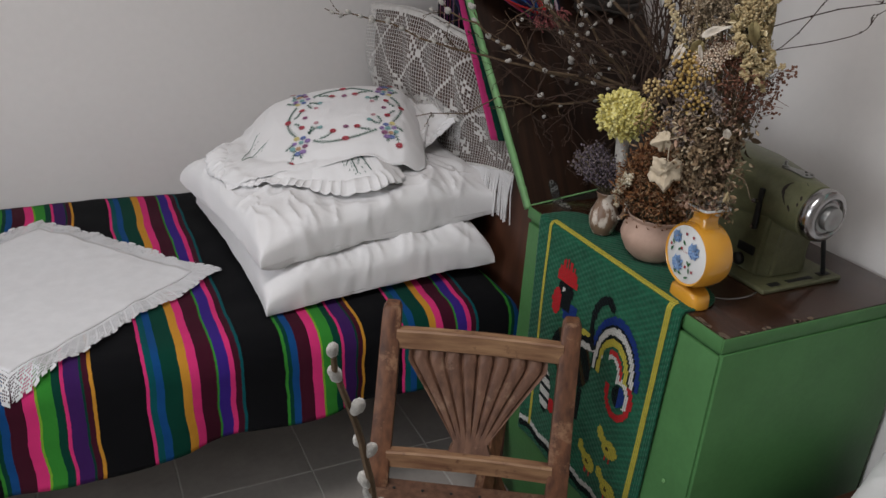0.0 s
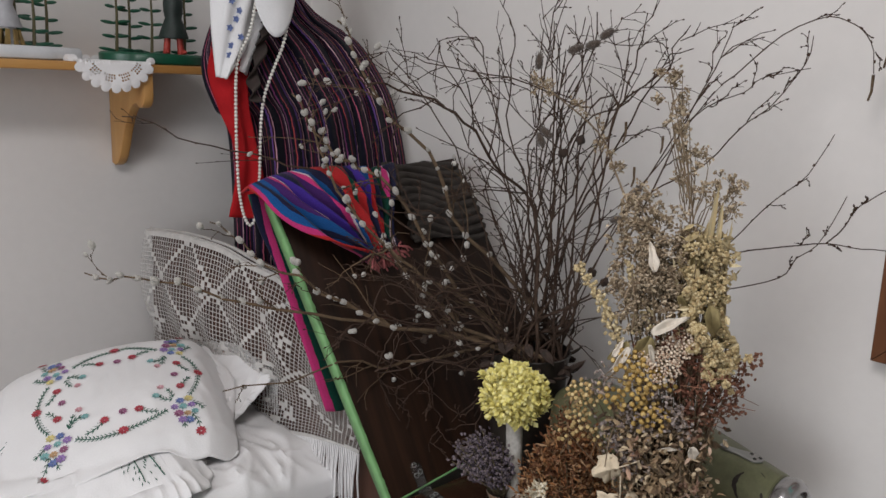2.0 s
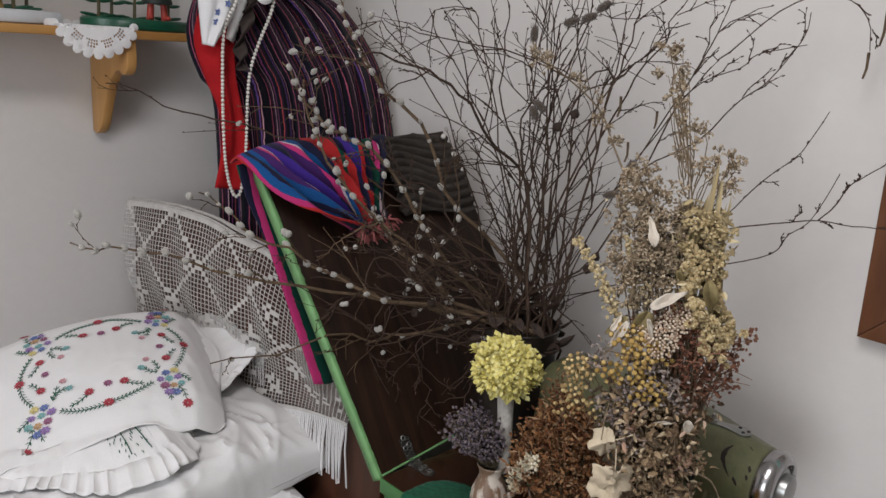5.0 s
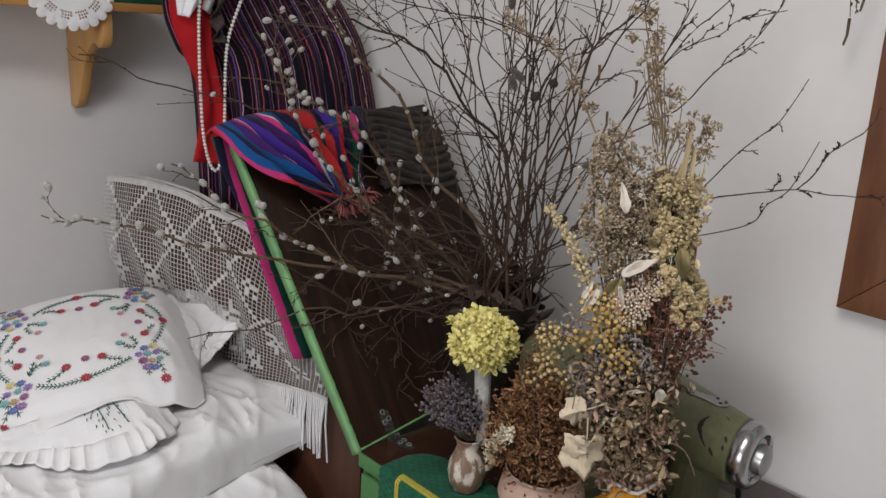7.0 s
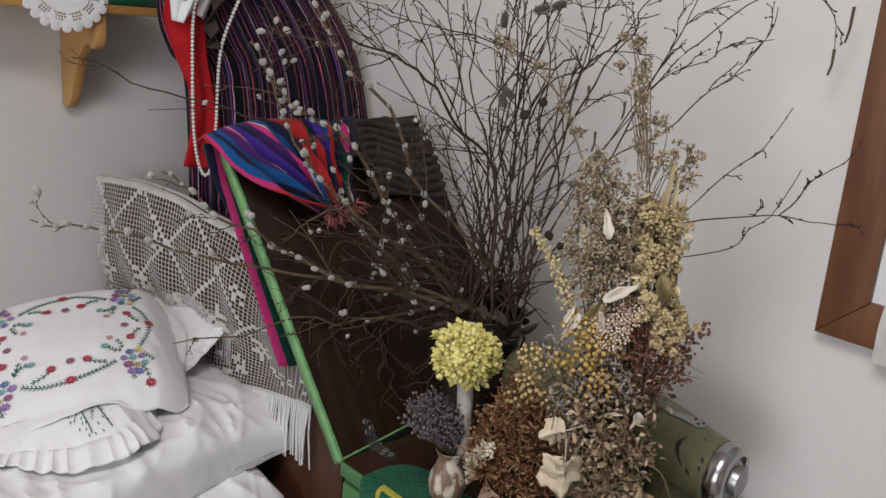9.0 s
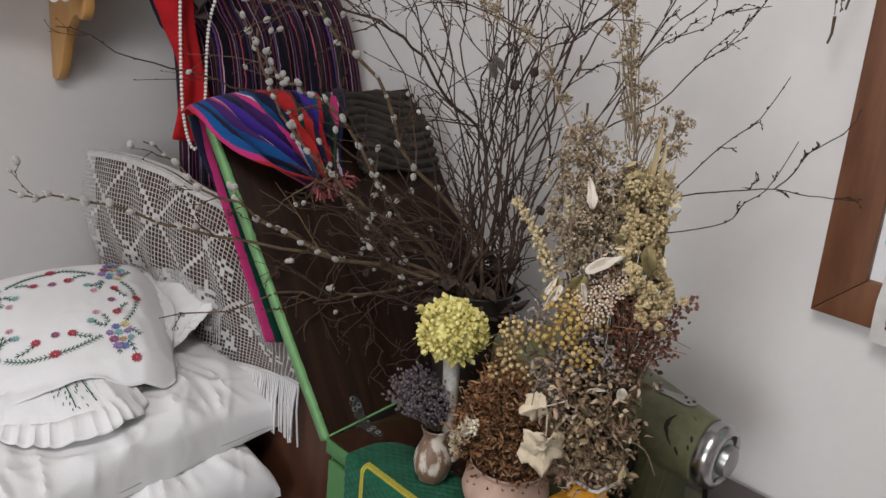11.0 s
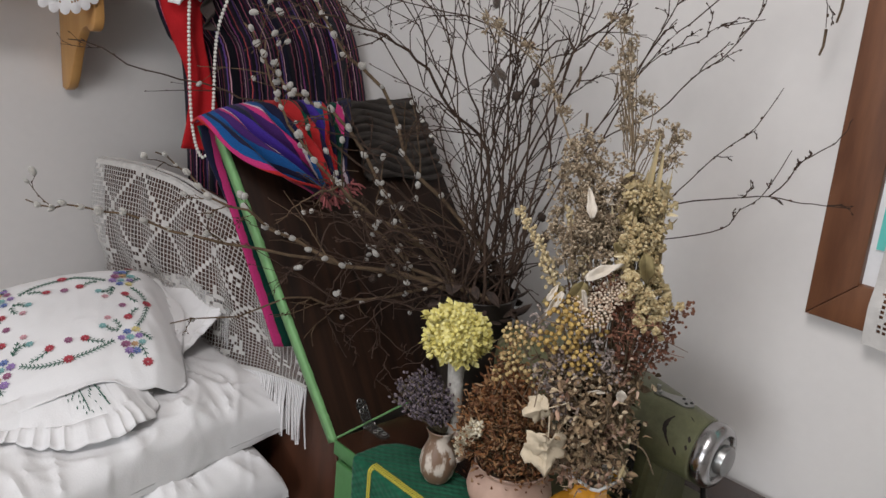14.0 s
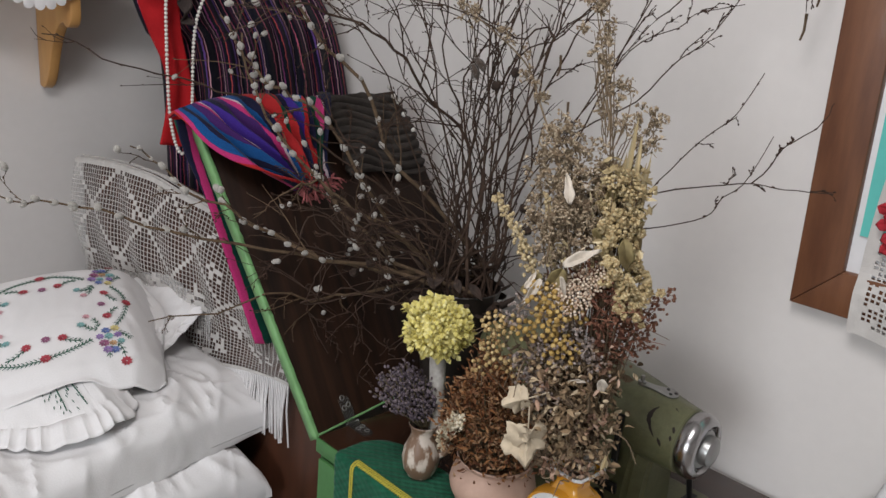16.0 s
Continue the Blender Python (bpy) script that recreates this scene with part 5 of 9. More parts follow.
part("knob", local(machine, lathe(bmesh.new(), [(0.012, 0), (0.012, 0.006), (0.009, 0.009), (0.002, 0.010)], 20, pose(1.367, 1.235, CZ + 0.028, 0, -90, 0))), M_BLACK, machine, "small black knob")
WP = pose(1.409, 1.182, CZ + 0.2085, 4, -10, 14)
part("bobbin_winder", local(machine, prism(bmesh.new(), [(0.011 * math.cos(a), -0.010 + 0.013 * math.sin(a)) for a in [math.pi + math.pi * i / 10 for i in range(11)]] + [(0.006, 0.012), (0.006, 0.030), (-0.006, 0.030), (-0.006, 0.012)], 0, 0.0035, 0.0008, WP)), M_STEEL, machine, "steel bobbin winder plate")
for wx, wy in ((-0.004, -0.012), (0.005, -0.006), (0.002, -0.018)):
    part("winder_hole", local(machine, lathe(bmesh.new(), [(0.0026, 0.0036), (0.0024, 0.0041), (0.0005, 0.0042)], 12, WP @ pose(wx, wy, 0))), M_BLACK, machine)
part("winder_spindle", local(machine, lathe(bmesh.new(), [(0.006, 0), (0.006, 0.006), (0.003, 0.007), (0.003, 0.014), (0.001, 0.015)], 14, pose(1.402, 1.212, CZ + 0.2095))), M_STEEL, machine)
rng = random.Random(14)
M_CHIP = material("bare_dark_metal", (0.030, 0.022, 0.018), 0.5, 0.3, var=0.2, scale=200)
for k, (a0, y0, a1, y1, wd) in enumerate(((2.15, 1.168, 3.00, 1.158, 0.0034), (2.95, 1.152, 3.15, 1.146, 0.003), (2.45, 1.136, 2.62, 1.133, 0.0025), (2.72, 1.1355, 2.86, 1.134, 0.0022), (1.90, 1.150, 2.00, 1.142, 0.0016))):
    def chip(u, v, a0=a0, y0=y0, a1=a1, y1=y1, wd=wd, k=k):
        a, y = a0 + (a1 - a0) * v, y0 + (y1 - y0) * v + 0.010 * math.sin(math.pi * v) * (k == 0)
        w = wd * math.sin(math.pi * (0.06 + 0.88 * v)) * (1 + 0.5 * wav(v * 9, k, u, 1))
        return arm_face(a, y + (u - 0.5) * 2 * w, 0.0005)
    part("enamel_chip", local(machine, sheet(bmesh.new(), chip, 6, 24)), M_CHIP, machine, "dark chip where the enamel is gone")
part("power_rod", local(machine, tube(bmesh.new(), [(1.505, 1.156, CZ + 0.010), (1.470, 1.160, CZ + 0.130)], 0.0045, segs=10)), M_BLACK, machine, "dark rod from plate to wheel housing")
part("motor_housing", mbox(1.450, 1.490, 1.146, 1.180, CZ + 0.092, CZ + 0.130, 0.008), M_BLACK, machine)
thread = part("thread", tube(bmesh.new(), spline([(1.24, 1.165, CZ + 0.0015), (1.262, 1.148, CZ + 0.0015), (1.300, 1.143, CZ + 0.0015), (1.334, 1.150, CZ + 0.0015)], 20), 0.0011, segs=5), M_STEEL)
tagged(thread, "thin pale wire lying on the cabinet top", "wire")


# ---- pots on the cabinet ----
def pottery(name, c1, c2, rough=0.7, scale=18):
    return material(name, c1, rough, var=0.08, scale=scale, bump=0.2, bscale=160, color2=c2, detail=10)


M_CLAY = pottery("pale_pink_clay", (0.50, 0.345, 0.27), (0.40, 0.265, 0.205))
M_JUG = material("marbled_clay", (0.56, 0.50, 0.43), 0.4, var=0.08, scale=60, bump=0.15, bscale=160, color2=(0.185, 0.115, 0.075), stretch=(1.0, 1.0, 0.45), detail=5)
for _e, _p in zip(next(k for k in M_JUG.node_tree.nodes if k.type == "VALTORGB").color_ramp.elements, (0.49, 0.57)):
    _e.position = _p
M_FLASK = material("yellow_glaze", (0.70, 0.33, 0.035), 0.18, var=0.04, scale=9, bump=0.04, bscale=40, spec=0.5, coat=0.3)
M_FACE = material("white_glaze", (0.72, 0.73, 0.72), 0.2, var=0.03, scale=9, bump=0.02, spec=0.5, coat=0.3)
M_VASE = material("dark_vase_glaze", (0.030, 0.024, 0.020), 0.4, var=0.2, scale=14, spec=0.4)
TOPZ = CZ + 0.010
bowl_c = Vector((1.236, 1.330, TOPZ - 0.002))
bowl = thing("clay_pot", "round pale pink unglazed clay pot standing on the knitted hanging", "pot", bowl_c)
part("pot", lathe(bmesh.new(), [(0.030, 0), (0.036, 0.001), (0.050, 0.014), (0.060, 0.034), (0.063, 0.046), (0.060, 0.060), (0.051, 0.072), (0.049, 0.077), (0.053, 0.082), (0.055, 0.085), (0.0535, 0.087), (0.048, 0.081), (0.046, 0.072), (0.052, 0.055), (0.045, 0.025), (0.01, 0.012)], 48), M_CLAY, bowl)
jug_c = Vector((1.212, 1.456, TOPZ - 0.002))
jug = thing("small_jug", "small brown and white marbled clay jug with a handle", "jug", jug_c)
part("body", lathe(bmesh.new(), [(0.016, 0), (0.019, 0.001), (0.026, 0.013), (0.0295, 0.030), (0.0275, 0.046), (0.021, 0.062), (0.0175, 0.071), (0.019, 0.080), (0.0225, 0.087), (0.022, 0.089), (0.0175, 0.082), (0.015, 0.071), (0.024, 0.036), (0.01, 0.01)], 36), M_JUG, jug)
ha = radians(-55)
part("handle", tube(bmesh.new(), spline([(math.cos(ha) * r, math.sin(ha) * r, z) for r, z in ((0.020, 0.082), (0.036, 0.082), (0.041, 0.064), (0.037, 0.046), (0.027, 0.037))], 18), 0.0055, 0.0045, 10), M_JUG, jug)

flask_c = Vector((1.190, 1.166, CZ))
flask = thing("flat_flask_vase", "yellow ceramic flask vase with a white face and blue flowers", "vase", flask_c, -4)
FT, FR, FH = 0.027, 0.057, 0.092


def flask_disc():
    bm = bmesh.new()
    prof = [(0.0008, -FT + 0.0035), (FR * 0.86, -FT + 0.003), (FR * 0.93, -FT), (FR, -FT + 0.010), (FR * 1.01, 0), (FR, FT - 0.010), (FR * 0.93, FT), (FR * 0.86, FT - 0.003), (0.0008, FT - 0.0035)]
    lathe(bm, prof, 56, Matrix.Translation((0, 0, FH)) @ pose(0, 0, 0, 0, 90, 0))
    return bm


part("body", flask_disc(), M_FLASK, flask)
part("face", lathe(bmesh.new(), [(0.0008, -0.0022), (FR * 0.80, -0.0016), (FR * 0.885, 0.0), (FR * 0.885, 0.003), (0.0008, 0.003)], 48, Matrix.Translation((-FT + 0.0025, 0, FH)) @ pose(0, 0, 0, 0, 90, 0)), M_FACE, flask, "white glazed face painted with blue flowers")
foot = prism(bmesh.new(), [(-0.021 * math.copysign(abs(math.cos(a)) ** 0.6, math.cos(a)), 0.038 * math.copysign(abs(math.sin(a)) ** 0.6, math.sin(a))) for a in [6.2832 * i / 24 for i in range(24)]], 0.0, 0.024, 0.006, segs=3)
for v in foot.verts:
    v.co.z += 0.010 * (1 - min(1, (v.co.y / 0.038) ** 2)) if v.co.z > 0.012 else 0
    v.co.y *= 1 + 0.06 * (0.02 - v.co.z) / 0.02
part("foot", foot, M_FLASK, flask)
neck = bmesh.new()
secs = []
for z, hx, hy in ((FH + 0.048, 0.020, 0.024), (FH + 0.060, 0.014, 0.016), (FH + 0.070, 0.014, 0.015), (FH + 0.080, 0.020, 0.020), (FH + 0.086, 0.027, 0.027)):
    secs.append([neck.verts.new((a * hx, b * hy, z)) for a, b in ((-1, -0.8), (-0.8, -1), (0.8, -1), (1, -0.8), (1, 0.8), (0.8, 1), (-0.8, 1), (-1, 0.8))])
for a, b in zip(secs, secs[1:]):
    for i in range(8):
        neck.faces.new((a[i], a[(i + 1) % 8], b[(i + 1) % 8], b[i]))
thick(part("neck", neck, M_FLASK, flask), 0.003)
part("rim", tube(bmesh.new(), [(a * 0.0275, b * 0.0275, FH + 0.0865) for a, b in ((-1, -0.8), (-0.8, -1), (0.8, -1), (1, -0.8), (1, 0.8), (0.8, 1), (-0.8, 1), (-1, 0.8), (-1, -0.8))], 0.0022, segs=6), M_FACE, flask, "white glazed rim")
# painted flowers, slightly raised
M_BLUE1, M_BLUE2 = material("cobalt_paint", (0.03, 0.08, 0.36), 0.25, var=0.15, scale=90), material("light_blue_paint", (0.22, 0.36, 0.60), 0.25, var=0.15, scale=90)
M_LEAFP, M_REDP, M_ORP = material("green_paint_stroke", (0.05, 0.16, 0.07), 0.25, var=0.1), material("red_paint_stroke", (0.40, 0.05, 0.07), 0.25, var=0.1), material("ochre_paint_stroke", (0.55, 0.30, 0.08), 0.25, var=0.1)
FXF = -FT - 0.0006
paint = {"blue": bmesh.new(), "light": bmesh.new(), "green": bmesh.new(), "red": bmesh.new(), "ochre": bmesh.new()}


def stroke(kind, y, z, ang, ln, wd):
    """A brush stroke on the flask's face: y to the near side, z up from the face's middle."""
    base = Vector((FXF, y, FH + z))
    leaf_blade(paint[kind], base, (0, math.cos(ang), math.sin(ang)), (-1, 0, 0), ln, wd, 0.0, 3)


rng = random.Random(3)
for fy, fz, s in ((-0.020, 0.014, 1.15), (0.026, 0.024, 0.9), (0.014, -0.020, 1.15)):
    for k in range(8):
        a = k * 0.785 + 0.2
        stroke("light", fy, fz, a, 0.0135 * s, 0.010 * s)
    for k in range(5):
        a = k * 0.6 + 3.6
        stroke("blue", fy, fz - 0.001, a, 0.012 * s, 0.006 * s)
    stroke("ochre", fy, fz - 0.004, 1.57, 0.010 * s, 0.005)
for y, z, a in ((-0.016, -0.014, 0.6), (-0.012, -0.016, 2.2), (-0.018, -0.028, 1.3), (0.018, 0.002, 2.4), (0.030, 0.008, 1.0), (0.000, -0.036, 0.2), (0.012, -0.038, 0.4), (-0.008, -0.039, 2.7), (0.002, 0.016, 0.8), (0.036, -0.006, 2.0)):
    stroke("green", y, z, a, 0.011, 0.0045)
for y, z in ((0.004, 0.036), (-0.006, -0.020), (-0.014, 0.036), (-0.024, -0.022), (0.010, 0.008), (0.038, 0.006)):
    for k in range(5):
        stroke("red", y, z, k * 1.257, 0.0032, 0.003)
for y in (-0.004, 0.000, 0.004, 0.008):
    stroke("red", y, 0.0035, 1.5, 0.0035, 0.0014)
for (k, q), mt in zip(paint.items(), (M_BLUE1, M_BLUE2, M_LEAFP, M_REDP, M_ORP)):
    tagged(part("painted_flowers" if k in ("blue", "light") else "painted_strokes", q, mt, flask, smooth=False), kind="stuff")
vase_c = Vector((1.400, 1.583, CZ + 0.0005))

# ---- cloths over the lid ----
P2, RD, WH2, NV2 = (0.42, 0.030, 0.14), (0.38, 0.020, 0.022), (0.50, 0.40, 0.44), (0.010, 0.010, 0.032)
SHAWL = [(0.0, P2), (0.012, DG), (0.040, RD), (0.050, NV2), (0.060, BL), (0.072, RD), (0.078, WH2), (0.082, IN), (0.095, P2), (0.101, WH2), (0.104, PU), (0.116, BL), (0.128, RD), (0.150, DG), (0.158, IN), (0.168, BL), (0.176, P2), (0.182, PU), (0.195, RD), (0.205, NV2), (0.214, BL), (0.226, DG), (0.234, NV2)]
GATHER = [(0.0, RD), (0.014, P2), (0.022, BL), (0.033, NV2), (0.044, BL), (0.058, PU), (0.070, P2), (0.076, WH2), (0.079, IN), (0.095, NV2), (0.108, PU), (0.122, P2), (0.130, WH2), (0.133, BL), (0.150, NV2), (0.165, RD), (0.205, DG), (0.212, RD), (0.228, NV2), (0.244, IN), (0.270, RD), (0.284, BL), (0.305, RD), (0.315, NV2), (0.335, DG), (0.360, P2), (0.372, WH2), (0.376, NV2)]
M_GATHER = stripe_material("gathered_stripes", GATHER, 0.42, weave=500, wob=0.002)
M_SHAWL = stripe_material("striped_shawl", SHAWL, 0.25, weave=500, wob=0.002)
shawl = thing("striped_shawl", "blue, pink and red striped shawl draped over the propped lid", "shawl", (1.2, 1.95, 1.25))
SW = 0.305


def shawl_back(u, v):
    """Hangs straight down behind the lid from its top edge."""
    top = lid_point(-0.030 + 0.018 * smooth01(v * 2.5) + (SW + 0.018 - 0.018 * smooth01(v * 2.5)) * u, LID_LEN + 0.006, -0.010)
    drop = 0.395 * v
    sway = v * 0.078 * (1 - 0.65 * u)
    return Vector((top.x + sway + 0.010 * v * math.sin(u * 16), top.y + 0.018 * smooth01(v * 5) - 0.132 * v - 0.012 * math.sin(u * 21) * v, top.z - drop - 0.006 * math.sin(u * 9) * v))


def shawl_front(u, v):
    """Comes over the top edge in a soft roll and gathers towards one knot on the lid's face."""
    s = -0.032 + (SW + 0.020) * u
    over = min(1.0, v / 0.20)
    k = max(0.0, (v - 0.08) / 0.92)
    kk = smooth01(k)
    gu = 0.150 + 0.060 * (u - 0.4)
    lu = s + (gu - s) * (0.45 * k + 0.55 * kk) ** (1.25 - 0.25 * u)
    hump = 0.026 * math.sin(math.pi * min(1.0, u * 1.12 + 0.10)) ** 0.8 * (1 - k) ** 1.5
    lv = LID_LEN + 0.006 + hump - k ** (0.95 + 0.9 * u) * (0.172 + 0.010 * math.sin(math.pi * u)) - 0.042 * math.sin(math.pi * k) * (1 - u) ** 1.5
    w = u * 60 + 3.0 * wav(u * 2, k * 1.2, 1, 2)
    fold = 0.0150 * (math.asin(0.97 * math.sin(w)) / 1.33) * (0.25 + 0.9 * k) + 0.010 * math.sin(u * 13 + 1.5 * k) * (0.3 + 0.5 * k) + 0.004 * wav(u * 9, k * 4, 4, 1)
    h = -0.024 + 0.040 * math.sin(over * math.pi / 2) + fold * smooth01(v * 4) + 0.026 * math.sin(math.pi * min(1, k * 1.1)) + 0.018 * kk
    return lid_point(lu, lv, h)


thick(part("hanging_end", local(shawl, sheet(bmesh.new(), shawl_back, 60, 40, lambda u, v: (0.233 + 0.018 * smooth01(v * 2.5) + u * (0.32 - 0.018 * smooth01(v * 2.5)), v * 0.43))), M_SHAWL, shawl), 0.004)
thick(part("gathered_end", local(shawl, sheet(bmesh.new(), shawl_front, 200, 50, lambda u, v: (0.005 + u * 0.40 + 0.012 * math.sin(v * 5 + u * 7), v * 0.25))), M_GATHER, shawl), 0.004)
M_KNOT = material("dark_wine_yarn", (0.060, 0.012, 0.018), 0.95, var=0.3, scale=90, color2=(0.016, 0.006, 0.010))
M_TUFT = material("faded_red_wool", (0.44, 0.135, 0.135), 0.95, var=0.2, scale=60)
tuft = bmesh.new()
rng = random.Random(5)
for i in range(150):
    u = rng.random()
    p = shawl_front(u, 1.0)
    d = Vector((rng.uniform(-0.018, 0.018) + 0.010, -0.010 + rng.uniform(-0.012, 0.006), rng.uniform(-0.020, 0.012)))
    tube(tuft, [p, p + d * 0.5 + Vector((0, -0.006, 0.004)), p + d], 0.0022, 0.0015, 5)
knot = bmesh.new()
for i in range(70):
    p = shawl_front(rng.random(), 0.93 + 0.07 * rng.random()) + LID_N * rng.uniform(0.002, 0.012)
    d = Vector((rng.uniform(-1, 1), rng.uniform(-0.6, 0.3), rng.uniform(-1, 0.6))) * 0.016
    tube(knot, spline([p, p + d * 0.6 + LID_N * 0.008, p + d], 6), 0.0026, 0.0018, 5)
tagged(part("knotted_yarn", local(shawl, knot), M_KNOT, shawl, "dark wine-red knotted yarn"), kind="stuff")
tagged(part("frayed_end", local(shawl, tuft), M_TUFT, shawl, "frayed pink wool end"), kind="stuff")

M_RIBBED = material("dark_ribbed_wool", (0.050, 0.041, 0.035), 0.9, var=0.2, scale=40, bump=0.5, bscale=400)
ribbed = thing("ribbed_scarf", "dark brown ribbed knitted scarf pinned over the lid's edge", "scarf", (1.47, 1.95, 1.25))


def ribbed_at(u, v):
    s = 0.262 + 0.195 * u
    rib = 0.0062 * math.sin(v * 58 + 7.5 * wav(u * 1.7, v * 0.9, 3, 1.0) + 1.2 * math.sin(u * 5)) * (0.7 + 0.6 * wav(u, v, 7, 5))
    return lid_point(s, LID_LEN + 0.010 - 0.022 * u - 0.172 * v + 0.008 * math.sin(u * 6) * v, 0.014 + rib + 0.012 * math.sin(math.pi * v) + 0.006 * wav(u, v, 0, 4))


thick(part("knit", local(ribbed, sheet(bmesh.new(), ribbed_at, 44, 130)), M_RIBBED, ribbed), 0.006)
M_PEARL = material("white_bead", (0.72, 0.70, 0.65), 0.3, var=0.04, spec=0.5)
for u, v in ((0.90, 0.07), (0.94, 0.30), (0.99, 0.5)):
    p = ribbed_at(u, v) + LID_N * 0.007
    part("pin_head", local(ribbed, egg(bmesh.new(), p, LID_N, 0.010, 0.011, 12, 8)), M_PEARL, ribbed, "white pin head")

# ---- folk costume in the corner ----
DK, VI, WN = (0.005, 0.005, 0.012), (0.022, 0.008, 0.032), (0.034, 0.006, 0.014)
COSTUME = [(0.0, DK), (0.013, VI), (0.016, (0.42, 0.10, 0.15)), (0.0184, DK), (0.026, WN), (0.030, VI), (0.036, (0.55, 0.34, 0.38)), (0.0384, DK), (0.046, (0.14, 0.03, 0.10)), (0.049, DK), (0.058, (0.36, 0.06, 0.06)), (0.0602, VI), (0.066, DK), (0.074, (0.10, 0.05, 0.20)), (0.078, WN), (0.082, (0.50, 0.28, 0.33)), (0.0842, DK)]
M_COSTUME = stripe_material("pinstriped_wool", COSTUME, 0.092, weave=500, wob=0.0030)
M_RED = material("red_felt", (0.42, 0.014, 0.018), 0.9, var=0.12, scale=25, bump=0.3, bscale=300, spec=0.15)
M_BLOUSE = material("white_blouse_cotton", (0.74, 0.74, 0.75), 0.9, var=0.05, scale=12, bump=0.3, bscale=300, spec=0.15)
costume = thing("folk_costume", "dark purple pinstriped folk costume with white blouse and red sash", "costume", (1.42, 2.40, 0.5))


SKIRT_L = spline([(1.24, 2.36, 1.70), (1.175, 2.35, 1.56), (1.166, 2.35, 1.49), (1.192, 2.35, 1.42), (1.224, 2.35, 1.365), (1.238, 2.35, 1.13), (1.245, 2.35, 0.75)], 71)
SKIRT_R = spline([(1.33, 2.36, 1.74), (1.44, 2.37, 1.650), (1.487, 2.37, 1.622), (1.566, 2.35, 1.577), (1.600, 2.30, 1.501), (1.609, 2.25, 1.424), (1.622, 2.216, 1.291), (1.624, 2.18, 1.13), (1.624, 2.17, 0.75)], 71)


def skirt_at(u, v):
    """A pleated skirt that hangs from its waist and swells to one side, rounded towards the room."""
    i = min(69, int(v * 70))
    l = SKIRT_L[i].lerp(SKIRT_L[i + 1], v * 70 - i)
    r = SKIRT_R[i].lerp(SKIRT_R[i + 1], v * 70 - i)
    t = smooth01(v * 2.2)
    p = l.lerp(r, u)
    out = (0.045 + 0.075 * t) * math.sin(math.pi * u) ** 0.7
    pl = (0.006 + 0.009 * t) * math.sin(u * 58 + 2.4 * math.sin(v * 4 + u * 5) + 3 * wav(u * 3, v * 2, 5, 1)) * min(1, 8 * u * (1 - u))
    p += Vector((-0.60, -0.80, 0.06)) * (out + pl)
    p.z += 0.05 * (1 - t) * math.sin(math.pi * u)
    return Vector((min(p.x, WALL_X - 0.010), p.y, p.z))


thick(part("skirt", local(costume, sheet(bmesh.new(), skirt_at, 260, 70, lambda u, v: (u * 0.62, v * 1.2))), M_COSTUME, costume, "dark purple pinstriped pleated skirt"), 0.004)


def band(lefts, rights, y, n=61):
    """A hanging strip of cloth between two edges (x, z), at a depth y that ripples."""
    l, r = spline([(x, 0, z) for x, z in lefts], n), spline([(x, 0, z) for x, z in rights], n)
    def fn(u, v):
        k = v * (n - 1)
        i = min(n - 2, int(k))
        p = l[i].lerp(l[i + 1], k - i).lerp(r[i].lerp(r[i + 1], k - i), u)
        return Vector((p.x, y(u, v), p.z))
    return fn


sash_at = band([(1.150, 1.58), (1.128, 1.500), (1.150, 1.428), (1.178, 1.360), (1.181, 1.290), (1.164, 1.201)], [(1.215, 1.60), (1.213, 1.495), (1.212, 1.429), (1.224, 1.359), (1.245, 1.275), (1.257, 1.189)], lambda u, v: 2.240 - 0.014 * math.sin(u * 3.1) + 0.008 * math.sin(u * 8 + v * 5))
thick(part("sash", local(costume, sheet(bmesh.new(), sash_at, 22, 60)), M_RED, costume, "red felt sash"), 0.005)
sleeve_at = band([(1.150, 1.78), (1.126, 1.66), (1.124, 1.60), (1.126, 1.547), (1.130, 1.488)], [(1.235, 1.78), (1.222, 1.66), (1.208, 1.60), (1.196, 1.547), (1.150, 1.484)], lambda u, v: 2.218 - 0.022 * math.sin(math.pi * u) + 0.005 * math.sin(u * 13 + v * 4))
thick(part("sleeve", local(costume, sheet(bmesh.new(), sleeve_at, 26, 40)), M_BLOUSE, costume, "white blouse sleeve with blue stitched flowers"), 0.003)
blouse_at = band([(1.170, 1.62), (1.160, 1.56), (1.152, 1.515)], [(1.245, 1.62), (1.226, 1.56), (1.205, 1.492)], lambda u, v: 2.226 + 0.006 * math.sin(u * 11 + v * 3))
thick(part("blouse_tail", local(costume, sheet(bmesh.new(), blouse_at, 22, 24)), M_BLOUSE, costume, "white blouse tail in folds"), 0.003)
M_DKRUFFLE = material("dark_brown_ribbon", (0.045, 0.032, 0.028), 0.8, var=0.2, scale=40, bump=0.4, bscale=300)
ruffle_at = band([(1.232, 1.60), (1.218, 1.55), (1.202, 1.48), (1.210, 1.44)], [(1.262, 1.60), (1.240, 1.55), (1.222, 1.48), (1.228, 1.44)], lambda u, v: 2.216 + 0.012 * math.sin(v * 21 + u * 3))
thick(part("ribbon", local(costume, sheet(bmesh.new(), ruffle_at, 10, 40)), M_DKRUFFLE, costume, "dark brown ruffled ribbon"), 0.003)


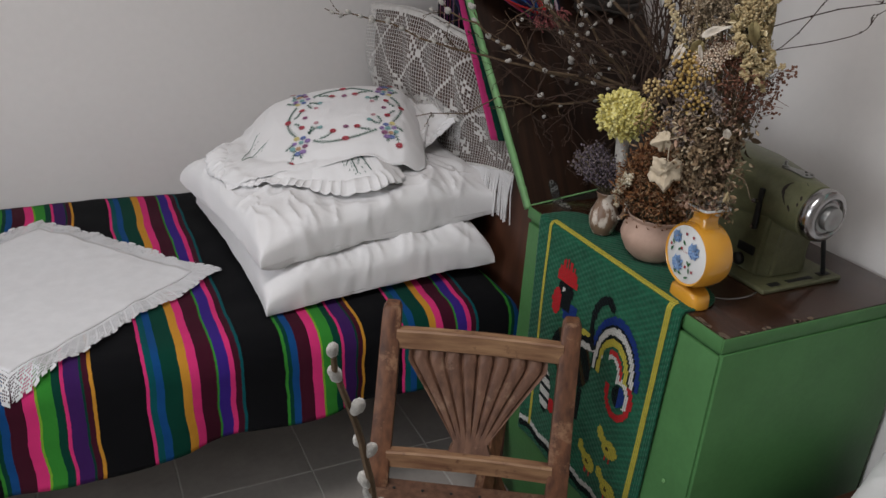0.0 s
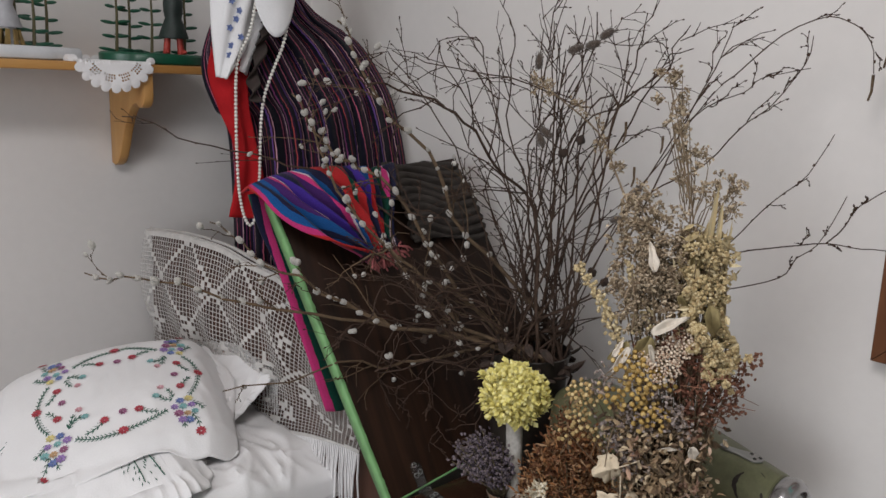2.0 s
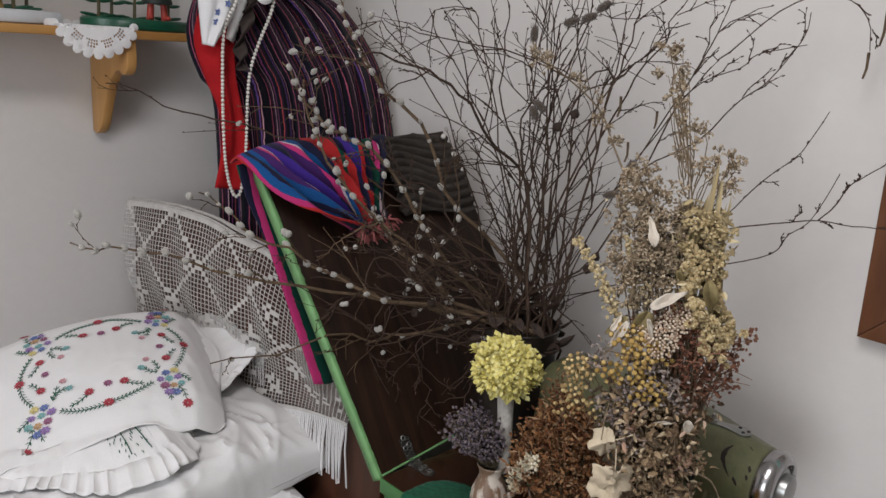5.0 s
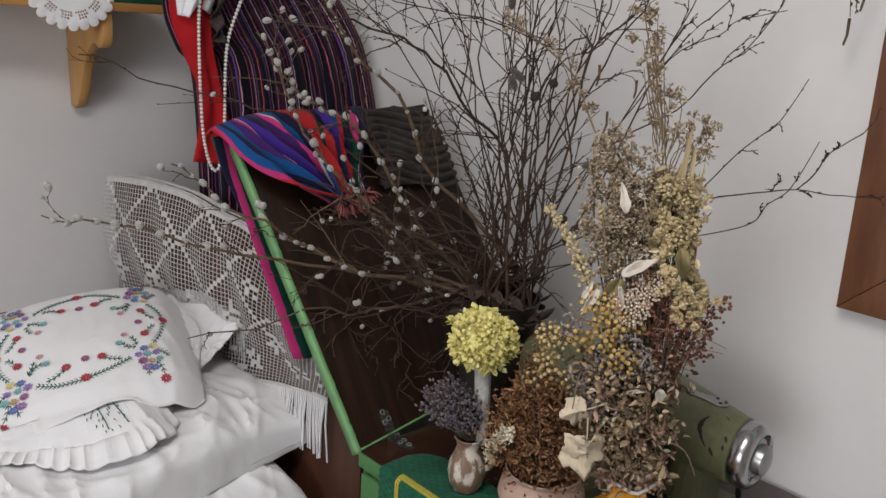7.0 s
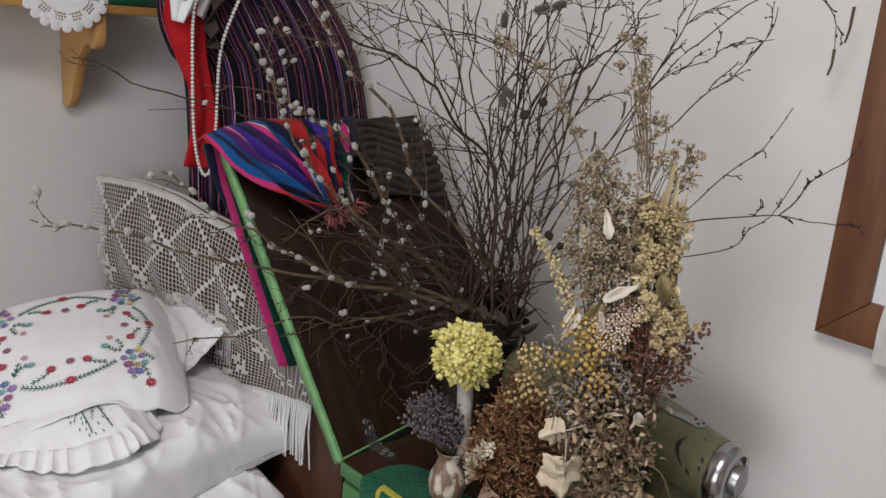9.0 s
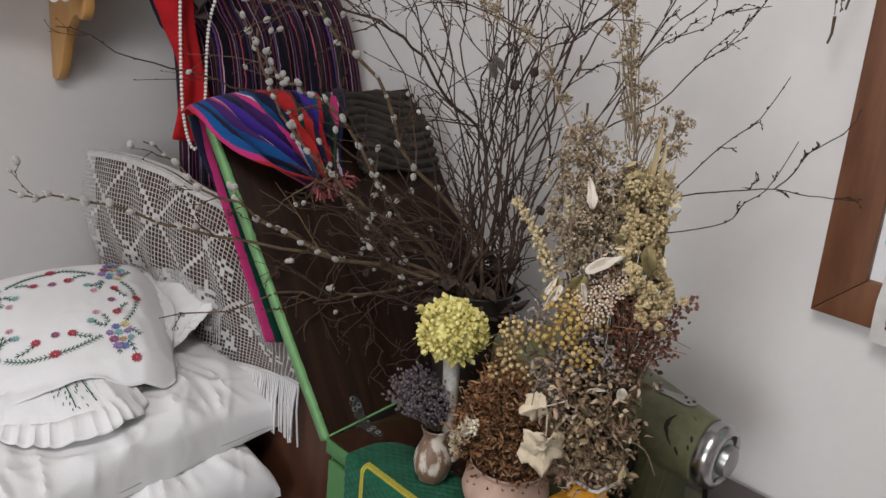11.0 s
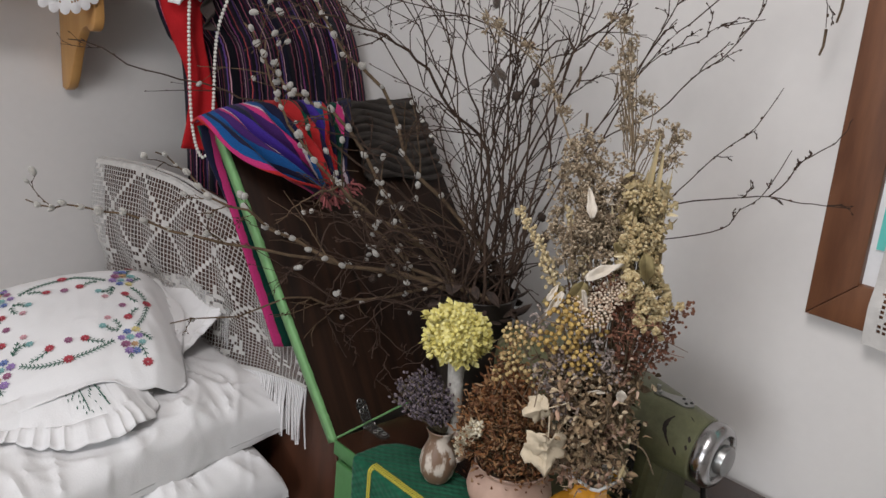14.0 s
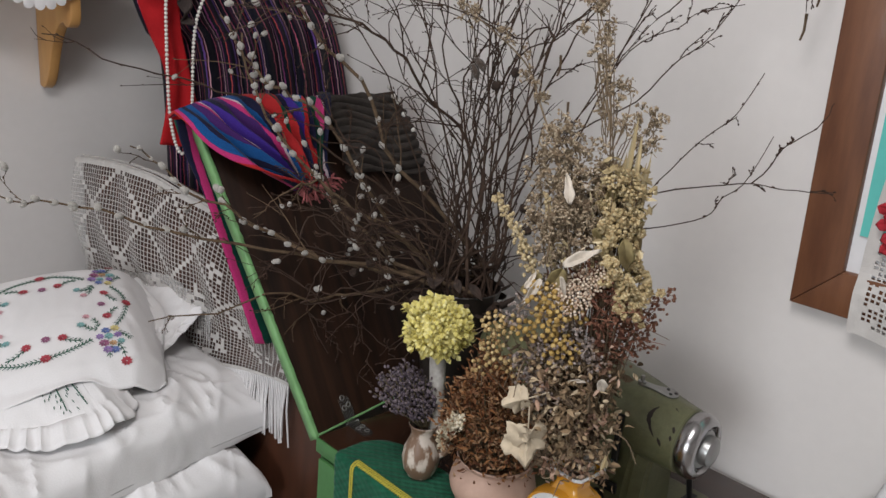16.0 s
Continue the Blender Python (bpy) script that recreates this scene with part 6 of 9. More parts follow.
def collar_at(u, v):
    a = math.pi * (u - 0.5)
    z = 1.80 - 0.222 * v * (0.62 + 0.38 * max(0.0, math.cos(a)) ** 0.5) - 0.010 * math.sin(u * 5) * v
    return Vector((1.248 + (2 * u - 1) * 0.054 * (1 - 0.12 * v), 2.196 - 0.022 * math.cos(a) * (0.6 + 0.4 * v), z))


thick(part("collar", local(costume, sheet(bmesh.new(), collar_at, 24, 20)), M_BLOUSE, costume, "white rounded blouse collar"), 0.004)
for k in range(9):
    u, v = 0.45 + 0.14 * math.sin(k * 2.3), 0.18 + 0.08 * k
    p, q = sleeve_at(u, v), sleeve_at(u + 0.05, v)
    bm = bmesh.new()
    for j in range(5):
        a = j * 1.257
        leaf_blade(bm, p + Vector((0, -0.004, 0)), (math.cos(a), -0.05, math.sin(a)), (0, -1, 0), 0.008, 0.006, 0, 2)
    part("stitched_flower", local(costume, bm), M_THREAD["blue"], costume, "blue stitched flower", smooth=False)


STRAND = spline([(1.225, 2.205, 1.70), (1.190, 2.188, 1.58), (1.168, 2.200, 1.517), (1.172, 2.214, 1.394), (1.176, 2.214, 1.278), (1.184, 2.214, 1.222), (1.194, 2.214, 1.192), (1.203, 2.214, 1.183), (1.212, 2.214, 1.192), (1.220, 2.214, 1.228), (1.225, 2.214, 1.288), (1.227, 2.212, 1.395), (1.232, 2.206, 1.453), (1.248, 2.196, 1.510), (1.263, 2.186, 1.557), (1.275, 2.182, 1.62)], 81)


def strand(t):
    """The string of beads: down one side, round the bottom and up the other."""
    k = min(0.99999, max(0.0, t)) * 80
    return STRAND[int(k)].lerp(STRAND[int(k) + 1], k - int(k))


bead_mesh = bpy.data.meshes.new("bead")
bm = egg(bmesh.new(), (0, 0, 0), (0, 0, 1), 0.0074, 0.0074, 8, 6)
bm.to_mesh(bead_mesh)
bm.free()
bead_mesh.materials.append(M_PEARL)
bead_mesh.polygons.foreach_set("use_smooth", [True] * len(bead_mesh.polygons))
necklace = thing("bead_necklace", "long string of white beads hanging on the costume", "necklace", (1.226, 2.232, 1.176))
part("string", local(necklace, tube(bmesh.new(), [strand(i / 80) for i in range(81)], 0.0009, segs=4)), M_PEARL, necklace)
pos, t = None, 0.0
while t < 1.0:
    p = strand(t)
    if pos is None or (p - pos).length > 0.0074:
        ob = new("bead", bead_mesh)
        ob.parent = necklace
        ob.location = p - Vector((1.226, 2.232, 1.176))
        pos = p
    t += 0.0008

# ---- on the shelf ----
SHZ = 1.5035
M_GBASE = material("green_painted_wood", (0.010, 0.085, 0.045), 0.35, var=0.12, scale=20, spec=0.5)
M_WBASE = material("white_painted_plaster", (0.66, 0.68, 0.70), 0.5, var=0.06, scale=18)
M_DOLLW = material("grey_white_figure_paint", (0.42, 0.42, 0.44), 0.6, var=0.1, scale=30)
M_DBASE = material("dark_carved_wood", (0.055, 0.030, 0.020), 0.5, var=0.2, scale=20)
M_TRUNK = material("painted_trunk", (0.10, 0.085, 0.035), 0.6, var=0.15)
M_STRAW = material("straw", (0.33, 0.22, 0.075), 0.85, var=0.25, scale=60, bump=0.6, bscale=300)


def carved_tree(parent, x, y, h, tone, seed):
    """A little carved fir: a stick with tiers of flat boughs."""
    r = random.Random(seed)
    tr = part("tree", tube(bmesh.new(), [(x, y, 0.006), (x + 0.003, y, h * 0.5), (x, y, h)], 0.004, 0.002, 8), M_TRUNK, parent, "small carved tree")
    z = 0.028
    while z < h:
        w = (0.036 * (1 - z / h * 0.6)) * (0.85 + 0.3 * r.random())
        bm = bmesh.new()
        a0 = r.uniform(-0.25, 0.25)
        for s in (-1, 1):
            egg(bm, (x + s * w * 0.55, y + s * 0.006 * math.sin(a0), z + r.uniform(-0.003, 0.003)), (1, math.sin(a0), 0.12 * s), w * 1.15, 0.008, 8, 5)
        part("bough", bm, tone, tr)
        z += 0.026 + 0.006 * r.random()


def carved_doll(name, label, x, y, skirt_m, skirt_h, parent_z, boots=None):
    """A plain carved figure, one simple form."""
    bm = bmesh.new()
    for s in (-1, 1):
        tube(bm, [(s * 0.017, 0, 0), (s * 0.014, 0, 0.040)], 0.008, 0.007, 10)
        egg(bm, (s * 0.018, -0.007, 0.005), (0.3 * s, -1, 0), 0.026, 0.012, 10, 6)
    legs = len(bm.faces)
    lathe(bm, [(0.032, 0.034), (0.033, 0.037), (0.025, 0.060), (0.018, 0.078), (0.021, 0.092), (0.022, 0.114), (0.014, 0.130), (0.006, 0.136)], 24)
    egg(bm, (0, 0, 0.150), (0, 0, 1), 0.034, 0.028, 14, 10)
    ob = part(name, bm, skirt_m, m=pose(x, y, parent_z))
    if boots:
        ob.data.materials.append(boots)
        for f in ob.data.polygons[:legs]:
            f.material_index = 1
    return tagged(ob, label, "figurine")


base_g = thing("figurine_base", "oval green-painted wooden base with small carved trees, on the shelf", "figurine base", (1.142, 2.548, SHZ))
part("plate", lathe(bmesh.new(), [(0.115, 0), (0.119, 0.003), (0.119, 0.019), (0.114, 0.0235), (0.02, 0.024)], 48, sx=1.0, sy=0.66), M_GBASE, base_g)
for k, (x, y, h) in enumerate(((-0.078, 0.012, 0.20), (-0.044, 0.028, 0.20), (0.012, 0.04, 0.18), (0.080, 0.016, 0.19))):
    carved_tree(base_g, x, y, h, M_GBASE, k)
M_DOLL = material("painted_figure", (0.022, 0.035, 0.030), 0.55, var=0.2, scale=30)
M_BOOT = material("red_painted_boot", (0.42, 0.05, 0.035), 0.5, var=0.1)
carved_doll("carved_figurine", "small carved wooden figurine in dark painted clothes, on the green base", 1.178, 2.520, M_DOLL, 0.07, SHZ + 0.024, M_BOOT)
base_w = thing("figurine_base", "white-painted slab with small carved trees, on the shelf", "figurine base", (0.862, 2.560, SHZ))
part("plate", prism(bmesh.new(), [(-0.110, -0.082), (0.035, -0.092), (0.118, -0.03), (0.11, 0.06), (-0.10, 0.065)], 0.0, 0.026, 0.007), M_WBASE, base_w)
for k, (x, y, h) in enumerate(((0.03, -0.01, 0.17), (0.062, 0.015, 0.19), (0.006, 0.03, 0.16))):
    carved_tree(base_w, x, y, h, M_GBASE, 20 + k)
carved_doll("carved_figurine", "small pale carved figurine standing in straw on the white slab", 0.838, 2.548, M_DOLLW, 0.07, SHZ + 0.026)
sk = bmesh.new()
for k in range(60):
    a = k * 0.52
    tube(sk, [(0.034 * math.cos(a), 0.034 * math.sin(a), 0.026), (0.027 * math.cos(a + 0.1), 0.027 * math.sin(a + 0.1), 0.056)], 0.003, 0.002, 5)
bmesh.ops.translate(sk, vec=(-0.024, -0.012, 0), verts=list(sk.verts))
tagged(part("straw_sheaf", sk, M_STRAW, base_w, "ring of straw"), kind="stuff")
base_d = thing("figurine_base", "dark carved wooden base, on the shelf", "figurine base", (0.640, 2.560, SHZ))
part("plate", prism(bmesh.new(), [(-0.12, -0.07), (0.09, -0.075), (0.105, -0.02), (0.10, 0.06), (-0.12, 0.065)], 0.0, 0.022, 0.006), M_DBASE, base_d)
for x in (0.588, 0.668):
    carved_doll("carved_figurine", "small dark carved wooden figurine on the dark base", x, 2.550, M_DBASE, 0.07, SHZ + 0.022)

# crocheted doily that hangs over the shelf's edge
doily = thing("doily", "round white crocheted doily hanging over the shelf's edge", "doily", (1.035, 2.47, SHZ))


def doily_at(u, v):
    """A half round: lies on the board behind the edge, hangs before it."""
    a = math.pi * 2 * u
    r = 0.083 * v
    sx, sy = r * math.cos(a), r * math.sin(a)
    y = 2.490 + sy
    z = SHZ + 0.004
    if y < 2.462:
        over = 2.462 - y
        y, z = 2.4575 - 0.06 * over, SHZ + 0.002 - over
    return Vector((1.022 + sx, y, z))


bm = filet(bmesh.new(), doily_at, 72, 14, lambda i, j: 1 if j < 9 or j in (12, 13) or (j in (9, 10, 11) and (i % 6) in ((0,), (0, 1), (0, 1, 5))[j - 9]) else 0, 0.16)
thick(part("crochet", local(doily, bm), M_WHITE, doily, smooth=False), 0.0015)
for k in range(24):
    p = doily_at(k / 24, 1.0)
    part("picot", local(doily, egg(bmesh.new(), p, (0, 1, 0.2), 0.003, 0.021, 12, 5)), M_WHITE, doily)

# a dark woven panel on the wall, left of the bracket
panel = thing("woven_panel", "dark brown woven wall panel", "wall panel", (0.30, WALL_Y, 1.27))
part("board", local(panel, box(bmesh.new(), 0.12, 0.412, WALL_Y - 0.016, WALL_Y - 0.002, 1.268, 1.46, 0.003)), M_DBASE, panel)
for k in range(8):
    part("slat", local(panel, box(bmesh.new(), 0.13, 0.404, WALL_Y - 0.021, WALL_Y - 0.0158, 1.274 + k * 0.023, 1.292 + k * 0.023, 0.002)), M_RIBBED, panel)

# ---- lace and picture in the frame ----
M_TURQ = material("turquoise_card", (0.12, 0.52, 0.47), 0.8, var=0.05, scale=10)
part("picture_card", local(picture, box(bmesh.new(), 1.6285, 1.6315, 0.55, 1.041, 1.262, 1.72)), M_TURQ, picture, "turquoise card")


def framelace_at(u, v):
    y = 1.026 - 0.42 * u
    z = 1.462 - 0.350 * v
    return Vector((1.6255 - 0.012 * smooth01((v - 0.72) / 0.12) + 0.002 * math.sin(u * 30) - 0.003 * smooth01(v), y + 0.018 * (1 - v) * (1 - u) * -1 + 0.010 * math.sin(v * 3.0) * (1 - u), z + 0.014 * math.cos(u * 7) * v))


frame_lace = thing("lace_panel", "white lace panel with a red crocheted rose over the frame", "lace", (1.62, 0.85, 1.12))
bm = filet(bmesh.new(), framelace_at, 56, 46, lambda i, j: 1 if i in (0, 1) or j in (44, 45) or (i * 3 + j * 5) % 17 < 4 else 0, 0.17)
thick(part("net", local(frame_lace, bm), M_LACE, frame_lace, smooth=False), 0.0016)
M_ROSE = material("red_crochet", (0.50, 0.030, 0.045), 0.9, var=0.15, scale=80, bump=0.5, bscale=400)
rose = bmesh.new()
for k in range(46):
    a, r = k * 2.399, 0.006 + 0.0068 * math.sqrt(k)
    c = Vector((1.609 + 0.0003 * k, 0.958 + r * math.cos(a), 1.296 + r * math.sin(a) * 1.15))
    leaf_blade(rose, c, (-0.35, math.cos(a), math.sin(a)), (-1, 0, 0), 0.018, 0.018, 0.3, 3)
thick(part("rose", local(frame_lace, rose), M_ROSE, frame_lace, "red crocheted rose"), 0.0015)

# the picture hangs with its top leaning out from the wall
LEAN = Matrix.Translation((1.643, 0, FZ0)) @ pose(0, 0, 0, 0, -5.0, 0) @ Matrix.Translation((-1.643, 0, -FZ0))
for ob in (picture, frame_lace):
    ob.matrix_basis = LEAN @ ob.matrix_basis

# an embroidered cloth on the wall beside the cabinet, and a cushion below
towel = thing("embroidered_towel", "white cloth with red embroidered petals, hung on the wall", "towel", (1.6, 0.8, 0.7))


def towel_at(u, v):
    y = 0.955 - 0.30 * u - 0.075 * (1 - smooth01(v * 1.8)) * (1 - u)
    z = 1.085 - 0.55 * v
    return Vector((1.618 - 0.012 * math.sin(u * 16 + v) - 0.010 * v, y + 0.010 * math.sin(v * 7), z))


thick(part("cloth", local(towel, sheet(bmesh.new(), towel_at, 40, 40)), M_BLOUSE, towel), 0.003)
for k, (u, v) in enumerate(((0.07, 0.36), (0.11, 0.44), (0.16, 0.38), (0.13, 0.30), (0.22, 0.46))):
    bm = bmesh.new()
    p = towel_at(u, v)
    leaf_blade(bm, p + Vector((-0.004, 0, 0)), (0, math.cos(k * 1.3), math.sin(k * 1.3) - 0.4), (-1, 0, 0), 0.035, 0.022, 0.02, 4)
    thick(part("petal", local(towel, bm), M_ROSE, towel, "red embroidered petal"), 0.001)
cushion = part("cushion", pillow_mesh(((-0.20, -0.17, 0), (0.20, -0.17, 0), (0.20, 0.17, 0), (-0.20, 0.17, 0)), 0.06, 0.06, 21.0, 0.006, 30)[0], M_WHITE, m=pose(1.475, 0.775, 0.500, 0, 0, 20))
tagged(cushion, "white cushion lying on a low chest", "cushion")
chest = thing("low_chest", "low plain brown wooden chest", "chest", (1.42, 0.80, 0))
part("body", local(chest, box(bmesh.new(), 1.24, 1.62, 0.62, 0.98, 0.0, 0.405, 0.006)), M_DARKWOOD, chest)
part("chest_lid", local(chest, box(bmesh.new(), 1.23, 1.625, 0.61, 0.99, 0.4055, 0.432, 0.006)), M_DARKWOOD, chest)

# ---- branches ----
M_BARK = material("grey_brown_bark", (0.074, 0.047, 0.034), 0.8, spec=0.15, var=0.2, scale=60, bump=0.5, bscale=300)
M_WILLOW = material("olive_brown_bark", (0.135, 0.092, 0.057), 0.75, spec=0.15, var=0.2, scale=60, bump=0.4, bscale=300)
M_TWIG = material("dark_twig_bark", (0.066, 0.042, 0.031), 0.8, spec=0.15, var=0.2, scale=80, bump=0.4, bscale=300)
M_BUD = material("dark_bud", (0.070, 0.040, 0.028), 0.7, spec=0.15, var=0.2, scale=120)
M_CATKIN = material("silver_catkin", (0.42, 0.40, 0.365), 0.95, var=0.14, scale=300, bump=0.7, bscale=900, sheen=0.5, color2=(0.30, 0.285, 0.255))
M_CONE = material("alder_cone", (0.045, 0.028, 0.020), 0.85, var=0.2, scale=150, bump=0.8, bscale=500)


def catkin_mesh():
    bm = bmesh.new()
    egg(bm, (0, 0, 0.0085), (0, 0, 1), 0.017, 0.0115, 10, 8)
    for v in bm.verts:
        v.co += Vector((v.co.x, v.co.y, 0)) * 0.22 * wav(v.co.x * 900, v.co.y * 900, v.co.z * 500, 1)
    me = bpy.data.meshes.new("catkin")
    bm.to_mesh(me)
    bm.free()
    me.materials.append(M_CATKIN)
    me.polygons.foreach_set("use_smooth", [True] * len(me.polygons))
    return me


CATKIN = catkin_mesh()


def aim(at, d, scale=1.0, roll=0.0):
    return Matrix.Translation(at) @ Vector(d).to_track_quat("Z", "Y").to_matrix().to_4x4() @ pose(0, 0, 0, 0, 0, roll) @ Matrix.Diagonal((scale, scale, scale, 1))


def clear(p, q):
    """Keeps a twig off the wall and off the lid."""
    q = Vector(q)
    q.x = min(q.x, WALL_X - 0.012)
    h = LID_N.dot(q - LID_O)
    if 0 < LID_V.dot(q - LID_O) < LID_LEN + 0.03 and h < 0.010 and LID_U.dot(q - LID_O) > -0.02:
        q += LID_N * (0.010 - h)
    return q


def branch(name, label, pts, r0, seed, bark, side=6, side_len=0.12, catkins=0, buds=True, start=0.25, wild=0.5, cat_from=0.35, group="branches in the vase", r1=0.0011, rough=1.0):
    """A branch along pts: a stem with side twigs, buds and, on a willow, silver catkins."""
    r = random.Random(seed)
    path = spline(pts, 26)
    for i in range(2, len(path)):
        wob = Vector((wav(i * 0.33, seed, 1), wav(i * 0.33, seed, 7), wav(i * 0.33, seed, 13))) * 0.018
        path[i] = clear(None, path[i] + rough * (wob * smooth01((i - 2) / 8) + Vector((r.uniform(-1, 1), r.uniform(-1, 1), r.uniform(-1, 1))) * 0.0034))
    thing_ob = thing(name, label, "branch", path[0], group=group)
    off = -Vector(path[0])
    stem = tube(bmesh.new(), path, r0, r1, 7)
    twig_bms, bud_bm = [], bmesh.new()
    tips = []
    for k in range(side):
        i = min(24, int((start + (1 - start) * (k + r.random() * 0.8) / side) * 25))
        p = path[i]
        d = (path[min(i + 1, 25)] - path[i - 1]).normalized()
        away = d.orthogonal().normalized()
        away = Matrix.Rotation(r.uniform(0, 6.283), 3, d) @ away
        tl = side_len * (0.35 + 0.8 * r.random()) * (1.15 - 0.5 * i / 25)
        dirn = (d * (0.75 + 0.3 * r.random()) + away * wild * (0.7 + 0.8 * r.random())).normalized()
        bend = Vector((r.uniform(-1, 1), r.uniform(-1, 1), r.uniform(-1.0, 0.5))) * 0.75
        tl *= 1.2
        tw = [clear(None, p + dirn * tl * t + bend * tl * t * t * 0.28 + Vector((r.uniform(-1, 1), r.uniform(-1, 1), r.uniform(-1, 1))) * 0.0024) for t in (0, 0.25, 0.5, 0.75, 1.0)]
        rr = r0 * (1 - i / 25) * 0.35 + 0.0008
        twigs = bmesh.new()
        twig_bms.append(twigs)
        tube(twigs, tw, min(rr, 0.0016), 0.0005, 5)
        tips.append(tw)
        for m in range(1, 4):
            if r.random() < 0.7:
                s2 = tl * (0.2 + 0.35 * r.random())
                dd = ((tw[m + 1] - tw[m]).normalized() + Vector((r.uniform(-1, 1), r.uniform(-1, 1), r.uniform(-1, 1))) * 0.8).normalized()
                t2 = [tw[m], clear(None, tw[m] + dd * s2 * 0.5), clear(None, tw[m] + dd * s2 + bend * s2 * 0.4)]
                tube(twigs, t2, 0.0008, 0.0004, 4)
                tips.append([t2[0], t2[1], t2[1], t2[2], t2[2]])
    if buds:
        for tw in tips:
            for a, b in zip(tw, tw[1:]):
                if (b - a).length > 1e-4 and r.random() < 0.85:
                    egg(bud_bm, b + Vector((r.uniform(-1, 1), r.uniform(-1, 1), r.uniform(-1, 1))) * 0.0012, (b - a), 0.0050, 0.0023, 5, 3)
        for i in range(8, 25, 2):
            if r.random() < 0.7:
                egg(bud_bm, path[i] + Vector((r.uniform(-1, 1), r.uniform(-1, 1), r.uniform(-1, 1))) * 0.0018, path[i] - path[i - 1], 0.0055, 0.0028, 5, 3)
    for bm in (stem, bud_bm, *twig_bms):
        bmesh.ops.translate(bm, vec=off, verts=list(bm.verts))
    part("stem", stem, bark, thing_ob)
    for bm in twig_bms:
        part("side_twig", bm, M_TWIG if bark is not M_WILLOW else bark, thing_ob)
    if len(bud_bm.verts):
        tagged(part("bud_cover", bud_bm, M_BUD, thing_ob), kind="stuff")
    else:
        bud_bm.free()
    for k in range(catkins):
        f = cat_from + (1 - cat_from) * min(1.0, (k // 3 * 3 + 1.8 * r.random() + 0.4 * (k % 3)) / max(1, catkins))
        if tips and r.random() < (0.15 if catkins == 34 else 0.35):
            tw = r.choice(tips)
            p, d = tw[-1], tw[-1] - tw[0]
        else:
            i = min(24, int(f * 25))
            p, d = path[i], path[i] - path[i - 1]
        d = d.normalized() + Vector((r.uniform(-1, 1), r.uniform(-1, 1), r.uniform(-0.5, 1))) * 0.6
        ob = new("catkin", CATKIN)
        ob.parent = thing_ob
        ob.matrix_basis = aim(Vector(p) + off, d, 0.55 + 0.42 * r.random(), r.uniform(0, 360))
    return thing_ob


vase = thing("branch_vase", "dark glazed vase full of bare branches, standing behind the sewing machine", "vase", vase_c)
part("vase_body", lathe(bmesh.new(), [(0.040, 0), (0.044, 0.001), (0.054, 0.05), (0.062, 0.11), (0.066, 0.18), (0.066, 0.225), (0.071, 0.245), (0.0695, 0.247), (0.062, 0.225), (0.056, 0.11), (0.03, 0.01)], 40), M_VASE, vase)
M_HUSK = material("dark_brown_husk", (0.075, 0.048, 0.036), 0.8, var=0.25, scale=70, color2=(0.022, 0.015, 0.012))
rng = random.Random(19)
for j in range(46):
    a, t = j * 2.399, rng.random()
    q = Vector((0.066 * math.cos(a), 0.066 * math.sin(a), 0.205 + 0.075 * t))
    bm = leaf_blade(bmesh.new(), q, (math.cos(a) * 0.6 + rng.uniform(-0.5, 0.5), math.sin(a) * 0.6 + rng.uniform(-0.5, 0.5), rng.uniform(-0.5, 1.0)), (math.cos(a), math.sin(a), 0.6), 0.018 + 0.014 * rng.random(), 0.010 + 0.006 * rng.random(), rng.uniform(-0.5, 0.8), 4)
    thick(part("husk_leaf", bm, M_HUSK, vase, "dark curled dry leaf"), 0.0008)
MOUTH = Vector((vase_c.x, vase_c.y, vase_c.z + 0.245))


def root(k):
    """Where the k-th branch passes the vase's mouth, and its foot inside."""
    a = k * 2.399
    rim = Vector((0.052 * math.cos(a), 0.052 * math.sin(a), 0))
    return MOUTH + rim * 0.3 + Vector((0, 0, -0.17)), MOUTH + rim


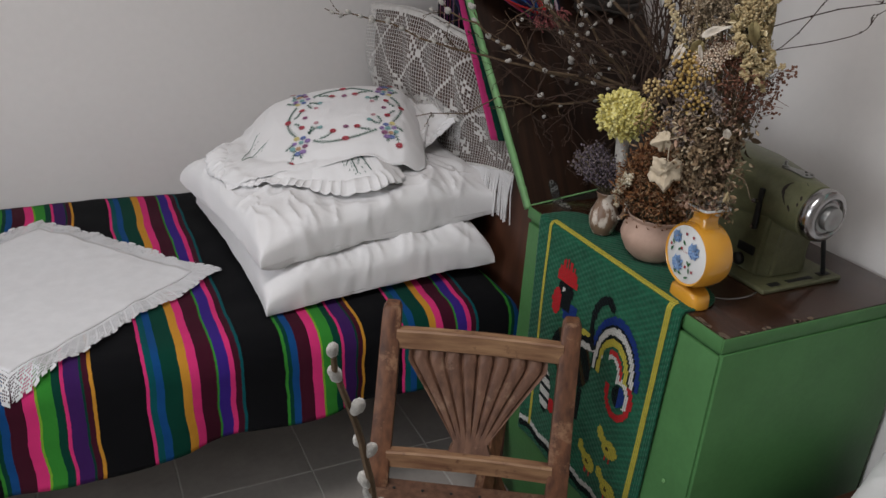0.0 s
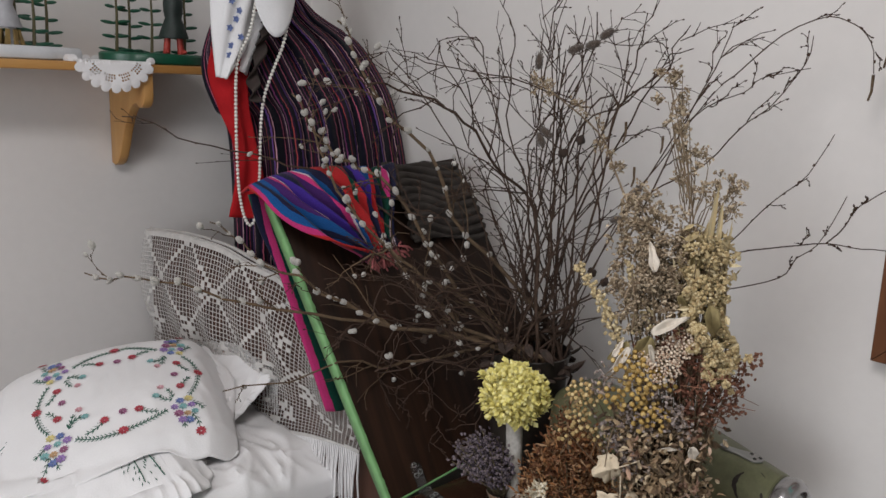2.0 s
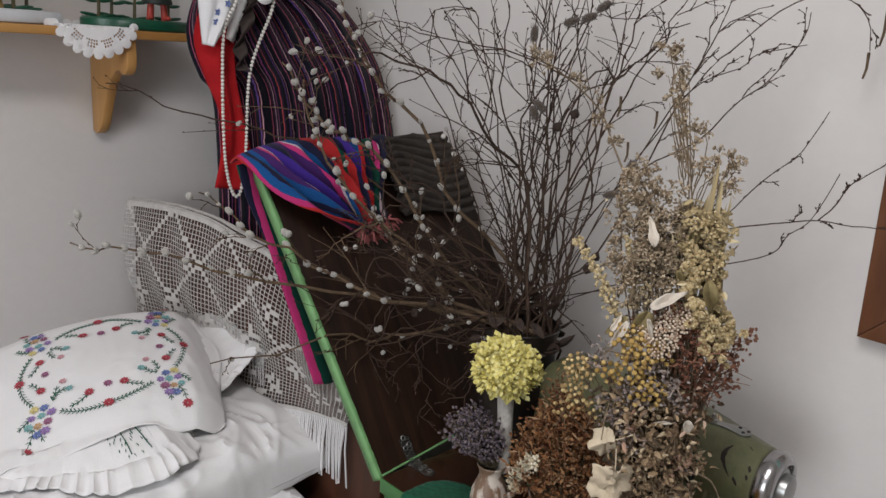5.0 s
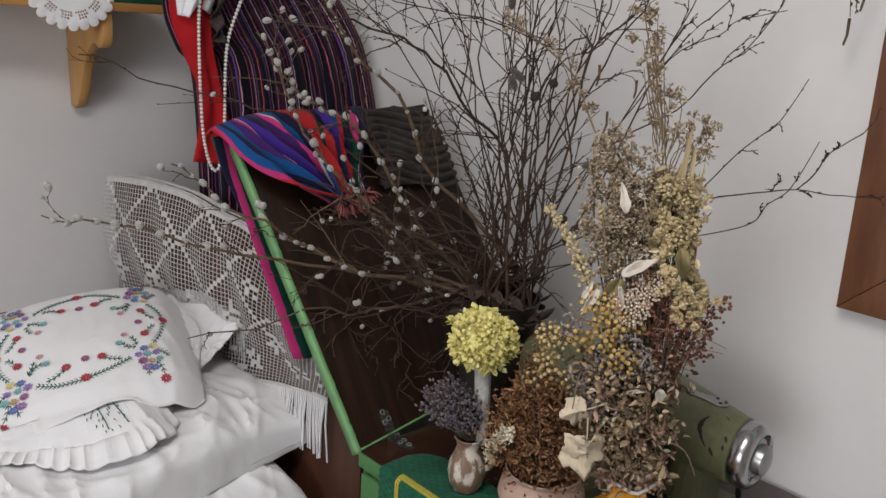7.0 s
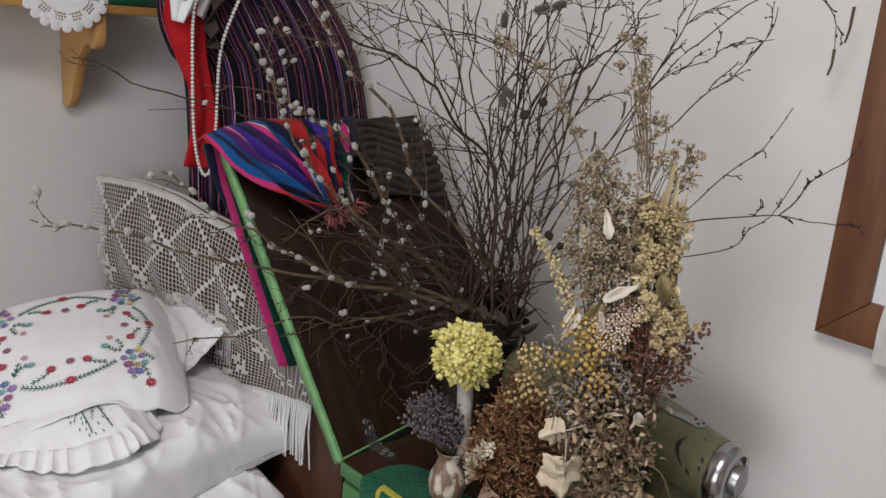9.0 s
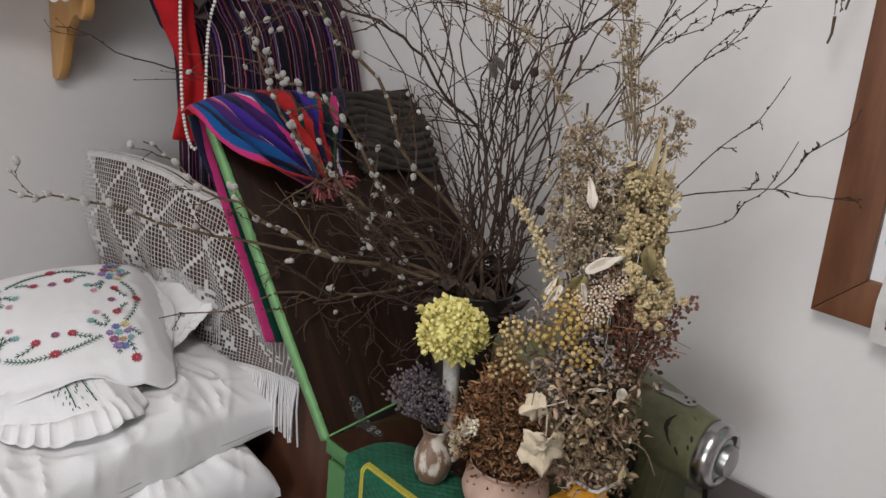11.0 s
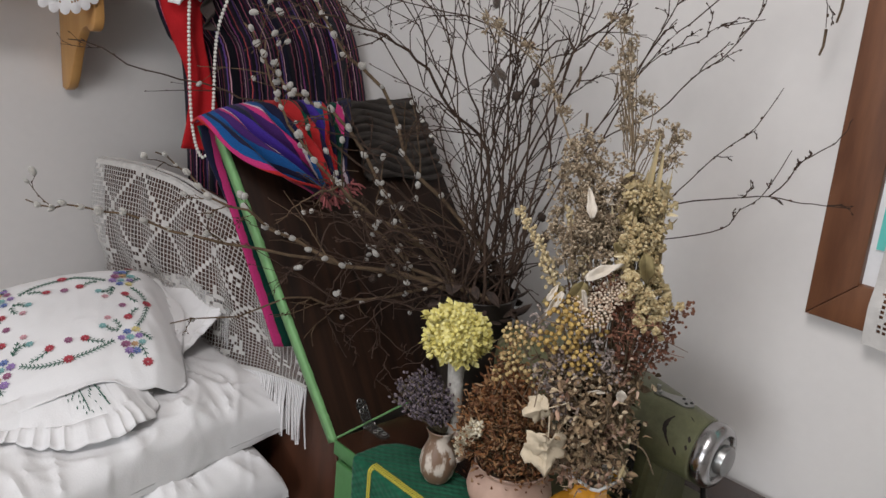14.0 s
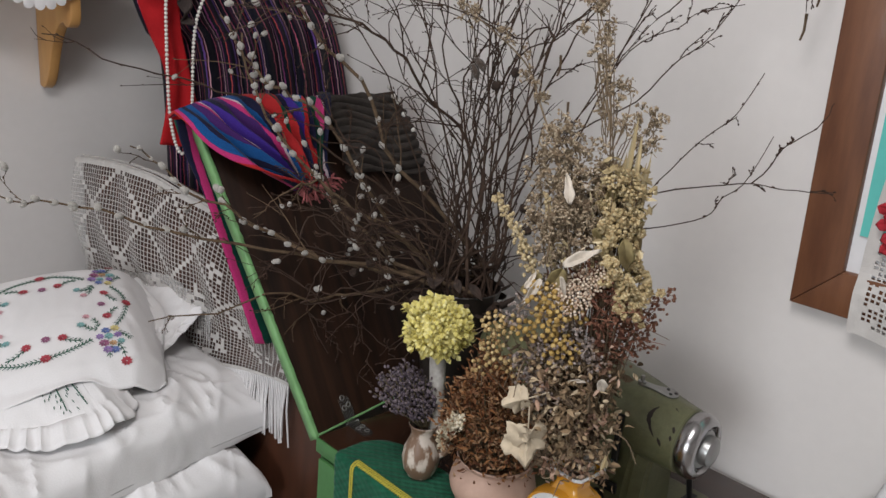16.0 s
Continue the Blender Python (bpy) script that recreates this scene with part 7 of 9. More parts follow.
E3V = Vector((0.85, -0.52, 0))
REACHING = [
    ([(1.46, 1.392, 1.183), (1.495, 1.282, 1.225), (1.515, 1.218, 1.257), (1.52, 1.202, 1.287), (1.528, 1.176, 1.316), (1.535, 1.153, 1.383)], 0.0016, 2, 0.05),
    ([(1.453, 1.414, 1.216), (1.492, 1.289, 1.278), (1.508, 1.238, 1.296), (1.53, 1.169, 1.314), (1.545, 1.121, 1.314), (1.562, 1.069, 1.318)], 0.0021, 3, 0.05),
    ([(1.53, 1.169, 1.314), (1.536, 1.152, 1.338), (1.54, 1.137, 1.371), (1.552, 1.101, 1.405), (1.555, 1.091, 1.437)], 0.0015, 2, 0.03),
    ([(1.468, 1.367, 1.189), (1.494, 1.285, 1.305), (1.507, 1.242, 1.365), (1.519, 1.205, 1.405), (1.527, 1.179, 1.465)], 0.0017, 2, 0.06),
    ([(1.44, 1.489, 1.267), (1.462, 1.419, 1.353), (1.486, 1.344, 1.405), (1.498, 1.305, 1.462), (1.506, 1.279, 1.484), (1.512, 1.259, 1.508), (1.522, 1.229, 1.562), (1.523, 1.226, 1.595)], 0.0021, 4, 0.07),
    ([(1.456, 1.471, 1.296), (1.476, 1.407, 1.41), (1.489, 1.367, 1.481), (1.507, 1.31, 1.513), (1.515, 1.284, 1.538), (1.532, 1.228, 1.552)], 0.0017, 5, 0.07),
    ([(1.423, 1.476, 1.187), (1.445, 1.407, 1.351), (1.458, 1.366, 1.472), (1.469, 1.331, 1.56), (1.473, 1.316, 1.613)], 0.003, 7, 0.12),
    ([(1.486, 1.376, 1.488), (1.499, 1.335, 1.527), (1.517, 1.278, 1.587), (1.535, 1.221, 1.621), (1.546, 1.186, 1.613), (1.553, 1.163, 1.591), (1.556, 1.152, 1.549)], 0.0017, 3, 0.06),
]
UPRIGHT = [
    ([(1.397, 1.494, 1.129), (1.398, 1.491, 1.233), (1.403, 1.472, 1.353), (1.408, 1.457, 1.464), (1.415, 1.435, 1.554), (1.418, 1.424, 1.616)], 0.0033, 7, 0.15),
    ([(1.405, 1.567, 1.108), (1.406, 1.564, 1.284), (1.402, 1.576, 1.464), (1.399, 1.585, 1.607)], 0.0033, 7, 0.16),
    ([(1.425, 1.571, 1.103), (1.42, 1.587, 1.279), (1.412, 1.612, 1.416), (1.41, 1.617, 1.6)], 0.003, 6, 0.16),
    ([(1.424, 1.539, 1.112), (1.426, 1.533, 1.288), (1.426, 1.533, 1.467), (1.423, 1.542, 1.609)], 0.0032, 7, 0.15),
    ([(1.427, 1.598, 1.157), (1.42, 1.62, 1.312), (1.414, 1.64, 1.393), (1.427, 1.598, 1.471), (1.434, 1.576, 1.551), (1.44, 1.557, 1.611)], 0.0027, 6, 0.15),
    ([(1.42, 1.619, 1.153), (1.414, 1.639, 1.24), (1.397, 1.692, 1.38), (1.367, 1.789, 1.514), (1.357, 1.82, 1.577)], 0.0024, 6, 0.16),
    ([(1.424, 1.573, 1.123), (1.433, 1.544, 1.285), (1.452, 1.484, 1.411), (1.465, 1.442, 1.508), (1.475, 1.411, 1.566), (1.481, 1.392, 1.606)], 0.0026, 8, 0.13),
    ([(1.429, 1.557, 1.117), (1.426, 1.566, 1.329), (1.436, 1.535, 1.45), (1.455, 1.474, 1.491), (1.47, 1.428, 1.541), (1.482, 1.388, 1.575)], 0.0021, 6, 0.12),
    ([(1.424, 1.607, 1.135), (1.416, 1.633, 1.319), (1.403, 1.674, 1.438), (1.403, 1.673, 1.565), (1.398, 1.689, 1.617)], 0.0025, 7, 0.16),
    ([(1.416, 1.465, 1.462), (1.402, 1.51, 1.48), (1.367, 1.622, 1.51), (1.314, 1.789, 1.535), (1.292, 1.861, 1.55)], 0.002, 7, 0.1),
    ([(1.418, 1.526, 1.127), (1.429, 1.491, 1.267), (1.426, 1.499, 1.401), (1.436, 1.467, 1.522), (1.437, 1.467, 1.602)], 0.0024, 7, 0.13),
    ([(1.428, 1.562, 1.116), (1.418, 1.593, 1.229), (1.401, 1.646, 1.318), (1.38, 1.712, 1.368), (1.365, 1.76, 1.44), (1.367, 1.756, 1.533)], 0.002, 6, 0.12),
    ([(1.454, 1.546, 1.116), (1.443, 1.579, 1.249), (1.447, 1.567, 1.374), (1.437, 1.599, 1.498), (1.438, 1.595, 1.603)], 0.0024, 7, 0.13),
    ([(1.424, 1.607, 1.135), (1.405, 1.668, 1.236), (1.393, 1.704, 1.32), (1.397, 1.693, 1.427), (1.381, 1.743, 1.535)], 0.0018, 6, 0.12),
]
WILLOW = [
    ([(1.346, 1.685, 1.245), (1.261, 1.77, 1.413), (1.189, 1.815, 1.517), (1.155, 1.83, 1.60)], 50),
    ([(1.331, 1.696, 1.147), (1.247, 1.826, 1.332), (1.186, 1.879, 1.37), (1.126, 1.93, 1.477)], 50),
    ([(1.268, 1.708, 1.077), (1.061, 1.858, 1.116), (0.893, 1.947, 1.17), (0.788, 1.98, 1.178)], 34),
    ([(1.289, 1.727, 1.015), (1.191, 1.829, 0.982), (1.019, 1.971, 0.938)], 3),
    ([(1.22, 1.727, 1.095), (1.106, 1.805, 1.152), (1.027, 1.852, 1.208), (0.955, 1.887, 1.277)], 22),
    ([(1.28, 1.896, 1.277), (1.181, 2.022, 1.334), (1.052, 2.145, 1.368), (0.952, 2.23, 1.414)], 0),
    ([(1.256, 1.701, 1.175), (1.191, 1.742, 1.231), (1.134, 1.75, 1.187)], 8),
    ([(1.307, 1.695, 1.10), (1.249, 1.787, 1.212), (1.181, 1.86, 1.307), (1.149, 1.9, 1.448)], 50),
]
SLENDER = [
    [(1.222, 1.743, 1.079), (1.204, 1.761, 1.007), (1.225, 1.74, 0.956), (1.249, 1.716, 0.921)],
    [(1.288, 1.677, 1.057), (1.266, 1.699, 1.003), (1.284, 1.681, 0.919), (1.264, 1.701, 0.857)],
    [(1.346, 1.619, 1.053), (1.336, 1.629, 0.989), (1.314, 1.651, 0.933), (1.266, 1.699, 0.982), (1.258, 1.707, 1.012)],
    [(1.37, 1.595, 1.116), (1.26, 1.705, 1.174), (1.199, 1.766, 1.173), (1.169, 1.796, 1.18)],
    [(1.33, 1.635, 1.102), (1.235, 1.73, 1.097), (1.139, 1.826, 1.132), (1.085, 1.88, 1.152)],
    [(1.277, 1.688, 1.076), (1.201, 1.764, 1.099), (1.154, 1.811, 1.063), (1.113, 1.852, 0.997)],
    [(1.254, 1.711, 1.134), (1.238, 1.727, 1.191), (1.198, 1.767, 1.226), (1.195, 1.77, 1.264)],
    [(1.362, 1.603, 1.145), (1.301, 1.664, 1.159), (1.255, 1.71, 1.124), (1.22, 1.745, 1.141), (1.192, 1.773, 1.216)],
    [(1.362, 1.603, 1.023), (1.332, 1.633, 0.924), (1.32, 1.645, 0.869), (1.3, 1.665, 0.844)],
    [(1.256, 1.709, 1.27), (1.228, 1.737, 1.323), (1.213, 1.752, 1.403), (1.218, 1.747, 1.482)],
]
k = 0
for j, (pts, r0, n, ln) in enumerate(REACHING):
    forked = j == 2
    branch("birch_branch", "thin bare birch branch with small buds, reaching along the wall", pts if forked else [*root(k), *pts], 0.72 * r0, 100 + k, M_BARK, n, ln * 0.7, 0, True, 0.1 if forked else 0.55, 0.45, rough=0.14, r1=0.0006)
    k += 1
for pts, r0, n, ln in UPRIGHT:
    branch("birch_branch", "bare dark birch branch with small buds, standing in the vase", [*root(k), *pts], r0, 100 + k, M_BARK, n, ln, 0, True, 0.22, 0.55, rough=0.75, r1=0.0008)
    k += 1
rng = random.Random(77)
for j in range(4):
    a = rng.uniform(0, 6.283)
    top = Vector((1.43 + 0.085 * math.cos(a), 1.565 + 0.075 * math.sin(a), 1.42 + 0.22 * rng.random()))
    m = MOUTH.lerp(top, 0.5) + Vector((rng.uniform(-0.045, 0.045), rng.uniform(-0.035, 0.035), 0))
    branch("birch_branch", "thin bare birch branch with small buds, standing in the vase", [*root(k), m, top], 0.0026, 100 + k, M_TWIG, 8, 0.11, 0, True, 0.2, 0.5)
    k += 1
for pts, n in WILLOW:
    branch("willow_branch", "pussy willow branch with silver catkins, standing in the vase" if n else "bare thin twig reaching from the vase", [*root(k), *pts], 0.0046 if n else 0.0026, 200 + k, M_WILLOW if n else M_TWIG, 3 if n == 34 else 7 if n else 4, 0.12, n, True, 0.25, 0.7, 0.62 if n == 34 else 0.36, r1=0.0017 if n > 40 else 0.0011)
    k += 1
# long thin twigs that arch out over the others
for j in range(7):
    side = rng.uniform(-1.0, 0.25)
    up = rng.uniform(0.30, 0.62) * (1.0 - 0.25 * abs(side))
    tip = MOUTH + E3V * side * 0.30 + Vector((-0.02, 0.0, up))
    tip.x = min(tip.x, WALL_X - 0.03)
    mid = MOUTH.lerp(tip, 0.55) + Vector((rng.uniform(-0.03, 0.03), rng.uniform(-0.04, 0.04), 0.05 + 0.03 * rng.random()))
    droop = tip + E3V * (0.11 * (1 if side > 0 else -1)) * rng.random() + Vector((0, rng.uniform(-0.04, 0.03), rng.uniform(-0.05, 0.05)))
    branch("twig", "long thin brown twig arching out of the vase", [*root(k), mid, tip, droop], 0.0017, 400 + k, M_TWIG if j % 3 else M_BARK, 7, 0.13, 0, True, 0.25, 0.75, r1=0.0006)
    k += 1
# the longest of them, bent low towards the costume
branch("birch_branch", "long dark birch branch arching towards the costume", [*root(k), (1.397, 1.60, 1.30), (1.308, 1.60, 1.371), (1.238, 1.60, 1.440), (1.165, 1.60, 1.478), (1.069, 1.60, 1.505), (1.025, 1.60, 1.512)], 0.0034, 460, M_BARK, 9, 0.15, 0, True, 0.3, 0.7)
k += 1
# slender crooked twigs that hang before the lid
for pts in SLENDER:
    branch("twig", "slender crooked brown twig hanging before the lid", pts, 0.0014, 700 + k, M_TWIG, 5, 0.055, 0, True, 0.15, 0.9, rough=0.5, r1=0.0005)
    k += 1
# a tangle of thin crossing twigs before the lid
for j in range(8):
    a = rng.uniform(2.0, 3.9)
    ln = rng.uniform(0.16, 0.34)
    d = Vector((math.cos(a) * 0.85, abs(math.sin(a)) * 0.55 + 0.15, rng.uniform(-0.25, 0.55)))
    tip = MOUTH + d * ln + Vector((0, 0, 0.03))
    mid = MOUTH.lerp(tip, 0.4) + Vector((rng.uniform(-0.03, 0.03), -0.02, rng.uniform(-0.03, 0.07)))
    tip2 = tip + Vector((rng.uniform(-0.06, 0.06), rng.uniform(-0.03, 0.02), rng.uniform(-0.09, 0.06)))
    branch("twig", "thin crooked brown twig, standing in the vase", [*root(k), mid, tip, tip2], 0.0021, 300 + k, M_TWIG, 4, 0.15, 5 if j % 2 else 0, True, 0.4, 0.85)
    k += 1
for p in ((1.262, 1.655, 1.092), (1.235, 1.672, 1.075), (1.285, 1.690, 1.135), (1.452, 1.50, 1.20), (1.462, 1.49, 1.185), (1.447, 1.492, 1.165), (1.30, 1.70, 1.19), (1.405, 1.52, 1.42), (1.37, 1.53, 1.40)):
    bm = bmesh.new()
    egg(bm, (0, 0, 0.009), (0, 0, 1), 0.018, 0.013, 10, 8)
    for v in bm.verts:
        v.co += Vector((v.co.x, v.co.y, 0)) * 0.25 * math.sin(v.co.z * 1500)
    cone = part("alder_cone", bm, M_CONE, m=aim(p, (rng.uniform(-1, 1), rng.uniform(-1, 1), 0.6)))
    tagged(cone, "small dark open alder cone hanging among the twigs", "cone", "cones among the twigs")
for p, ln in (((1.592, 1.166, 1.548), 0.045), ((1.585, 1.150, 1.605), 0.06), ((1.44, 1.46, 1.46), 0.04), ((1.50, 1.43, 1.44), 0.035), ((1.46, 1.45, 1.39), 0.04), ((1.56, 1.69, 1.29), 0.05)):
    bm = tube(bmesh.new(), [Vector(p), Vector(p) + Vector((0.002, 0, -ln * 0.5)), Vector(p) + Vector((0, 0.002, -ln * 0.8))], 0.0022, 0.0015, 7)
    for v in bm.verts:
        v.co.x += 0.0008 * math.sin(v.co.z * 900)
    tagged(part("hanging_catkin", bm, M_WILLOW), "brown hanging birch catkin", "catkin", "hanging catkins")

M_FUZZ = material("brown_fuzz", (0.105, 0.078, 0.058), 0.95, var=0.3, scale=260, bump=0.8, bscale=800, sheen=0.4, color2=(0.045, 0.030, 0.022))
FUZZ = [((1.376, 1.591, 1.545), (0, 1)), ((1.394, 1.535, 1.566), (0.9, 0.3)), ((1.403, 1.508, 1.574), (0.9, 0.3)), ((1.409, 1.488, 1.59), (0.8, 0.5)), ((1.422, 1.445, 1.31), (1, 0.3)), ((1.38, 1.579, 1.422), (0.3, -0.6)), ((1.383, 1.571, 1.434), (-0.6, 0.5)), ((1.43, 1.421, 1.356), (0.5, 0.8))]
rng = random.Random(64)
for p, (du, dz) in FUZZ:
    bm = bmesh.new()
    d = Vector((0.3 * du, -0.95 * du, dz)).normalized()
    egg(bm, (0, 0, 0), d, 0.026, 0.013, 10, 8)
    for k in range(90):
        q = Vector((rng.gauss(0, 1), rng.gauss(0, 1), rng.gauss(0, 1))).normalized()
        c = d * (0.011 * rng.uniform(-1, 1)) + q * 0.0050
        tube(bm, [c, c + (q + d * 0.8) * 0.0030], 0.0006, 0.0003, 3)
    tagged(part("fuzzy_catkin", bm, M_FUZZ, m=Matrix.Translation(p)), "fat fuzzy brown catkin on a birch twig", "catkin", "fuzzy catkins")

# one willow stalk that stands before the chair
stalk_pts = [(0.455, 0.640, 0.0), (0.432, 0.622, 0.5), (0.405, 0.604, 0.95), (0.387, 0.600, 1.115), (0.372, 0.600, 1.175), (0.363, 0.600, 1.206)]
stalk = branch("willow_stalk", "pussy willow stalk with large silver catkins, standing before the chair", stalk_pts, 0.0034, 55, M_WILLOW, 0, 0.05, 0, False, 0.8, 0.3, group="", r1=0.0017, rough=0.15)
sp = spline(stalk_pts, 60)
for j, (z, s) in enumerate(((1.208, 0.2), (1.190, -1), (1.168, 1), (1.140, -1), (1.136, 1), (1.112, -1), (1.098, -1), (1.090, 1), (1.070, 1), (1.052, -1))):
    p = min(sp, key=lambda q: abs(q.z - z))
    ob = new("catkin", CATKIN)
    ob.parent = stalk
    ob.matrix_basis = aim(p - Vector(sp[0]), (0.45 * s, -0.28 * s, 0.85), 0.56 + 0.16 * (j % 3) / 2, j * 50)


# ---- dried flowers ----
def bunch_parent(name, label, at, category="dried flowers"):
    return thing(name, label, category, at)


def rel(ob, bm):
    return local(ob, bm)


def pompon(bm, c, axis, n, radius, bead, rng, flat=0.6, fluffy=False):
    """A head of many small round florets."""
    axis = Vector(axis).normalized()
    u = axis.orthogonal().normalized()
    w = axis.cross(u)
    for i in range(n):
        t = (i + 0.5) / n
        rr, a = radius * math.sqrt(t), i * 2.399 + rng.random() * 0.5
        h = radius * flat * (1 - t)
        p = Vector(c) + (u * math.cos(a) + w * math.sin(a)) * rr + axis * h
        if fluffy:
            for _ in range(4):
                o = Vector((rng.gauss(0, 1), rng.gauss(0, 1), rng.gauss(0, 1))) * bead * 0.55
                if rng.random() < 0.8:
                    leaf_blade(bm, p + o, axis + o * 150, o * 100 + u, bead * 1.0, bead * 0.72, rng.uniform(-0.6, 0.6), 2)
                else:
                    egg(bm, p + o, axis + o * 90, bead * 0.62, bead * 0.52, 5, 3)
            continue
        egg(bm, p, axis + (u * math.cos(a) + w * math.sin(a)) * 0.7 * t, bead * (0.9 + 0.4 * rng.random()), bead * (0.8 + 0.3 * rng.random()), 6, 4)


# yellow everlasting on a wrapped stem
M_YELLOW = island_material("yellow_everlasting", [(0.76, 0.68, 0.24), (0.71, 0.63, 0.20), (0.80, 0.74, 0.34), (0.73, 0.65, 0.24)], 0.85)
M_PAPER = material("torn_white_paper", (0.62, 0.60, 0.56), 0.9, var=0.2, scale=50, color2=(0.30, 0.27, 0.23))
YC = Vector((1.222, 1.452, 1.062))
yel = bunch_parent("yellow_everlasting", "round head of dried yellow everlasting flowers on a paper-wrapped stem", (1.222, 1.452, 0.885))
bm = bmesh.new()
rng = random.Random(8)
for i in range(420):
    zz = 1 - 2 * (i + 0.5) / 420
    a = i * 2.399
    s = math.sqrt(1 - zz * zz)
    d = Vector((s * math.cos(a), s * math.sin(a), zz * 0.92))
    rad = 0.0440 * (1 + 0.40 * wav(d.x, d.y, d.z, 2.8)) * (0.92 + 0.14 * rng.random()) * (1.0 if zz > -0.5 else 0.9)
    p = YC + d * rad
    for m in range(3):
        o = Vector((rng.uniform(-1, 1), rng.uniform(-1, 1), rng.uniform(-1, 1))) * 0.0036
        if m:
            leaf_blade(bm, p + o - d * 0.003, d + o * 150, o * 200 + d.orthogonal(), 0.0095, 0.0085, rng.uniform(-0.7, 0.7), 2)
        else:
            egg(bm, p + o, d + o * 60, 0.0070 + 0.003 * rng.random(), 0.0070 + 0.002 * rng.random(), 6, 4)
egg(bm, YC, (0, 0, 1), 0.074, 0.078, 20, 12)
tagged(part("flower_head", rel(yel, bm), M_YELLOW, yel, "dense dried yellow florets"), kind="stuff")
bm = tube(bmesh.new(), [(1.228, 1.448, 0.895), (1.227, 1.450, 0.96), (1.224, 1.452, 1.025)], 0.0105, 0.0125, 14)
for v in bm.verts:
    v.co += Vector((wav(v.co.x, v.co.y, v.co.z, 150), wav(v.co.y, v.co.z, v.co.x, 150), 0)) * 0.0018
part("wrapped_stem", rel(yel, bm), M_PAPER, yel, "stem wrapped in torn white paper")

# lavender in the jug
M_LAV = island_material("lavender_grey", [(0.125, 0.102, 0.122), (0.180, 0.150, 0.170), (0.080, 0.064, 0.076), (0.165, 0.134, 0.138)], 0.9)
M_DRYSTEM = material("dry_green_stem", (0.16, 0.13, 0.075), 0.8, var=0.2, scale=60)
lav = bunch_parent("lavender_bunch", "small bunch of dried lavender in the marbled jug", jug_c + Vector((0, 0, 0.09)))
heads, stems = bmesh.new(), bmesh.new()
rng = random.Random(21)
for i in range(46):
    a, t = i * 2.399, math.sqrt((i + 0.5) / 46)
    foot = jug_c + Vector((0.008 * math.cos(a), 0.008 * math.sin(a), 0.085))
    tip = jug_c + Vector((0.047 * t * math.cos(a) - 0.026, 0.047 * t * math.sin(a) + 0.021, 0.170 - 0.035 * t * t + 0.014 * rng.random()))
    tube(stems, [foot, foot.lerp(tip, 0.5), tip], 0.0010, 0.0008, 4)
    d = (tip - foot).normalized()
    for m in range(30):
        p = foot.lerp(tip, 0.36 + 0.66 * m / 29) + Vector((rng.uniform(-1, 1), rng.uniform(-1, 1), rng.uniform(-1, 1))) * 0.0066
        egg(heads, p, d + Vector((rng.uniform(-1, 1), rng.uniform(-1, 1), rng.uniform(-1, 1))) * 0.9, 0.0060, 0.0044, 5, 3)
tagged(part("stem_tangle", rel(lav, stems), M_DRYSTEM, lav), kind="stuff")
tagged(part("lavender_bloom", rel(lav, heads), M_LAV, lav, "grey-violet dried lavender florets"), kind="stuff")

# rusty brown bunch in the clay pot
M_RUST = island_material("rusty_petals", [(0.140, 0.058, 0.026), (0.205, 0.092, 0.038), (0.090, 0.038, 0.020), (0.26, 0.140, 0.066), (0.165, 0.082, 0.044), (0.32, 0.20, 0.115)], 0.9)
M_CREAM = island_material("cream_florets", [(0.62, 0.55, 0.40), (0.54, 0.46, 0.32), (0.68, 0.62, 0.49)], 0.9)
rust = bunch_parent("rusty_dried_bunch", "dense bunch of rust-brown dried flowers in the clay pot", bowl_c + Vector((0, 0, 0.08)))
heads, stems, cream = bmesh.new(), bmesh.new(), bmesh.new()
rng = random.Random(31)
for i in range(120):
    a, t = i * 2.399, math.sqrt((i + 0.5) / 120)
    foot = bowl_c + Vector((0.022 * math.cos(a), 0.022 * math.sin(a), 0.075))
    tip = bowl_c + Vector((0.060 * t * math.cos(a) - 0.012, 0.066 * t * math.sin(a) + 0.008, 0.108 + 0.108 * (1 - t ** 1.6) + 0.018 * rng.random() * (1 + math.sin(a))))
    tube(stems, [foot, foot.lerp(tip, 0.5), tip], 0.0012, 0.0009, 4)
    for m in range(44):
        p = tip + Vector((rng.gauss(0, 0.8), rng.gauss(0, 0.8), rng.gauss(-0.3, 1.9))) * 0.0095
        d = Vector((rng.uniform(-1, 1), rng.uniform(-1, 1), rng.uniform(-0.5, 1)))
        leaf_blade(heads, p, d, Vector((rng.uniform(-1, 1), rng.uniform(-1, 1), rng.uniform(-1, 1))), 0.0060 + 0.006 * rng.random() ** 2, 0.0040, rng.uniform(-0.9, 1.2), 2)
for i in range(10):
    a = 2.25 + 0.09 * i
    c = bowl_c + Vector((0.070 * math.cos(a), 0.070 * math.sin(a) + 0.004, 0.086 + 0.0075 * i + 0.010 * rng.random()))
    pompon(cream, c, (math.cos(a), math.sin(a), 0.4), 16, 0.0095, 0.0062, rng, 0.7, i % 2 == 0)
tagged(part("stem_tangle", rel(rust, stems), M_DRYSTEM, rust), kind="stuff")
tagged(part("petal_mass", rel(rust, heads), M_RUST, rust, "curled rust-brown petals", smooth=False), kind="stuff")
tagged(part("cream_bloom", rel(rust, cream), M_CREAM, rust, "small cream florets"), kind="stuff")
M_DRYLEAF = material("pale_dry_leaf", (0.56, 0.47, 0.34), 0.85, var=0.12, scale=40, bump=0.5, bscale=120)


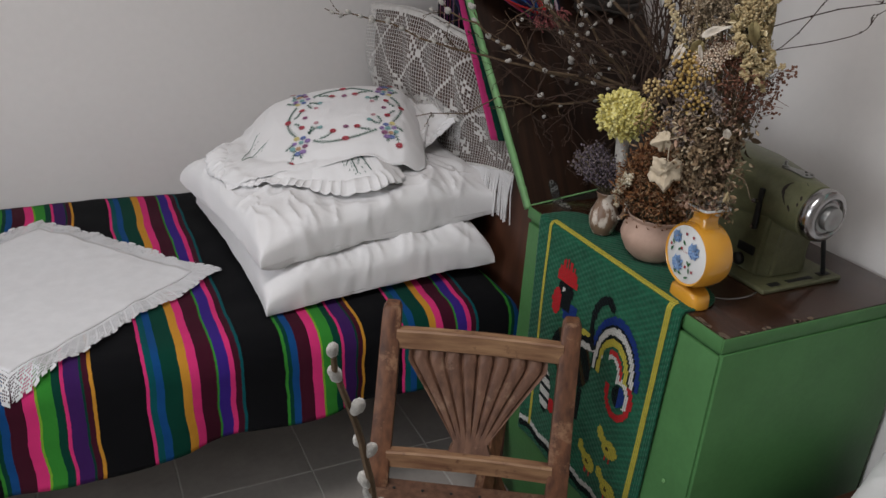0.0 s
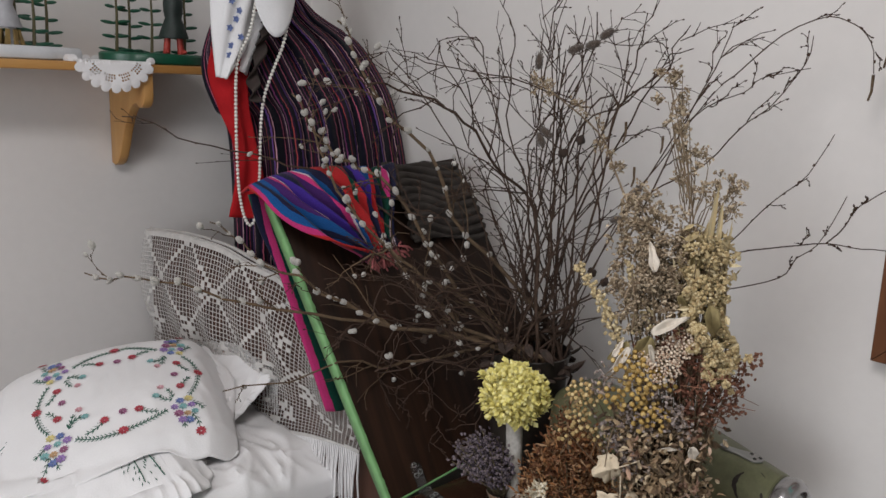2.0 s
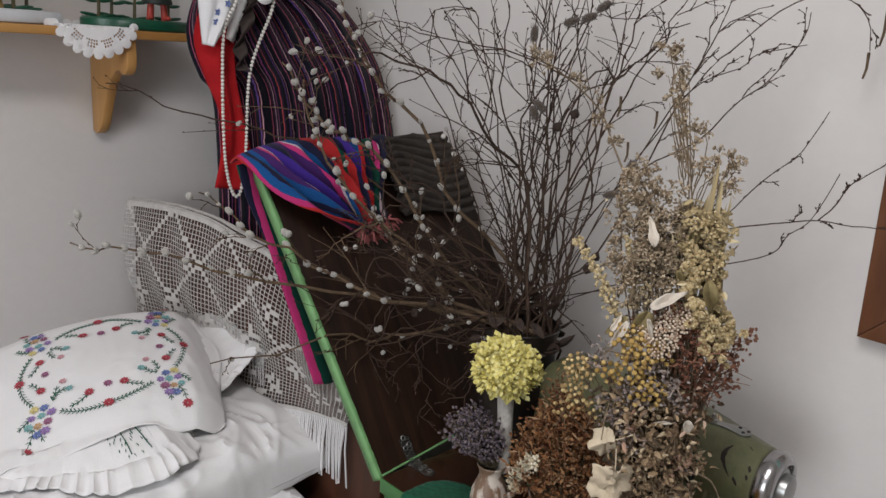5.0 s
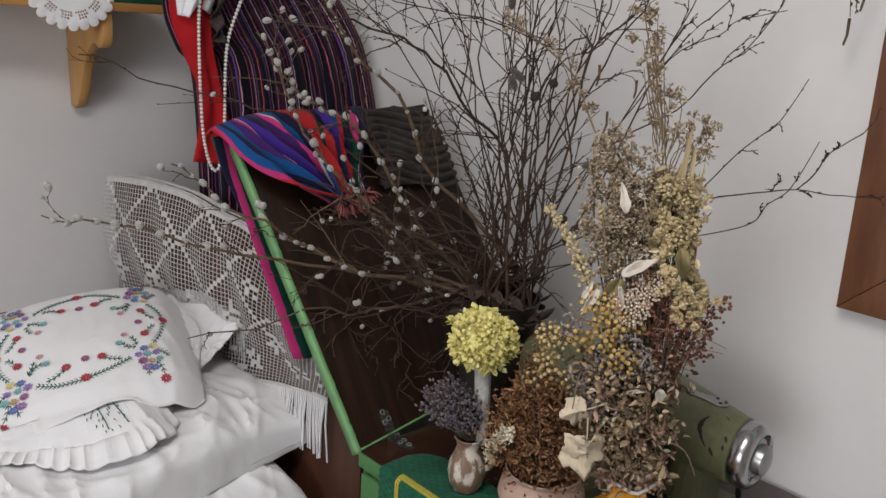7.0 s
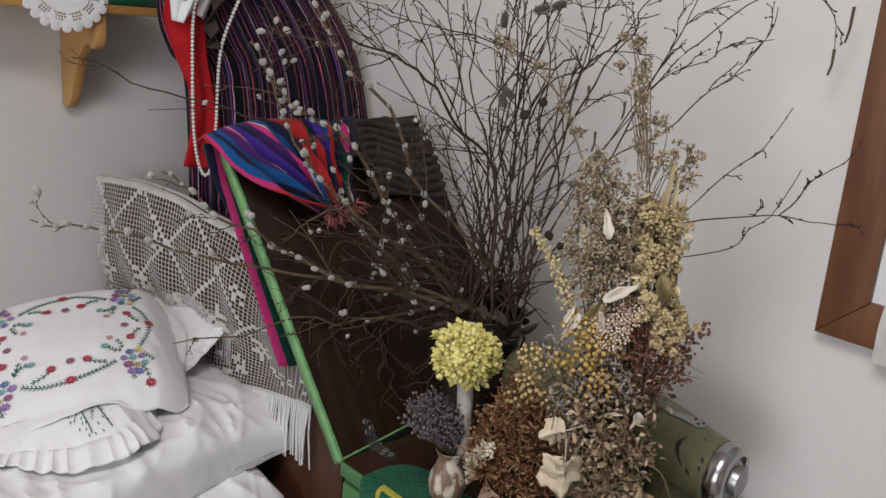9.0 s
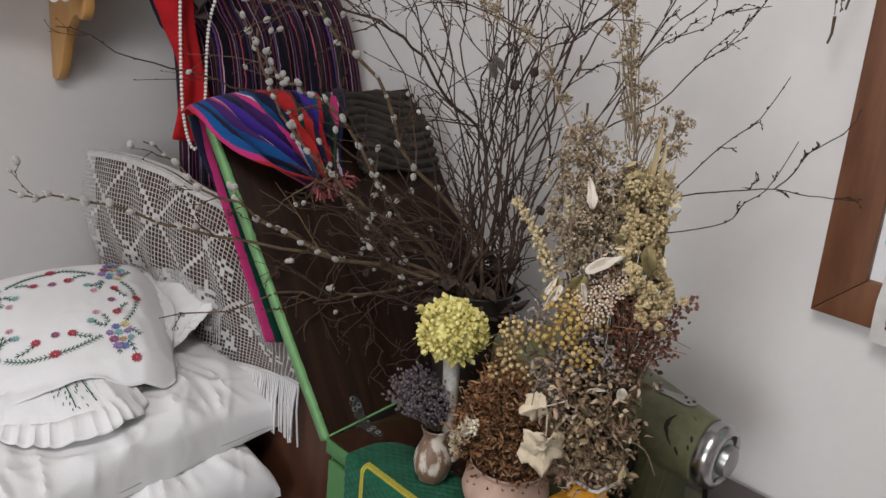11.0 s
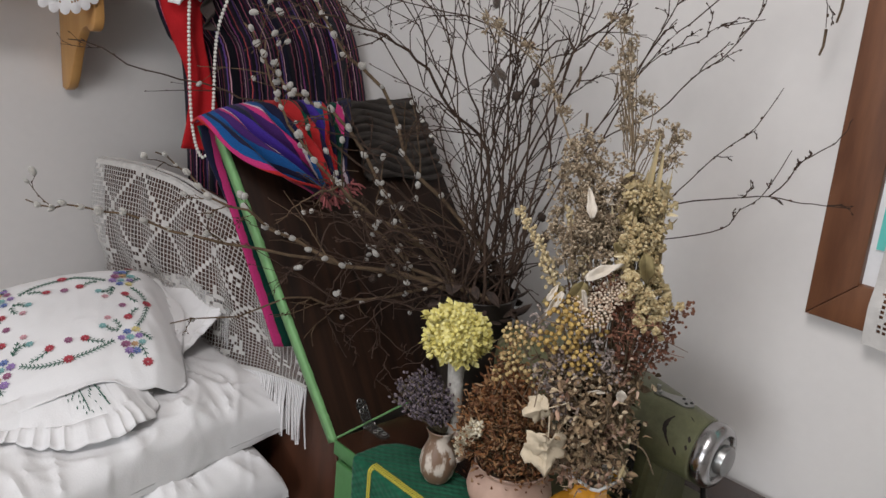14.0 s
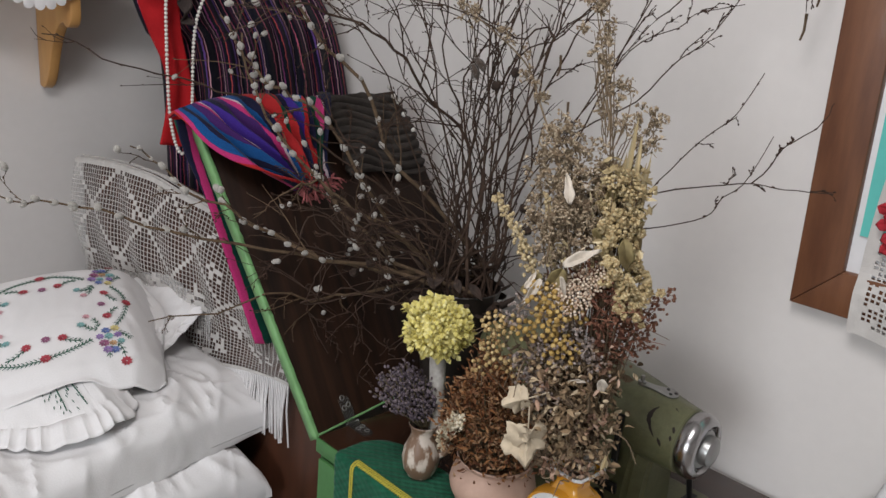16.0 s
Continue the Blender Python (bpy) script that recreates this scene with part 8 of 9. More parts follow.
def maple_leaf(parent, stalk, tip, seed, cup=0.25):
    """A pale dried leaf with five pointed lobes, cupped and crumpled, from its stalk to its tip."""
    stalk, tip = Vector(stalk), Vector(tip)
    d = (tip - stalk)
    ln = d.length
    d.normalize()
    nrm = Vector((-0.67, -0.74, 0.25)).normalized()
    s = d.cross(nrm).normalized()
    nrm = s.cross(d)
    c = stalk + d * ln * 0.42
    bm = bmesh.new()
    mid = bm.verts.new(c + nrm * 0.002)
    rings = []
    lobes = [(0, 0.60), (24, 0.45), (34, 0.42), (58, 0.50), (80, 0.43), (96, 0.41), (120, 0.44), (150, 0.36), (180, 0.26)]
    for k in range(1, 6):
        ring = []
        for i in range(40):
            a = 2 * math.pi * i / 40
            deg = min(math.degrees(a), 360 - math.degrees(a))
            for (a0, r0), (a1, r1) in zip(lobes, lobes[1:]):
                if a0 <= deg <= a1:
                    lobe = r0 + (r1 - r0) * (deg - a0) / (a1 - a0)
            r = ln * lobe * k / 5 * (1 + 0.30 * wav(math.cos(a) * 2, math.sin(a) * 2, seed, 1.0) + 0.05 * math.sin(a * 17 + seed))
            x, y = r * math.cos(a), r * math.sin(a)
            # folded along its midrib, curled at the tips and crumpled
            bend = cup * abs(y) * 1.6 - cup * r * r / ln * 0.9 + 0.0065 * k / 5 * wav(x * 60, y * 60, seed, 1.6) + 0.005 * ridge(x * 60, y * 60, seed, 1.2)
            ring.append(bm.verts.new(c + d * x + s * y - nrm * bend))
        rings.append(ring)
    for i in range(40):
        j = (i + 1) % 40
        bm.faces.new((mid, rings[0][i], rings[0][j]))
        for p, q in zip(rings, rings[1:]):
            bm.faces.new((p[i], q[i], q[j], p[j]))
    thick(part("broad_leaf", rel(parent, bm), M_DRYLEAF, parent, "broad pale crumpled dry leaf"), 0.0008)
    part("leaf_stalk", rel(parent, tube(bmesh.new(), [stalk - d * 0.018 - nrm * 0.004, stalk, c], 0.0009, 0.0007, 5)), M_DRYLEAF, parent)


maple_leaf(rust, (1.088, 1.169, 1.082), (1.094, 1.171, 1.024), 1, 0.35)
maple_leaf(rust, (1.097, 1.174, 1.108), (1.076, 1.200, 1.094), 4, 0.50)

# the large mixed bunch in the flask
BX, BY, BZ = 1.195, 1.160, CZ + 0.175
big = bunch_parent("mixed_dried_bunch", "tall mixed bunch of dried herbs, tansy and grasses", (BX, BY, BZ))
rng = random.Random(91)
M_TANSY = island_material("tansy_yellow", [(0.42, 0.285, 0.095), (0.35, 0.23, 0.075), (0.47, 0.34, 0.14), (0.28, 0.18, 0.06)], 0.85)
M_PALETANSY = island_material("pale_tansy", [(0.46, 0.34, 0.16), (0.38, 0.27, 0.12), (0.53, 0.41, 0.21), (0.30, 0.20, 0.09)], 0.85)
M_STATICE = island_material("pale_gold_florets", [(0.47, 0.375, 0.205), (0.41, 0.32, 0.165), (0.53, 0.44, 0.27), (0.34, 0.25, 0.13)], 0.9)
M_PALEGOLD = island_material("straw_gold", [(0.46, 0.37, 0.215), (0.39, 0.31, 0.17), (0.53, 0.45, 0.29), (0.33, 0.26, 0.145)], 0.9)
M_GREY = island_material("grey_herb", [(0.33, 0.24, 0.145), (0.22, 0.152, 0.090), (0.44, 0.35, 0.235), (0.26, 0.178, 0.110), (0.15, 0.102, 0.066)], 0.9)
M_ROSY = island_material("rosy_herb", [(0.38, 0.245, 0.175), (0.30, 0.18, 0.125), (0.45, 0.32, 0.24)], 0.9)
# herb browns darkened to stand for the shade inside the bunch
M_SHADEHERB = island_material("dark_herb", [(0.12, 0.085, 0.055), (0.16, 0.115, 0.075), (0.09, 0.062, 0.042)], 0.9)
M_LILAC = island_material("lilac_herb", [(0.235, 0.195, 0.175), (0.30, 0.255, 0.235), (0.17, 0.135, 0.12), (0.26, 0.205, 0.165)], 0.9)
M_YARROW = island_material("yarrow", [(0.55, 0.45, 0.35), (0.46, 0.36, 0.27), (0.62, 0.53, 0.42), (0.34, 0.23, 0.16)], 0.9)
M_WINE = island_material("wine_brown_florets", [(0.175, 0.080, 0.052), (0.24, 0.118, 0.076), (0.125, 0.055, 0.038)], 0.9)
M_SEED = island_material("pale_seed_heads", [(0.37, 0.295, 0.20), (0.27, 0.205, 0.135), (0.47, 0.39, 0.285), (0.19, 0.138, 0.092)], 0.9)
M_STRAWSTEM = material("straw_stem", (0.185, 0.132, 0.080), 0.7, var=0.2, scale=70)


def stalk_to(bm, tip, r=0.0011, bow=0.01):
    foot = Vector((BX, BY, BZ - 0.055)) + Vector((rng.uniform(-0.009, 0.009), rng.uniform(-0.009, 0.009), 0))
    mid = Vector((BX, BY, BZ)).lerp(tip, 0.42) + Vector((rng.uniform(-bow, bow), rng.uniform(-bow, bow), 0))
    pts = spline([foot, Vector((BX + rng.uniform(-0.008, 0.008), BY + rng.uniform(-0.008, 0.008), BZ + 0.01)), mid, tip], 9)
    tube(bm, pts, r, r * 0.6, 4)
    return pts


E3 = Vector((0.74, -0.67, 0)).normalized()   # sideways, as seen from the middle of the room
T3 = Vector((-0.67, -0.74, 0)).normalized()  # towards the middle of the room
stems, tansy, pale_tansy, statice, pale_gold, grey, rosy, dark, lilac, yarrow, wine, seed = (bmesh.new() for _ in range(12))


def spot(side, front, z):
    """A place in the bunch: metres sideways, towards the room and above the floor."""
    return Vector((BX, BY, 0)) + E3 * side + T3 * front + Vector((0, 0, z))


def tuft_leaf(bm, p, size, curl=1.0):
    """One small curled dry leaf in any direction."""
    leaf_blade(bm, p, (rng.uniform(-1, 1), rng.uniform(-1, 1), rng.uniform(-1, 0.9)), (rng.uniform(-1, 1), rng.uniform(-1, 1), rng.uniform(-0.3, 1)), size * (0.7 + 0.7 * rng.random()), size * (0.45 + 0.35 * rng.random()), curl * rng.uniform(-0.9, 0.9), 3)


def gauss3(s):
    return Vector((rng.gauss(0, s), rng.gauss(0, s), rng.gauss(0, s)))


def clump(bm, c, radius, n, bead):
    """A lumpy floret head: beads crowded on a small ball."""
    for i in range(n):
        d = gauss3(1).normalized()
        egg(bm, c + d * radius * (0.75 + 0.35 * rng.random()), d, bead * (0.8 + 0.5 * rng.random()), bead * (0.8 + 0.4 * rng.random()), 6, 4)


# grey-brown herbs fill the lower column, each head a loose rosette of curled leaves
HERBS = ((-0.069, 0.035, 1.114), (-0.068, 0.04, 1.089), (-0.053, 0.05, 1.129), (-0.044, 0.055, 1.101), (-0.026, 0.045, 1.108), (-0.005, 0.03, 1.072), (-0.049, 0.05, 1.074), (-0.026, 0.045, 1.058), (-0.002, 0.03, 1.032), (-0.033, 0.035, 1.026), (-0.009, 0.02, 1.003), (-0.001, 0.03, 1.115), (0.003, 0.02, 1.085), (-0.064, 0.04, 1.138), (-0.038, 0.045, 1.148), (-0.016, 0.035, 1.141), (-0.079, 0.03, 1.143), (-0.043, 0.04, 1.047), (0.016, 0.015, 1.058), (0.011, 0.01, 1.121), (-0.04, 0.02, 1.002), (0.011, 0.012, 0.995),)
for j, q in enumerate(HERBS):
    c = spot(*q)
    stalk_to(stems, c, 0.0012)
    for m in range(60):
        tuft_leaf(grey if j % 5 else rosy, c + gauss3(0.0110), 0.0076)
    for m in range(8):
        egg(grey, c + gauss3(0.009), gauss3(1), 0.005, 0.0042, 5, 3)
    for m in range(1):
        o = c + gauss3(0.010)
        d = gauss3(0.012)
        tube(stems, spline([o, o + d + Vector((0, 0, 0.008)), o + d * 1.6 + Vector((0, 0, -0.010))], 7), 0.0011, 0.0007, 4)
# the deep inside of the column: its shade, coloured into darker leaves set further back
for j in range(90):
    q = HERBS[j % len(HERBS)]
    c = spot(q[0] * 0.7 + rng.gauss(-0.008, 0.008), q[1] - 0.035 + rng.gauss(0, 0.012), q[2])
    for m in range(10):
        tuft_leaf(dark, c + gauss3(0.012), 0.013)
# lilac-grey mint heads
for q in ((-0.105, 0, 1.184), (-0.078, 0.045, 1.166), (-0.061, 0.045, 1.154), (-0.082, 0.03, 1.118), (-0.036, 0.05, 1.171), (-0.02, 0.045, 1.153), (-0.051, 0.05, 1.19), (-0.07, 0.045, 1.105), (-0.093, 0.01, 1.129),):
    c = spot(*q)
    stalk_to(stems, c, 0.0009)
    for m in range(46):
        p = c + gauss3(0.0085)
        egg(lilac, p, gauss3(1), 0.0048, 0.0036, 5, 3)
        if m % 3 == 0:
            tuft_leaf(lilac, p, 0.007)
# tansy buttons
for *q, n in ((-0.085, 0.05, 1.224, 26), (-0.069, 0.05, 1.21, 30), (-0.081, 0.045, 1.191, 22), (-0.097, 0.03, 1.178, 12), (-0.06, 0.05, 1.173, 14), (-0.048, 0.05, 1.164, 10), (-0.066, 0.045, 1.16, 10), (-0.046, 0.045, 1.205, 7)):
    c = spot(*q)
    stalk_to(stems, c, 0.0012)
    pompon(tansy, c, T3 + Vector((0, 0, 0.45)), n, 0.0205 if n > 15 else 0.014, 0.0066, rng, 0.7)
# the paler buttons that hang out to one side
for *q, n in ((-0.129, 0, 1.171, 15), (-0.117, 0, 1.157, 15), (-0.127, -0.005, 1.138, 14), (-0.135, -0.005, 1.114, 9), (-0.099, 0, 1.118, 8), (-0.113, 0.005, 1.174, 9), (-0.12, 0, 1.127, 9)):
    c = spot(*q)
    stalk_to(stems, c, 0.0009)
    pompon(pale_tansy, c, T3 * 0.8 - E3 * 0.5 + Vector((0, 0, 0.4)), n, 0.0135, 0.0058, rng, 0.9)
    for m in range(4):
        tube(stems, [c, c + gauss3(0.010) + Vector((0, 0, -0.012))], 0.0006, 0.0005, 3)
# flat pale yarrow heads
for *q, n, size in ((-0.052, 0.055, 1.227, 90, 0.02), (-0.041, 0.05, 1.242, 60, 0.016), (-0.066, 0.05, 1.235, 40, 0.012), (-0.027, 0.045, 1.248, 40, 0.014)):
    c = spot(*q)
    stalk_to(stems, c, 0.0012)
    pompon(yarrow, c, T3 + Vector((0, 0, 0.55)), n, size, 0.0036, rng, 0.45)
    for m in range(12):
        tuft_leaf(wine, c - T3 * 0.010 + gauss3(0.010), 0.008)
# lumpy gold heads, piled from the top of the bunch down one side
for *q, size in ((-0.017, 0, 1.324, 0.008), (-0.01, 0.01, 1.312, 0.009), (-0.019, 0.015, 1.298, 0.009), (-0.003, 0.015, 1.294, 0.01), (0.004, 0.005, 1.308, 0.009), (0.014, 0.01, 1.278, 0.009), (-0.014, 0.025, 1.284, 0.008), (-0.024, 0.03, 1.278, 0.007), (-0.017, 0.04, 1.266, 0.008), (-0.009, 0.045, 1.255, 0.009), (-0.017, 0.045, 1.247, 0.007), (0.003, 0.04, 1.245, 0.009), (0, 0.045, 1.23, 0.008), (0.015, 0.035, 1.231, 0.009), (0.027, 0.03, 1.218, 0.009), (0.015, 0.035, 1.214, 0.008), (0.034, 0.02, 1.23, 0.008), (0.032, 0.01, 1.243, 0.008), (0.001, 0.045, 1.216, 0.006), (0.021, 0.01, 1.259, 0.008), (0.027, 0.03, 1.203, 0.006), (-0.022, -0.005, 1.317, 0.007), (-0.004, -0.01, 1.336, 0.007)):
    c = spot(*q)
    stalk_to(stems, c, 0.0013)
    clump(statice, c, size * 0.85, 34, 0.0052)
    for m in range(3):
        clump(statice, c + gauss3(size * 0.9), size * 0.45, 14, 0.0042)
# a loose golden sheaf that fills the edge of the bunch
for m in range(46):
    t = rng.random()
    z = 1.235 + 0.120 * t
    c = spot(rng.uniform(-0.026 + 0.006 * t, 0.030 - 0.012 * t), rng.uniform(-0.01, 0.03) - 0.02 * t, z)
    stalk_to(stems, c, 0.0008)
    clump(statice, c, 0.0085, 22, 0.0040)
    for n in range(5):
        tuft_leaf(pale_gold, c + gauss3(0.009), 0.010, 0.8)
for m in range(9):
    a = spot(rng.uniform(-0.006, 0.022), -0.012, 1.26 + 0.05 * rng.random())
    leaf_blade(pale_gold, a, E3 * rng.uniform(-0.02, 0.16) + Vector((0, 0, 1)), T3 + gauss3(0.4), 0.07 + 0.04 * rng.random(), 0.007, rng.uniform(-0.15, 0.15), 7)
# gold spikes
for a, b, n, w in (((-0.093, 0.01, 1.239), (-0.137, -0.03, 1.312), 150, 0.0042), ((-0.072, 0, 1.25), (-0.082, -0.02, 1.322), 70, 0.0032), ((-0.063, 0.01, 1.26), (-0.068, -0.01, 1.313), 40, 0.003)):
    a, b = spot(*a), spot(*b)
    bow = spline([a, a.lerp(b, 0.5) + E3 * 0.006, b], 12)
    tube(stems, [Vector((BX, BY, BZ)), *bow], 0.0014, 0.0008, 5)
    for i in range(n):
        p = bow[int(11.99 * i / n)] + gauss3(w * (1.1 - 0.5 * i / n))
        egg(pale_gold, p, gauss3(1) + Vector((0, 0, 1)), 0.0058, 0.0048, 5, 3)
# wine-brown heads
for q in ((-0.021, 0.045, 1.226), (-0.006, 0.045, 1.21), (0.012, 0.035, 1.194), (0.034, 0.02, 1.189), (-0.011, 0.04, 1.188), (0.011, 0.03, 1.171), (0.035, 0.015, 1.17), (0.043, 0.015, 1.201), (-0.027, 0.045, 1.202), (0.003, 0.03, 1.157), (-0.013, 0.035, 1.169), (0.013, 0.035, 1.207), (-0.029, 0.03, 1.249), (-0.019, 0.035, 1.235),):
    c = spot(*q)
    stalk_to(stems, c, 0.0010)
    for m in range(34):
        p = c + gauss3(0.0090)
        if m % 3:
            tuft_leaf(wine, p, 0.0065)
        else:
            egg(wine, p, gauss3(1), 0.0042, 0.0034, 5, 3)
    for m in range(4):
        tube(wine, [c, c + gauss3(0.014) + E3 * 0.006], 0.0006, 0.0004, 3)
for q in ((0.053, 0.01, 1.179), (0.05, 0.01, 1.171), (0.045, 0.01, 1.159), (0.04, 0.01, 1.15), (0.057, 0.005, 1.188), (0.02, 0.02, 1.147), (0.026, 0.02, 1.16), (0.059, 0, 1.154), (0.059, 0, 1.203), (0.069, 0, 1.221), (0.058, 0, 1.211), (0.066, 0, 1.212), (0.075, 0, 1.22),):
    c = spot(*q)
    tube(stems, spline([spot(0.01, 0.02, 1.165), spot(q[0] * 0.6, q[1], q[2] - 0.008), c], 6), 0.0006, 0.0004, 4)
    for m in range(7):
        egg(wine, c + gauss3(0.0035), gauss3(1), 0.005, 0.0038, 5, 3)


def umbel(c, d, n, size):
    """A loose head: short rays from one point, each with a few tiny florets."""
    d = Vector(d).normalized()
    for i in range(n):
        r = (d + gauss3(0.55)).normalized() * size * (0.6 + 0.5 * rng.random())
        tube(stems, [c, c + r * 0.5 + Vector((0, 0, 0.001)), c + r], 0.0005, 0.0004, 3)
        for m in range(3):
            p = c + r + gauss3(0.0022)
            if m % 2:
                egg(seed, p, r, 0.0040, 0.0034, 5, 3)
            else:
                tuft_leaf(seed, p, 0.0048)


# pale seed stems that stand behind the leaves, with gaps between them
SEED_STEMS = [((-0.067, 0, 1.25), (-0.069, -0.03, 1.36)), ((-0.056, 0.01, 1.254), (-0.061, -0.03, 1.367)), ((-0.045, 0.01, 1.255), (-0.042, -0.03, 1.362)), ((-0.035, 0.01, 1.262), (-0.032, -0.02, 1.345)), ((-0.059, 0.02, 1.283), (-0.055, 0, 1.316)), ((-0.022, 0, 1.26), (-0.023, -0.03, 1.363)), ((-0.075, -0.01, 1.247), (-0.091, -0.03, 1.353)), ((-0.064, 0, 1.29), (-0.078, -0.04, 1.384)), ((-0.044, 0.02, 1.277), (-0.05, 0, 1.329))]
for a, b in SEED_STEMS:
    a, b = spot(*a), spot(*b)
    path = spline([Vector((BX, BY, BZ)), a, a.lerp(b, 0.5) + gauss3(0.004), b], 16)
    tube(stems, path, 0.0012, 0.0006, 4)
    for i in range(4, 16):
        for m in range(3):
            o = path[i] + gauss3(0.008)
            umbel(o, (rng.uniform(-1, 1), rng.uniform(-1, 1), 0.8), 5, 0.0095)
# airy sprays that rise above
for foot, tips in (((-0.007, -0.03, 1.345), ((-0.036, -0.11, 1.534), (-0.027, -0.11, 1.519), (-0.036, -0.1, 1.502), (-0.019, -0.11, 1.529), (-0.019, -0.1, 1.491), (-0.011, -0.1, 1.501), (-0.028, -0.09, 1.478),)), ((-0.011, -0.03, 1.345), ((-0.022, -0.09, 1.465), (-0.033, -0.09, 1.471), (-0.016, -0.08, 1.447), (-0.024, -0.08, 1.437), (-0.002, -0.08, 1.442), (0.008, -0.08, 1.445), (-0.009, -0.07, 1.423), (-0.017, -0.07, 1.409),)), ((-0.019, -0.01, 1.329), ((0.001, -0.04, 1.405), (0.017, -0.04, 1.408), (0.029, -0.04, 1.415), (0.04, -0.04, 1.409), (0.035, -0.04, 1.397), (0.025, -0.04, 1.387), (0.013, -0.04, 1.393), (0.028, -0.03, 1.379), (0.019, -0.03, 1.372),)), ((-0.042, -0.04, 1.341), ((-0.08, -0.06, 1.384), (-0.073, -0.06, 1.394), (-0.067, -0.05, 1.38), (-0.086, -0.06, 1.367), (-0.057, -0.05, 1.371), (-0.043, -0.06, 1.39),))):
    foot = spot(*foot)
    tube(stems, spline([Vector((BX, BY, BZ + 0.01)), foot, spot(*tips[0])], 12), 0.0012, 0.0007, 4)
    for q in tips:
        q = spot(*q)
        tube(stems, spline([foot.lerp(q, 0.35), foot.lerp(q, 0.75) + gauss3(0.004), q], 6), 0.0008, 0.0004, 4)
        for m in range(3):
            umbel(q + gauss3(0.005), (rng.uniform(-0.5, 0.5), rng.uniform(-0.5, 0.5), 1), 4, 0.0085)
# one long straw with tufts that leans away over the twigs
straw = spline([Vector((BX, BY, BZ)), spot(-0.051, -0.04, 1.34), spot(-0.073, -0.09, 1.38), spot(-0.086, -0.12, 1.413), spot(-0.105, -0.15, 1.457), spot(-0.164, -0.17, 1.503), spot(-0.185, -0.18, 1.512)], 40)
tube(stems, straw, 0.0017, 0.0009, 5)
for i in (19, 21, 24, 27, 30, 33, 36, 39):
    for m in range(2):
        umbel(straw[i] + gauss3(0.004), (rng.uniform(-1, 1), rng.uniform(-1, 1), 0.6), 5, 0.010)
# dry grass blades at the edge, and two straws bent over
for a, b, w in (((0.014, 0, 1.255), (0.03, -0.02, 1.343), 0.007), ((0.019, -0.005, 1.26), (0.029, -0.02, 1.378), 0.006), ((-0, 0, 1.307), (0.014, -0.01, 1.347), 0.006), ((0.026, 0, 1.242), (0.029, -0.02, 1.317), 0.008), ((0.015, -0.01, 1.292), (0.025, -0.02, 1.368), 0.005), ((-0.029, 0.01, 1.288), (-0.039, 0, 1.336), 0.004)):
    a, b = spot(*a), spot(*b)
    leaf_blade(pale_gold, a, b - a, T3, (b - a).length, w, rng.uniform(-0.06, 0.06), 7)
for l in (((-0.06, 0.055, 1.201), (-0.087, 0.06, 1.21), (-0.112, 0.05, 1.211), (-0.093, 0.05, 1.23), (-0.072, 0.045, 1.242)), ((-0.08, 0.02, 1.256), (-0.079, 0.02, 1.282), (-0.084, 0.01, 1.317)), ((-0.073, 0.05, 1.241), (-0.096, 0.055, 1.225), (-0.11, 0.05, 1.205))):
    tube(stems, [spot(*q) for q in l], 0.0014, 0.0010, 6)
# a drooping seed pod below
pod = [spot(*q) for q in ((0.001, 0.03, 1.035), (0.008, 0.035, 1.041), (0.015, 0.04, 1.032), (0.021, 0.04, 1.017))]
tube(stems, spline(pod, 10), 0.0012, 0.0010, 5)
for m in range(6):
    leaf_blade(pale_gold, pod[2] + gauss3(0.001), Vector((0, 0, -1)) + gauss3(0.16), T3 + gauss3(0.3), 0.018, 0.0046, rng.uniform(-0.2, 0.2), 4)
tagged(part("stem_tangle", rel(big, stems), M_STRAWSTEM, big, "thin straw-coloured stems"), kind="stuff")
for nm, bm, mt, lb in (("tansy", tansy, M_TANSY, "dull yellow button flowers"), ("pale_tansy", pale_tansy, M_PALETANSY, "tan button flowers"), ("gold_statice", statice, M_STATICE, "lumpy pale gold florets"), ("gold_spike", pale_gold, M_PALEGOLD, "straw-gold spikes and blades"), ("grey_herb", grey, M_GREY, "grey-brown dried herbs"), ("rosy_herb", rosy, M_ROSY, "pinkish brown dried leaves"), ("dark_herb", dark, M_SHADEHERB, "dark brown dried leaves"), ("lilac_herb", lilac, M_LILAC, "lilac-grey dried florets"), ("yarrow", yarrow, M_YARROW, "pale flat yarrow heads"), ("wine_brown_bloom", wine, M_WINE, "wine-brown dried florets"), ("seed_fluff", seed, M_SEED, "pale seed heads")):
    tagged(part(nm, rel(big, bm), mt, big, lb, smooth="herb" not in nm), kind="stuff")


def folded_leaf(q, d, ln, broad, mat, label, seed, face=T3):
    """A dry leaf, half folded along its rib, with a wavy edge and a turned tip."""
    d, nrm = Vector(d).normalized(), Vector(face).normalized()
    s = d.cross(nrm).normalized()
    nrm = s.cross(d)
    def fn(u, v):
        w = 2 * u - 1
        half = broad * ln * math.sin(math.pi * (0.06 + 0.94 * v) ** 0.8) ** 0.8 * (1 + 0.10 * math.sin(v * 13 + seed))
        lift = 0.55 * half * abs(w) + 0.05 * ln * math.sin(v * 8 + seed + 2 * w) - 0.22 * ln * v * v
        return Vector(q) + d * ln * v + s * (w * half * (0.9 + 0.1 * math.sin(seed + 3 * w))) + nrm * lift
    thick(part("dry_leaf", rel(big, sheet(bmesh.new(), fn, 8, 14)), mat, big, label), 0.0006)


